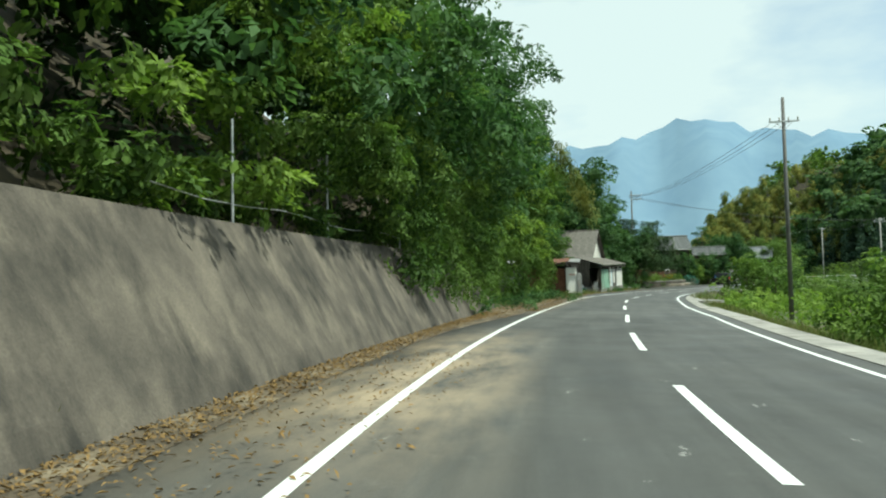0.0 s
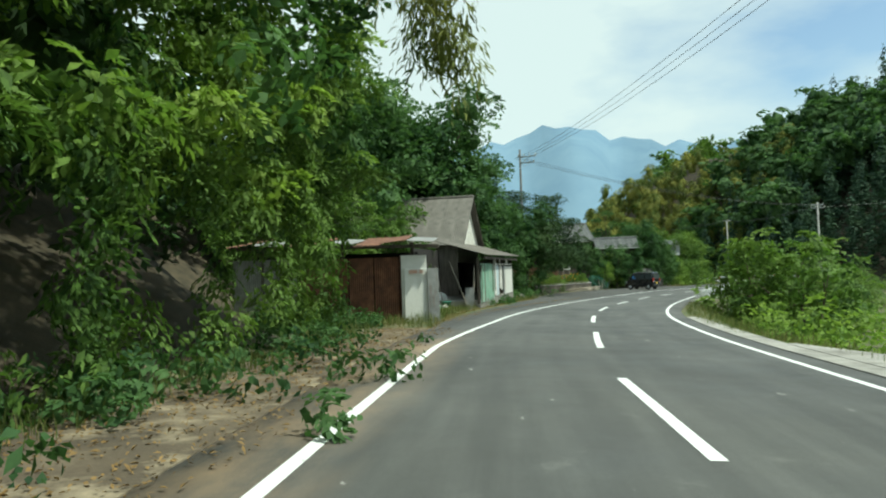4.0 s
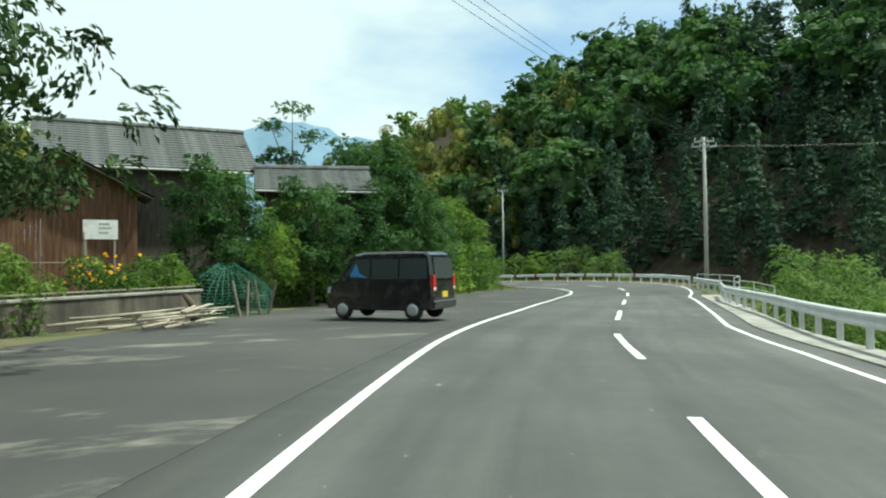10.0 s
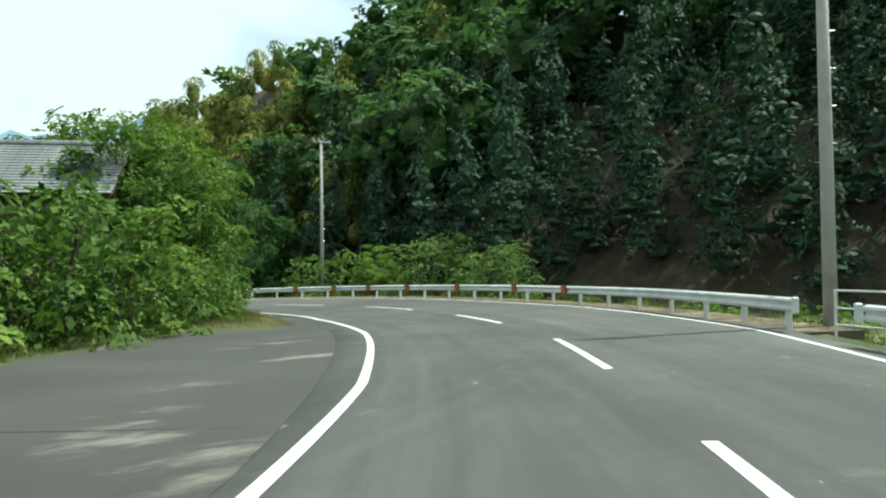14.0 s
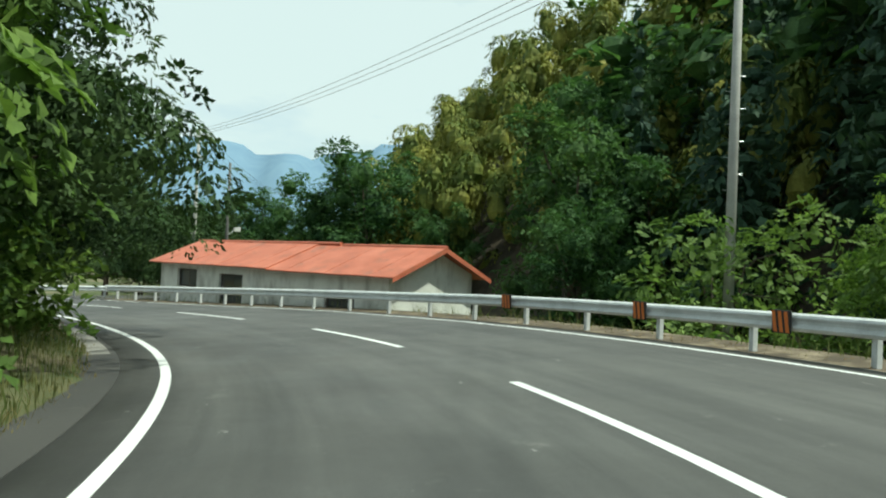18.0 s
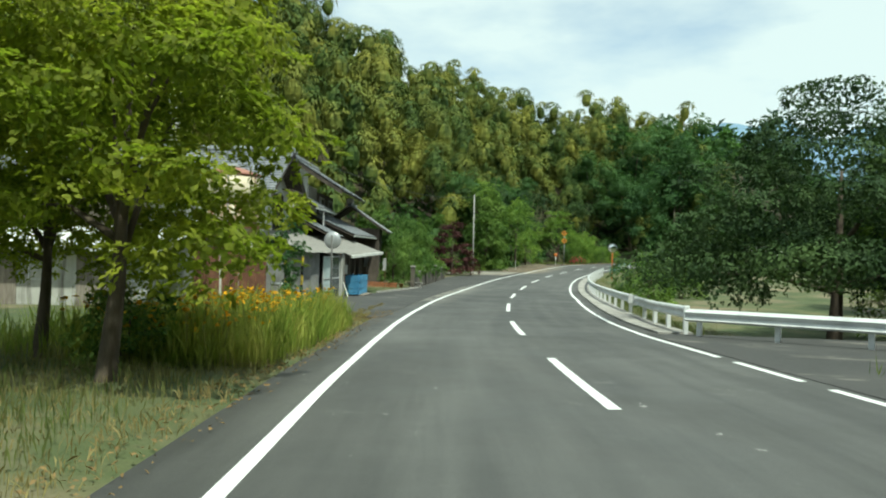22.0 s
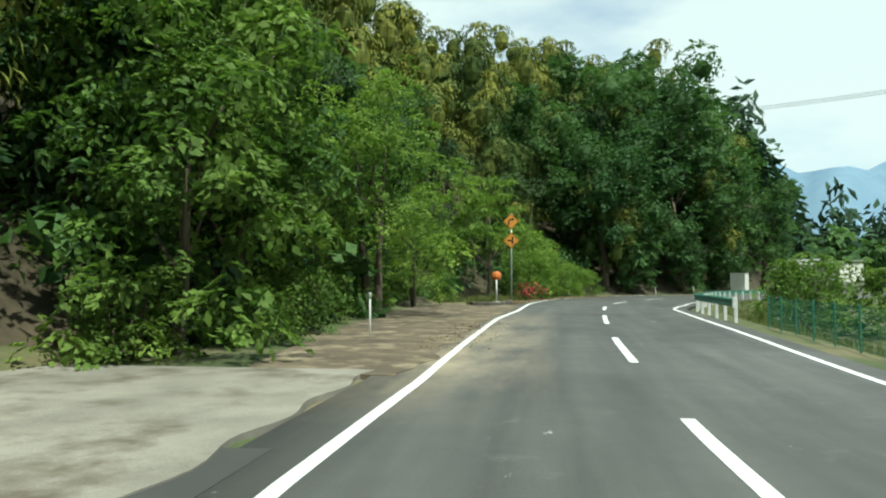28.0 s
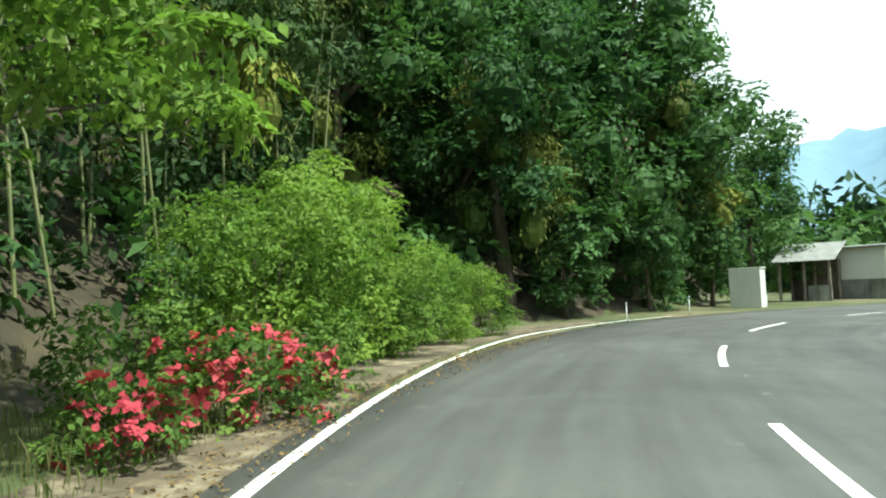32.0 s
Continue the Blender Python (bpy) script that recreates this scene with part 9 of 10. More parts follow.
def garden():
    rng = random.Random(8)
    t, L = along_wall("garden_wall", (30.6, 112.9), (39.3, 119.6), gz(35, 116.2), "low stained concrete retaining wall of the garden bed", 0.22, 0.78, WALL_CONCRETE)
    part("coping", Shape().box(-0.05, L + 0.05, -0.05, 0.3, 0.782, 0.86, 0.015), CONCRETE, t)
    for i in range(4):
        part("rail", Shape().tube([(i * L / 4, 0.15, 0.95), ((i + 0.96) * L / 4, 0.15, 0.95)], 0.025, 6), GREY_WOOD, t)
    b = thing("branch_pile", pose(37.9, 116.3, gz(37.9, 116.3), 0, 0, 20), "pile of bare cut branches lying on the forecourt", "branches")
    for i in range(20):
        x, y, a = rng.uniform(-0.7, 0.9), rng.uniform(-0.5, 0.5), rng.uniform(-0.6, 0.6)
        L = rng.uniform(0.7, 1.5) if i % 5 else 2.4
        z = 0.04 + 0.022 * i
        part("branch", Shape().tube([(x - L * math.cos(a), y - L * math.sin(a), z), (x, y, z + rng.uniform(0.0, 0.12)), (x + L * 0.7 * math.cos(a + 0.3), y + L * 0.7 * math.sin(a + 0.3), z + rng.uniform(-0.02, 0.16))], [0.045, 0.034, 0.014], 6), DRY_BRANCH, b, smooth=True)
    single("log", Shape().tube([(0, 0, 0.0), (0.1, 0.0, 0.45), (0.0, 0.1, 0.85)], [0.15, 0.12, 0.07], 8), BARK, pose(38.9, 118.5, gz(38.9, 118.5), 0, -20, 0), "short stump leaning on the garden wall", "log", smooth=True)
    for k, (x, y) in enumerate(((40.6, 120.0), (40.9, 120.3), (41.9, 121.2), (41.5, 120.8))):
        single("stake", Shape().tube([(0, 0, -0.1), (0.05, 0, 1.2)], [0.05, 0.04], 7), GREY_WOOD, pose(x, y, gz(x, y), 0, (-14, 10, -20, 6)[k], 60 * k), "rough timber stake leaning on a netted bush", "stake", "stakes")
    net = thing("netted_bush", pose(40.6, 121.6, gz(40.6, 121.6)), "rounded bush wrapped in blue-green netting", "bush")
    rngn = np.random.default_rng(77)
    lob = [(0, 0, 0.85, 1.15, 1.0, 0.75), (0.7, 0.3, 0.7, 0.7, 0.7, 0.6), (-0.7, -0.2, 0.75, 0.7, 0.7, 0.65)]
    part("leaves", quads_mesh("leaves", crown_quads(rngn, lob, 4200, 0.11, 0.06), LEAF_DARK), LEAF_DARK, net)
    n, vs = 40, []
    for j in range(17):
        for i in range(n):
            a, f = 6.2832 * i / n, j / 16
            r = 1.0 * math.sin(1.5708 * min(1, 0.12 + (1 - f) * 1.15)) * (1.25 + 0.1 * math.sin(5 * a + 3 * f))
            vs.append((r * 1.2 * math.cos(a), r * 0.95 * math.sin(a), 0.1 + 1.62 * f + 0.05 * math.sin(4 * a)))
    sh = Shape()
    for j in range(16):
        for i in range(n):
            p, q = vs[j * n + i], vs[j * n + (i + 1) % n]
            sh.tube([p, q], 0.008, 3)
            sh.tube([p, vs[(j + 1) * n + i]], 0.008, 3)
    part("netting", sh, NET_GREEN, net, "blue-green netting")
    s = thing("sign_board", pose(36.55, 120.1, gz(36.6, 120.1), 0, 0, 8), "white sign board with faded writing on two posts", "sign")
    part("board", Shape().box(-0.48, 0.48, -0.02, 0.0, 2.45, 3.02, 0.004), SIGN_WHITE, s)
    for i, (z, w) in enumerate(((2.9, 0.30), (2.78, 0.36), (2.64, 0.26))):
        part("writing_bar", Shape().box(-0.05, -0.05 + w, -0.026, -0.021, z - 0.025, z + 0.025), BAR_GREY, s)
    for x in (-0.4, 0.4):
        part("post", Shape().box(x - 0.03, x + 0.03, 0.001, 0.06, -0.2, 2.95), GREY_WOOD, s)
    for x, y, h in ((33.6, 117.4, 2.0), (34.9, 118.4, 2.2), (36.0, 119.2, 1.9)):
        single("garden_pole", Shape().tube([(0, 0, -0.1), (0, 0, h)], 0.02, 6), GREY_WOOD, pose(x, y, gz(x, y) + 0.7, 2, 1, 0), "thin bamboo pole in the garden bed", "pole", "garden poles")
    single("garden_rail", Shape().tube([(33.0, 117.0, 1.75), (36.6, 119.7, 1.72)], 0.016, 6), GREY_WOOD, pose(0, 0, gz(35, 118)), "thin rail tied across the garden poles", "rail")
    rn = np.random.default_rng(78)
    pos = np.stack([rn.normal(36.1, 0.55, 36), rn.normal(118.7, 0.45, 36), gz(36, 118.6) + rn.uniform(1.2, 2.0, 36)], 1)
    nor = unit(np.stack([rn.normal(0, 0.5, 36), -np.ones(36), np.ones(36)], 1))
    tagged(new("garden_flowers", quads_mesh("garden_flowers", np.concatenate([leaf_quads(rn, pos + rn.normal(0, 0.015, pos.shape), nor, np.full(36, 0.12), np.full(36, 0.08)) for _ in range(3)]), FLOWER)), "orange and yellow flowers in the garden bed", "flowers", kind="stuff")
    thicket("garden_bed", [(x, y, gz(x, y) + 1.15 + 0.25 * math.sin(x * 3), 0.75, 0.75, 0.6) for x, y in ((31.6, 114.6), (32.8, 115.6), (33.9, 116.6), (35.0, 117.4), (36.1, 118.2), (37.2, 119.2), (38.3, 120.2), (34.2, 118.2), (36.8, 120.6), (38.9, 121.2))], 6500, 0.11, LEAF, "leafy garden plants behind the low wall", 79, category="plants")


garden()


def block_wall():
    """Concrete blocks on a base of rough stones, with pierced vent blocks."""
    rng = random.Random(12)
    z = -2.36
    t, L = along_wall("block_wall", (49.2, 129.85), (56.3, 136.1), z, "concrete block garden wall on a rough stone base", 0.2, 2.5, BLOCK)
    part("stone_backing", Shape().box(0, L, -0.08, 0.0, -0.3, 1.12), WALL_CONCRETE, t)
    part("end_return", Shape().box(L - 0.2, L, 0.2, 4.5, -0.3, 2.5), BLOCK, t)
    x, row = 0.0, 0
    while row < 4:
        x = -0.15 * (row % 2)
        while x < L:
            w = rng.uniform(0.30, 0.52)
            h = 0.3
            if x + w * 0.5 > 0:
                part("stone", stone_mesh(rng.randrange(6)), STONE, t, m=Matrix.Translation((min(L - 0.15, x + w / 2), -0.10, 0.12 + row * 0.27 + rng.uniform(-0.03, 0.03))) @ Matrix.Rotation(rng.uniform(-0.25, 0.25), 4, "Y") @ Matrix.Diagonal((w * 1.08, 0.26, h * rng.uniform(0.95, 1.15), 1)))
            x += w
        row += 1
    block = Shape().box(0.006, 0.392, 0, 0.03, 0.006, 0.190, 0.006).mesh("block", BLOCK)
    vent = Shape()
    vent.box(0.006, 0.392, 0, 0.03, 0.006, 0.035).box(0.006, 0.392, 0, 0.03, 0.161, 0.19).box(0.006, 0.035, 0, 0.03, 0.035, 0.161).box(0.363, 0.392, 0, 0.03, 0.035, 0.161).box(0.18, 0.218, 0, 0.03, 0.035, 0.161).box(0.035, 0.18, 0, 0.03, 0.085, 0.112).box(0.218, 0.363, 0, 0.03, 0.085, 0.112)
    vent = vent.mesh("vent_block", BLOCK)
    for r in range(7):
        n = int(L / 0.398)
        for i in range(n):
            v = r == 5 and i % 4 == 2
            part("vent_block" if v else "block", vent if v else block, BLOCK, t, m=Matrix.Translation((i * 0.398 + (0.0 if r % 2 == 0 else 0.0), -0.034, 1.125 + r * 0.196)))
    for i in range(int(L / 1.2)):
        part("coping", Shape().box(i * 1.2 + 0.005, i * 1.2 + 1.195, -0.06, 0.24, 2.502, 2.57, 0.01), BLOCK, t)
    part("drain_pipe", Shape().tube([(4.15, -0.28, -0.3), (4.15, -0.28, 0.72), (4.1, -0.2, 0.86), (4.0, 0.05, 0.9)], 0.055, 10), STEEL_DULL, t, "grey drain pipe", True)
    for h, a, b in ((1.95, 3.6, 4.6), (3.75, 3.1, 4.7), (3.25, 3.5, 4.9)):
        single("white_pipe", Shape().tube([(49.2 + a * 0.75, 129.85 + a * 0.66, z + h), (49.2 + b * 0.75, 129.85 + b * 0.66, z + h - 0.06)], 0.03, 7), FRAME_ALU, Matrix.Translation((0.25, -0.25, 0)) if h < 2 else Matrix.Translation((-0.3, 0.4, 0)), "thin white pipe along the block wall", "pipe", "white pipes")
    stone_row([(214.4, -2.9), (217.5, -2.85), (221.2, -3.0)], 30, 0.17, 0.3, "stone_edging", "low mossy stone edging of the farm bank", 19)
    stone_row([(149.5, -10.6), (152.5, -9.9), (156.0, -9.3)], 16, 0.26, 0.3, "rubble", "loose rubble in dry grass beside the forecourt", 15)


block_wall()

# ---- the farm ----
def crate(m, group="stacked crates"):
    c = thing("crate", m, "blue plastic farm crate stacked under the carport", "crate", group)
    for q in ((-0.52, 0.52, -0.36, -0.335), (-0.52, 0.52, 0.335, 0.36), (-0.52, -0.495, -0.335, 0.335), (0.495, 0.52, -0.335, 0.335)):
        part("side", Shape().box(*q, 0.0, 0.3), CYAN, c)
    part("floor", Shape().box(-0.49, 0.49, -0.33, 0.33, 0.02, 0.04), CYAN, c)
    for z in (0.03, 0.14, 0.255):
        for y in (-0.375, 0.36):
            part("rib", Shape().box(-0.54, 0.54, y, y + 0.015, z, z + 0.03, 0.004), CYAN, c)
        for x in (-0.54, 0.52):
            part("rib", Shape().box(x, x + 0.02, -0.36, 0.36, z, z + 0.03, 0.004), CYAN, c)
    for i in range(5):
        part("rib", Shape().box(-0.45 + i * 0.22, -0.43 + i * 0.22, -0.374, -0.36, 0.03, 0.27), CYAN, c)
    return c


CLOTH = surface("grey_cloth", [(0.30, 0.30, 0.29), (0.45, 0.45, 0.43)], 4, 60, 0.9, bump=0.3)
MIRROR = nodes_of("convex_mirror_glass")[0]
MIRROR.node_tree.nodes["Principled BSDF"].inputs["Metallic"].default_value = 1.0
MIRROR.node_tree.nodes["Principled BSDF"].inputs["Roughness"].default_value = 0.06
MIRROR.node_tree.nodes["Principled BSDF"].inputs["Base Color"].default_value = (0.75, 0.77, 0.77, 1)


def convex_mirror(m, h, r, label, pole_mat, back_mat, hood=True):
    """A round traffic mirror on a pole; it faces local -y."""
    t = thing("traffic_mirror", m, label, "mirror")
    part("pole", Shape().tube([(0, 0.09, -0.3), (0, 0.09, h + r * 0.6)], 0.04, 10), pole_mat, t, smooth=True)
    part("mirror_back", Shape().lathe([(r, 0.0), (r * 1.05, 0.02), (r * 0.95, 0.06), (r * 0.4, 0.085)], 28, m=pose(0, 0, h, -90, 0, 0)), back_mat, t, smooth=True)
    part("mirror_glass", Shape().lathe([(r * f, 0.075 * (1 - f * f)) for f in (0.98, 0.85, 0.7, 0.5, 0.3, 0.1, 0.01)], 28, m=pose(0, 0, h, 90, 0, 0)), MIRROR, t, "convex mirror", True)
    if hood:
        part("hood", Shape().add([(r * 1.06 * math.cos(a), y, h + r * 1.06 * math.sin(a) + dz) for dz in (0, 0.012) for y in (-0.16, 0.03) for a in np.linspace(0.5, 2.64, 11)], [(k + i, k + i + 1, k + i + 12, k + i + 11) for k in (0, 22) for i in range(10)]), back_mat, t)
    return t


def farm():
    rng = random.Random(21)
    d = heading(253.5)
    first = crate(pose(43.18, 216.9, gz(42.8, 217.5) + 0.08, 0, 0, d + 90))
    for k in range(1, 3):
        copy_thing(first, pose(43.18 + 0.01 * k, 216.9, gz(42.8, 217.5) + 0.08 + 0.315 * k, 0, 0, d + 90 + 2 * k))
    for k in range(3):
        copy_thing(first, pose(42.53, 217.8, gz(42.8, 217.5) + 0.08 + 0.315 * k, 0, 0, d + 88 - k))
    single("pallet", Shape().box(-0.6, 0.6, -0.95, 0.95, 0, 0.03, 0.004).box(-0.6, 0.6, -0.9, -0.8, -0.08, 0).box(-0.6, 0.6, 0.8, 0.9, -0.08, 0), GREY_WOOD, pose(42.88, 217.35, gz(42.9, 217.4) + 0.045, 0, 0, d), "low timber pallet under the crates", "pallet")
    p = thing("machine_guard", pose(41.3, 218.0, gz(41.4, 218.0), 0, 0, d + 90), "white sheet-metal machine cover with cut-outs under the carport", "machine")
    part("panel", Shape().slab([(-0.55, 1.0), (0.5, 1.0), (0.52, 1.45), (0.3, 1.5), (0.1, 1.42), (-0.12, 1.62), (-0.2, 2.0), (-0.5, 2.02)], 0.04, m=pose(0, 0, 0, 90, 0, 0)), WHITE_PANEL, p)
    part("body", Shape().box(-0.5, 0.45, 0.05, 0.7, 0.0, 1.2, 0.04), DARK_IN, p)
    # Flat dark patch painted in place of an opening.
    part("opening_patch", Shape().box(-0.42, -0.2, -0.06, -0.042, 1.5, 1.85, 0.01), DARK_IN, p)
    for x, y, z in ((41.35, 219.5, 1.75), (41.2, 219.75, 1.8), (43.35, 218.9, 1.6)):
        vs = [(0.16 * (i / 4 - 0.5) + 0.02 * math.sin(j), 0.04 * math.sin(i * 2.2 + j), -0.16 * j) for j in range(5) for i in range(5)]
        vs += [(a, b + 0.012, c) for a, b, c in vs]
        fs = [(j * 5 + i, j * 5 + i + 1, j * 5 + i + 6, j * 5 + i + 5) for j in range(4) for i in range(4)]
        fs += [tuple(q + 25 for q in f[::-1]) for f in fs]
        single("hanging_cloth", Shape().add(vs, fs), CLOTH, pose(x, y, gz(x, y) + z + 0.3, 0, 0, d), "grey work cloth hanging under the carport", "cloth", "hanging cloths", smooth=True)
    convex_mirror(pose(45.97, 212.8, gz(45.97, 212.8), 0, 0, d + 178), 2.64, 0.36, "round traffic mirror on a dark pole by the lean-to", POLE_DARK, STEEL_DULL, False)
    # posts by the silo
    for k, (x, y, h) in enumerate(((50.4, 207.3, 1.9), (50.0, 207.0, 1.7))):
        t = thing("striped_pole", pose(x, y, gz(x, y), 0, 2 - 4 * k, 0), "black and yellow striped pole beside the silo", "pole", "striped poles")
        for i in range(6):
            part("stripe", Shape().lathe([(0.045, i * h / 6), (0.045, (i + 1) * h / 6 - 0.001)], 10), (BLACK, PLATE)[i % 2], t)
    t = thing("meter_post", pose(47.3, 208.9, gz(47.3, 208.9), 0, 0, d - 20), "grey post with a horizontal steel clamp by the farm path", "post")
    part("post", Shape().box(-0.07, 0.07, -0.07, 0.07, -0.2, 0.75, 0.01), POLE_CONCRETE, t)
    part("clamp", Shape().tube([(-0.38, 0, 0.82), (0.3, 0, 0.84)], 0.06, 10), STEEL_DULL, t, smooth=True)
    part("clamp_end", Shape().lathe([(0.1, -0.03), (0.12, 0), (0.1, 0.03)], 14, m=pose(0.3, 0, 0.84, 0, 90, 0)), POLE_DARK, t)
    # lawn kerb, picket fence, garden boundary
    k = thing("lawn_edging", pose(41.9, 220.7, gz(41.9, 220.7)), "low concrete kerb round the lawn", "kerb", kind="structure")
    for i in range(9):
        a, b = at(255.6 + i * 0.78, -5.5 + i * 0.1, 0), at(256.33 + i * 0.78, -5.4 + i * 0.1, 0)
        v = b - a
        part("kerb_block", Shape().box(0, v.length, -0.06, 0.06, -0.1, 0.1, 0.012), CONCRETE, k, m=pose(a.x - 41.9, a.y - 220.7, a.z - gz(41.9, 220.7), 0, 0, math.degrees(math.atan2(v.y, v.x))))
    f = thing("picket_fence", pose(35.7, 224.9, gz(36.5, 225.3), 0, 0, 14), "low orange picket fence on the lawn", "fence")
    for i in range(26):
        part("picket", Shape().add([(i * 0.1, 0, -0.05), (i * 0.1 + 0.06, 0, -0.05), (i * 0.1 + 0.06, 0, 0.3), (i * 0.1 + 0.03, 0, 0.36), (i * 0.1, 0, 0.3)] + [(i * 0.1, 0.015, -0.05), (i * 0.1 + 0.06, 0.015, -0.05), (i * 0.1 + 0.06, 0.015, 0.3), (i * 0.1 + 0.03, 0.015, 0.36), (i * 0.1, 0.015, 0.3)], [(0, 1, 2, 3, 4), (9, 8, 7, 6, 5), (0, 5, 6, 1), (1, 6, 7, 2), (2, 7, 8, 3), (3, 8, 9, 4), (4, 9, 5, 0)]), PICKET, f)
    for z in (0.1, 0.24):
        part("rail", Shape().box(-0.03, 2.62, 0.016, 0.03, z, z + 0.03), PICKET, f)
    for i, (x, y) in enumerate(((38.0, 226.2), (37.4, 226.3), (37.7, 225.6), (36.2, 226.3))):
        t = thing("flower_pot", pose(x, y, gz(x, y)), "terracotta pot with a small plant on the lawn", "flower pot", "pots on the lawn")
        part("pot", Shape().lathe([(0.09, 0), (0.14, 0.2), (0.155, 0.2), (0.155, 0.24), (0.12, 0.24), (0.1, 0.2)], 14), PICKET, t, smooth=True)
        part("plant", quads_mesh("plant", crown_quads(np.random.default_rng(90 + i), [(0, 0, 0.4, 0.2, 0.2, 0.2)], 160, 0.1, 0.05), LEAF), LEAF, t)
    t = thing("bench", pose(38.9, 226.6, gz(38.9, 226.6), 0, 0, 30), "small grey stone bench by the gate pillar", "bench")
    part("seat", Shape().box(-0.45, 0.45, -0.15, 0.15, 0.28, 0.36, 0.015), CONCRETE, t)
    for x in (-0.3, 0.3):
        part("leg", Shape().box(x - 0.06, x + 0.06, -0.12, 0.12, -0.05, 0.28, 0.01), CONCRETE, t)
    t = thing("lawn_post", pose(39.3, 223.2, gz(39.3, 223.2)), "thin rusty pole with a hanging lantern on the lawn", "pole")
    part("pole", Shape().tube([(0, 0, -0.1), (0.1, 0, 1.6), (0.16, 0, 2.3)], 0.018, 6), RUST, t)
    part("lantern", Shape().lathe([(0.02, 0), (0.09, 0.03), (0.09, 0.16), (0.03, 0.22)], 10, m=pose(0.0, -0.05, 1.45)), STEEL_DULL, t)
    w, L = along_wall("boundary_wall", (39.25, 226.0), (32.1, 238.0), gz(37.4, 229.5), "weathered concrete garden wall with panels and pillars", 0.14, 1.0, WALL_CONCRETE)
    for i in (0, 2, 4, 6):
        x = i * L / 6
        part("pillar", Shape().box(x - 0.12, x + 0.12, -0.06, 0.2, -0.3, 1.22 if i else 1.36, 0.02), WALL_CONCRETE, w)
        part("pillar_cap", Shape().box(x - 0.16, x + 0.16, -0.1, 0.24, 1.222 if i else 1.362, 1.30 if i else 1.44, 0.02), CONCRETE, w)
    for i in range(6):
        part("coping", Shape().box(i * L / 6 + 0.125, (i + 1) * L / 6 - 0.125, -0.03, 0.17, 1.002, 1.06, 0.01), CONCRETE, w)
    # stone kerb of the flower bank
    kb = thing("bank_kerb", pose(*at(236, -2.95)), "broken concrete kerb stones along the flower bank", "kerb", kind="structure")
    o = at(236, -2.95)
    for i in range(13):
        a, b = at(229.4 + i * 0.62, -2.95 - 0.02 * i, 0), at(229.95 + i * 0.62, -2.95 - 0.02 * i, 0)
        v = b - a
        part("kerb_stone", Shape().box(0, v.length, -0.07, 0.09, -0.12, 0.12 + 0.05 * rng.random(), 0.03), CONCRETE if i % 3 else STONE, kb, m=pose(a.x - o.x, a.y - o.y, a.z - o.z, rng.uniform(-3, 3), rng.uniform(-3, 3), math.degrees(math.atan2(v.y, v.x)) + rng.uniform(-4, 4)))
    # climbers
    g = gz(49.6, 207.0)
    lob = [(50.6 + 0.2 * math.sin(i * 2), 206.6 + 0.25 * math.cos(i * 3), g + 0.4 + i * 0.42, 0.32, 0.32, 0.35) for i in range(7)]
    thicket("climber", lob, 1300, 0.12, LEAF_DEEP, "dark ivy climbing on the silo skirt", 95, category="climber")


def wall_climbers():
    rng = np.random.default_rng(97)
    lob = []
    for i in range(46):
        f = rng.uniform(0.03, 1.0)
        x, y = 39.25 - 7.15 * f - 0.2, 226.0 + 12.0 * f - 0.1
        lob.append((x + rng.uniform(-0.5, 0.25), y + rng.uniform(-0.2, 0.2), gz(x, y) + rng.uniform(0.75, 1.35), *(3 * [rng.uniform(0.25, 0.5)])))
    thicket("climber", lob, 9000, 0.10, LEAF, "green shrubs and climbers spilling over the garden wall", 98, droop=0.5, category="climber")


wall_climbers()
PICKET = surface("orange_terracotta", [(0.34, 0.13, 0.06), (0.45, 0.19, 0.09)], 4, 40, 0.7, bump=0.1)
farm()

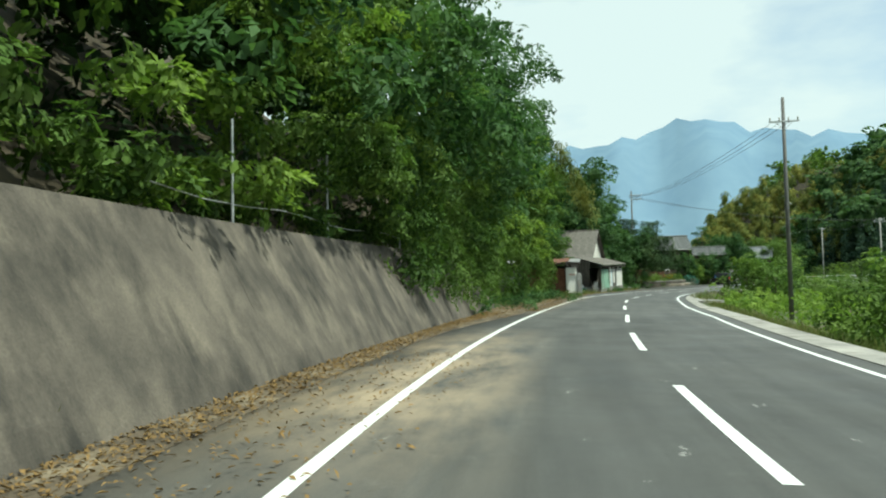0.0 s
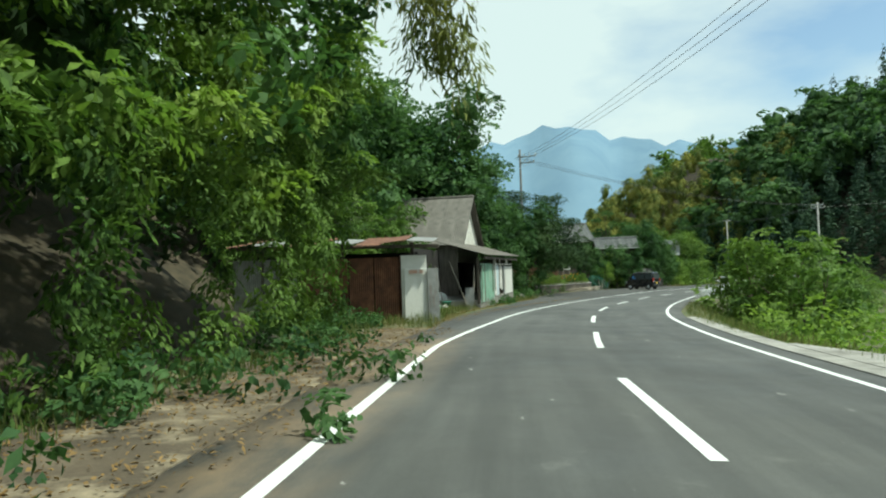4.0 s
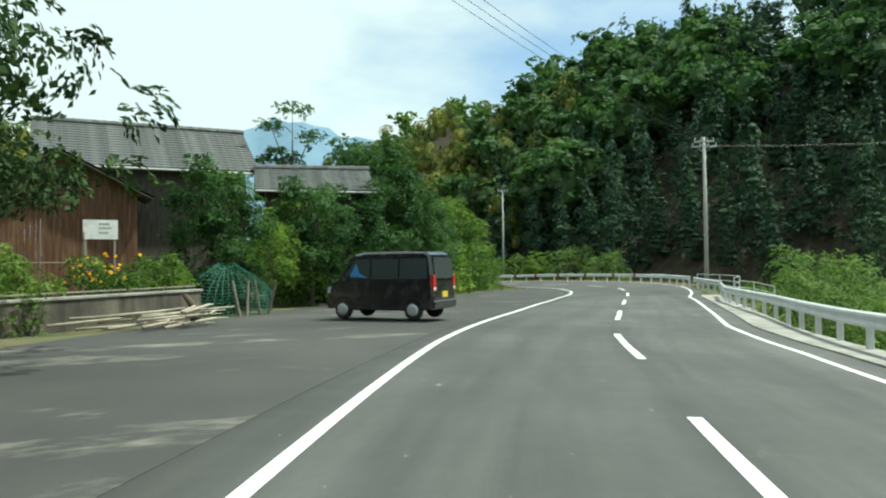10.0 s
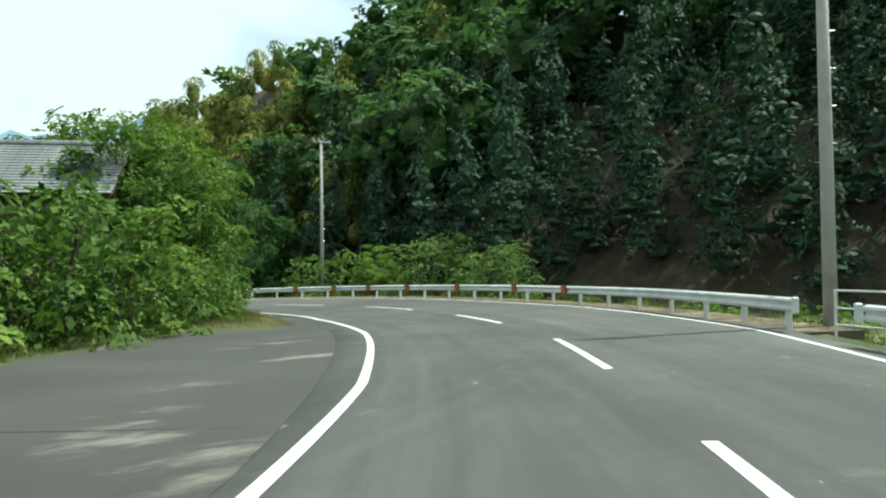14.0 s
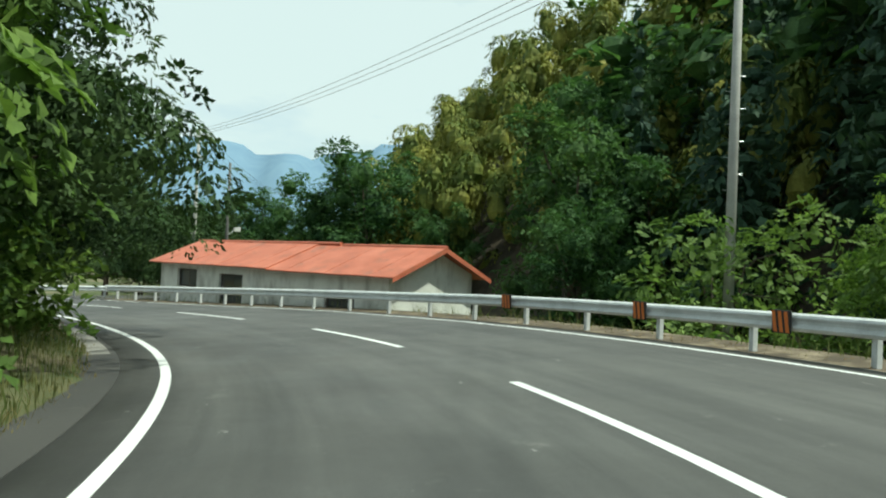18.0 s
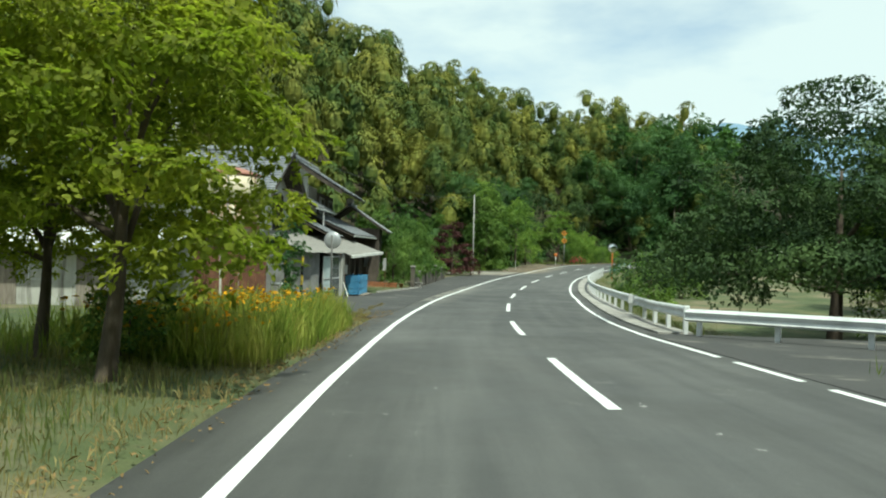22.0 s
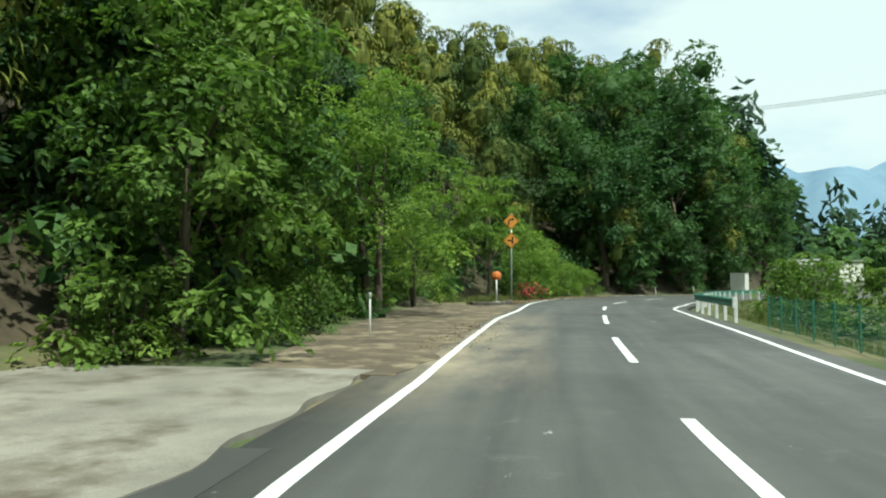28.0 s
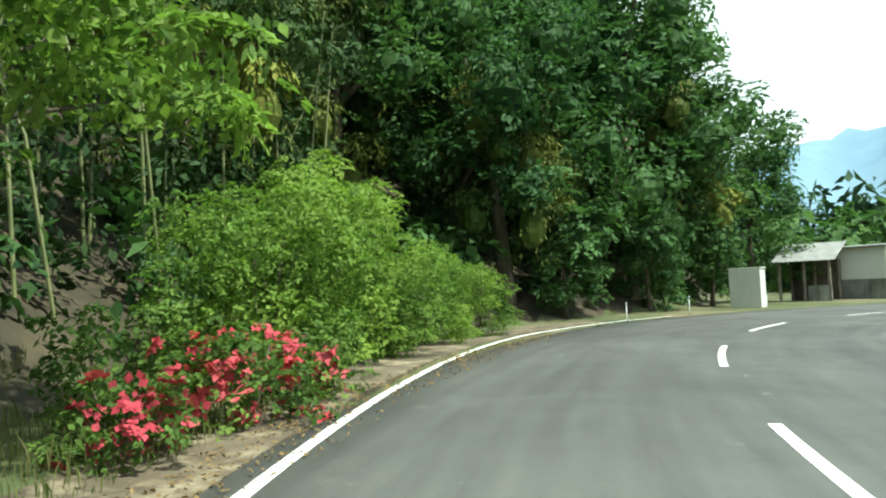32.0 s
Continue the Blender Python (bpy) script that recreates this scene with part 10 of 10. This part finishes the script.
# ---- road furniture at the end ----
def ends():
    rng = random.Random(31)
    # island with a round orange delineator
    isl = thing("traffic_island", pose(*at(320.6, -3.8)), "small kerbed island with grass at the fork of the track", "kerb", kind="structure")
    o = at(320.6, -3.8)
    ring = [(316.9, -4.0), (317.0, -3.4), (317.9, -3.1), (320.0, -3.0), (321.6, -3.0), (322.8, -3.3), (321.8, -4.3), (320.0, -4.7), (318.5, -4.6)]
    pts = [at(s, q) - o for s, q in ring]
    part("soil", Shape().slab([(p.x * 0.92, p.y * 0.92) for p in pts], 0.14), EARTH, isl)
    for i, a in enumerate(pts):
        b = pts[(i + 1) % len(pts)]
        v = b - a
        part("kerb_block", Shape().box(0, v.length, -0.08, 0.08, -0.1, 0.17, 0.03), WALL_CONCRETE, isl, m=pose(a.x, a.y, a.z, 0, 0, math.degrees(math.atan2(v.y, v.x))))
    p = Vector((19.15, 278.57, at(317.6, -3.6).z))
    t = thing("delineator", pose(p.x, p.y, p.z + 0.1, 0, 0, heading(318)), "white post with a round orange reflector on the island", "reflector post")
    part("base", Shape().lathe([(0.18, 0.0), (0.18, 0.08), (0.05, 0.1)], 16), CONCRETE, t)
    part("post", Shape().tube([(0, 0, 0.05), (0, 0, 1.14)], 0.036, 10), TANK_WHITE, t, smooth=True)
    part("disc", Shape().lathe([(0.02, -0.03), (0.20, -0.03), (0.215, 0.0), (0.20, 0.03), (0.02, 0.035)], 26, m=pose(0, 0, 1.34, 90, 0, 0)), ORANGE, t, "round orange reflector", True)
    part("rim", Shape().lathe([(0.19, -0.05), (0.235, -0.045), (0.235, -0.01), (0.19, -0.005)], 26, m=pose(0, 0, 1.34, 90, 0, 0)), RUST_PINK, t)
    part("lens", Shape().lathe([(0.005, 0.03), (0.06, 0.035), (0.05, 0.055), (0.005, 0.06)], 16, m=pose(0, 0, 1.34, 90, 0, 0)), SIGN_ORANGE, t)
    g = gz(17.93, 283.0)
    t = thing("warning_sign", pose(17.93, 283.0, g, 0, 0, heading(322)), "two stacked orange diamond warning signs on a grey pole", "road sign")
    part("pole", Shape().tube([(0, 0.05, -0.2), (0, 0.05, 4.95)], 0.04, 10), STEEL_DULL, t, smooth=True)
    for z in (3.45, 4.5):
        e = 0.45
        sg = part("sign_plate", Shape().slab([(0, -e), (e, 0), (0, e), (-e, 0)], 0.012, m=pose(0, 0, z, 90, 0, 0)), SIGN_ORANGE, t, "orange diamond plate")
        part("border", Shape().add([(q * math.cos(a), -0.016, z + q * math.sin(a)) for q in (e * 0.93, e * 0.87) for a in (0, 1.5708, 3.1416, 4.7124)], [(i, (i + 1) % 4, (i + 1) % 4 + 4, i + 4) for i in range(4)]), BLACK, sg)
        sy = Shape()
        if z > 4:                                 # arrow curving to one side
            bend = [(-0.13 + 0.2 * (1 - math.cos(a)), -0.02 + 0.14 * math.sin(a)) for a in (0, 0.4, 0.8, 1.2, 1.57)]
            bend = [(-0.13, -0.2)] + bend
            for (x0, z0), (x1, z1) in zip(bend, bend[1:]):
                n = Vector((z0 - z1, x1 - x0)).normalized() * 0.04
                sy.add([(x0 - n.x, -0.016, z + z0 - n.y), (x1 - n.x, -0.016, z + z1 - n.y), (x1 + n.x, -0.016, z + z1 + n.y), (x0 + n.x, -0.016, z + z0 + n.y)], [(0, 1, 2, 3)])
            sy.add([(0.06, -0.016, z + 0.03), (0.2, -0.016, z + 0.12), (0.06, -0.016, z + 0.21)], [(0, 1, 2)])
        else:                                     # side road
            sy.box(0.03, 0.12, -0.018, -0.0125, z - 0.2, z + 0.2).box(-0.2, 0.028, -0.018, -0.0125, z - 0.05, z + 0.04)
        part("symbol", sy, BLACK, sg)
        part("bracket", Shape().box(-0.12, 0.12, 0.0, 0.03, z - 0.02, z + 0.02), STEEL_DULL, t)
    for s, q, h in ((298.9, -4.0, 1.0), (352.0, -3.3, 0.85), (357.0, -3.6, 0.85), (362.5, -4.0, 0.85)):
        p = on_ground(s, q)
        t = thing("marker_post", pose(p.x, p.y, p.z), "slim white marker post on the verge", "post", "marker posts")
        part("post", Shape().tube([(0, 0, -0.2), (0, 0, h)], 0.021, 8), TANK_WHITE, t, smooth=True)
        part("cap", Shape().lathe([(0.03, h - 0.1), (0.034, h - 0.06), (0.034, h + 0.02), (0.014, h + 0.05)], 10), STEEL_DULL, t, smooth=True)
    convex_mirror(pose(37.69, 257.37, gz(37.69, 257.37), 0, 0, heading(290) + 12), -2.16 - gz(37.69, 257.37), 0.42, "round traffic mirror on an orange pole beyond the guardrail", ORANGE, STEEL_DULL)
    # green net fence
    t = thing("net_fence", pose(*on_ground(297, 6.5)), "low green net fence along the field", "fence")
    b0 = on_ground(297, 6.5)
    posts = [on_ground(297 + i * 1.6, 6.5 + 0.05 * i) - b0 for i in range(7)]
    for a in posts:
        part("post", Shape().tube([a + Vector((0, 0, -0.2)), a + Vector((0, 0, 1.0))], 0.022, 7), GREEN_BEAM, t)
    for a, b in zip(posts, posts[1:]):
        sh = Shape()
        for i in range(9):
            z = 0.05 + i * 0.11
            sh.tube([a + Vector((0, 0, z)), b + Vector((0, 0, z))], 0.006, 3)
        for i in range(1, 14):
            q = a.lerp(b, i / 14)
            sh.tube([q + Vector((0, 0, 0.04)), q + Vector((0, 0, 0.95))], 0.005, 3)
        part("net_panel", sh, NET_GREEN, t)
    # rubbish beside the red-roofed building
    for i, (s, q) in enumerate(((224.6, 7.9), (223.6, 8.2), (225.3, 8.5), (223.0, 8.9))):
        p = on_ground(s, q)
        single("rubbish_bag", Shape().lathe([(0.05, 0), (0.30, 0.04), (0.36, 0.2), (0.26, 0.38), (0.08, 0.46), (0.1, 0.52), (0.03, 0.54)], 14), (ORANGE_FADED, BLUE_SHEET, WHITE_PANEL, ORANGE_FADED)[i], pose(p.x, p.y, p.z, 6 * i, -5, 70 * i), "tied plastic bag beside the red-roofed building", "rubbish bag", "bags by the building", smooth=True)
    p = on_ground(225.5, 9.3)
    t = thing("old_tyre", pose(p.x, p.y, p.z + 0.3, 72, 0, 60), "old black tyre leaning on the wall", "tyre")
    part("tyre", Shape().lathe([(0.2, -0.08), (0.3, -0.09), (0.34, -0.05), (0.34, 0.05), (0.3, 0.09), (0.2, 0.08), (0.2, -0.08)], 22), BLACK, t, smooth=True)


SIGN_ORANGE = surface("sign_orange", [(0.62, 0.25, 0.03), (0.70, 0.32, 0.05)], 2, 40, 0.45, bump=0.05, stain=(0.30, 0.20, 0.10), stain_scale=4, stain_range=(0.6, 0.8))
ends()
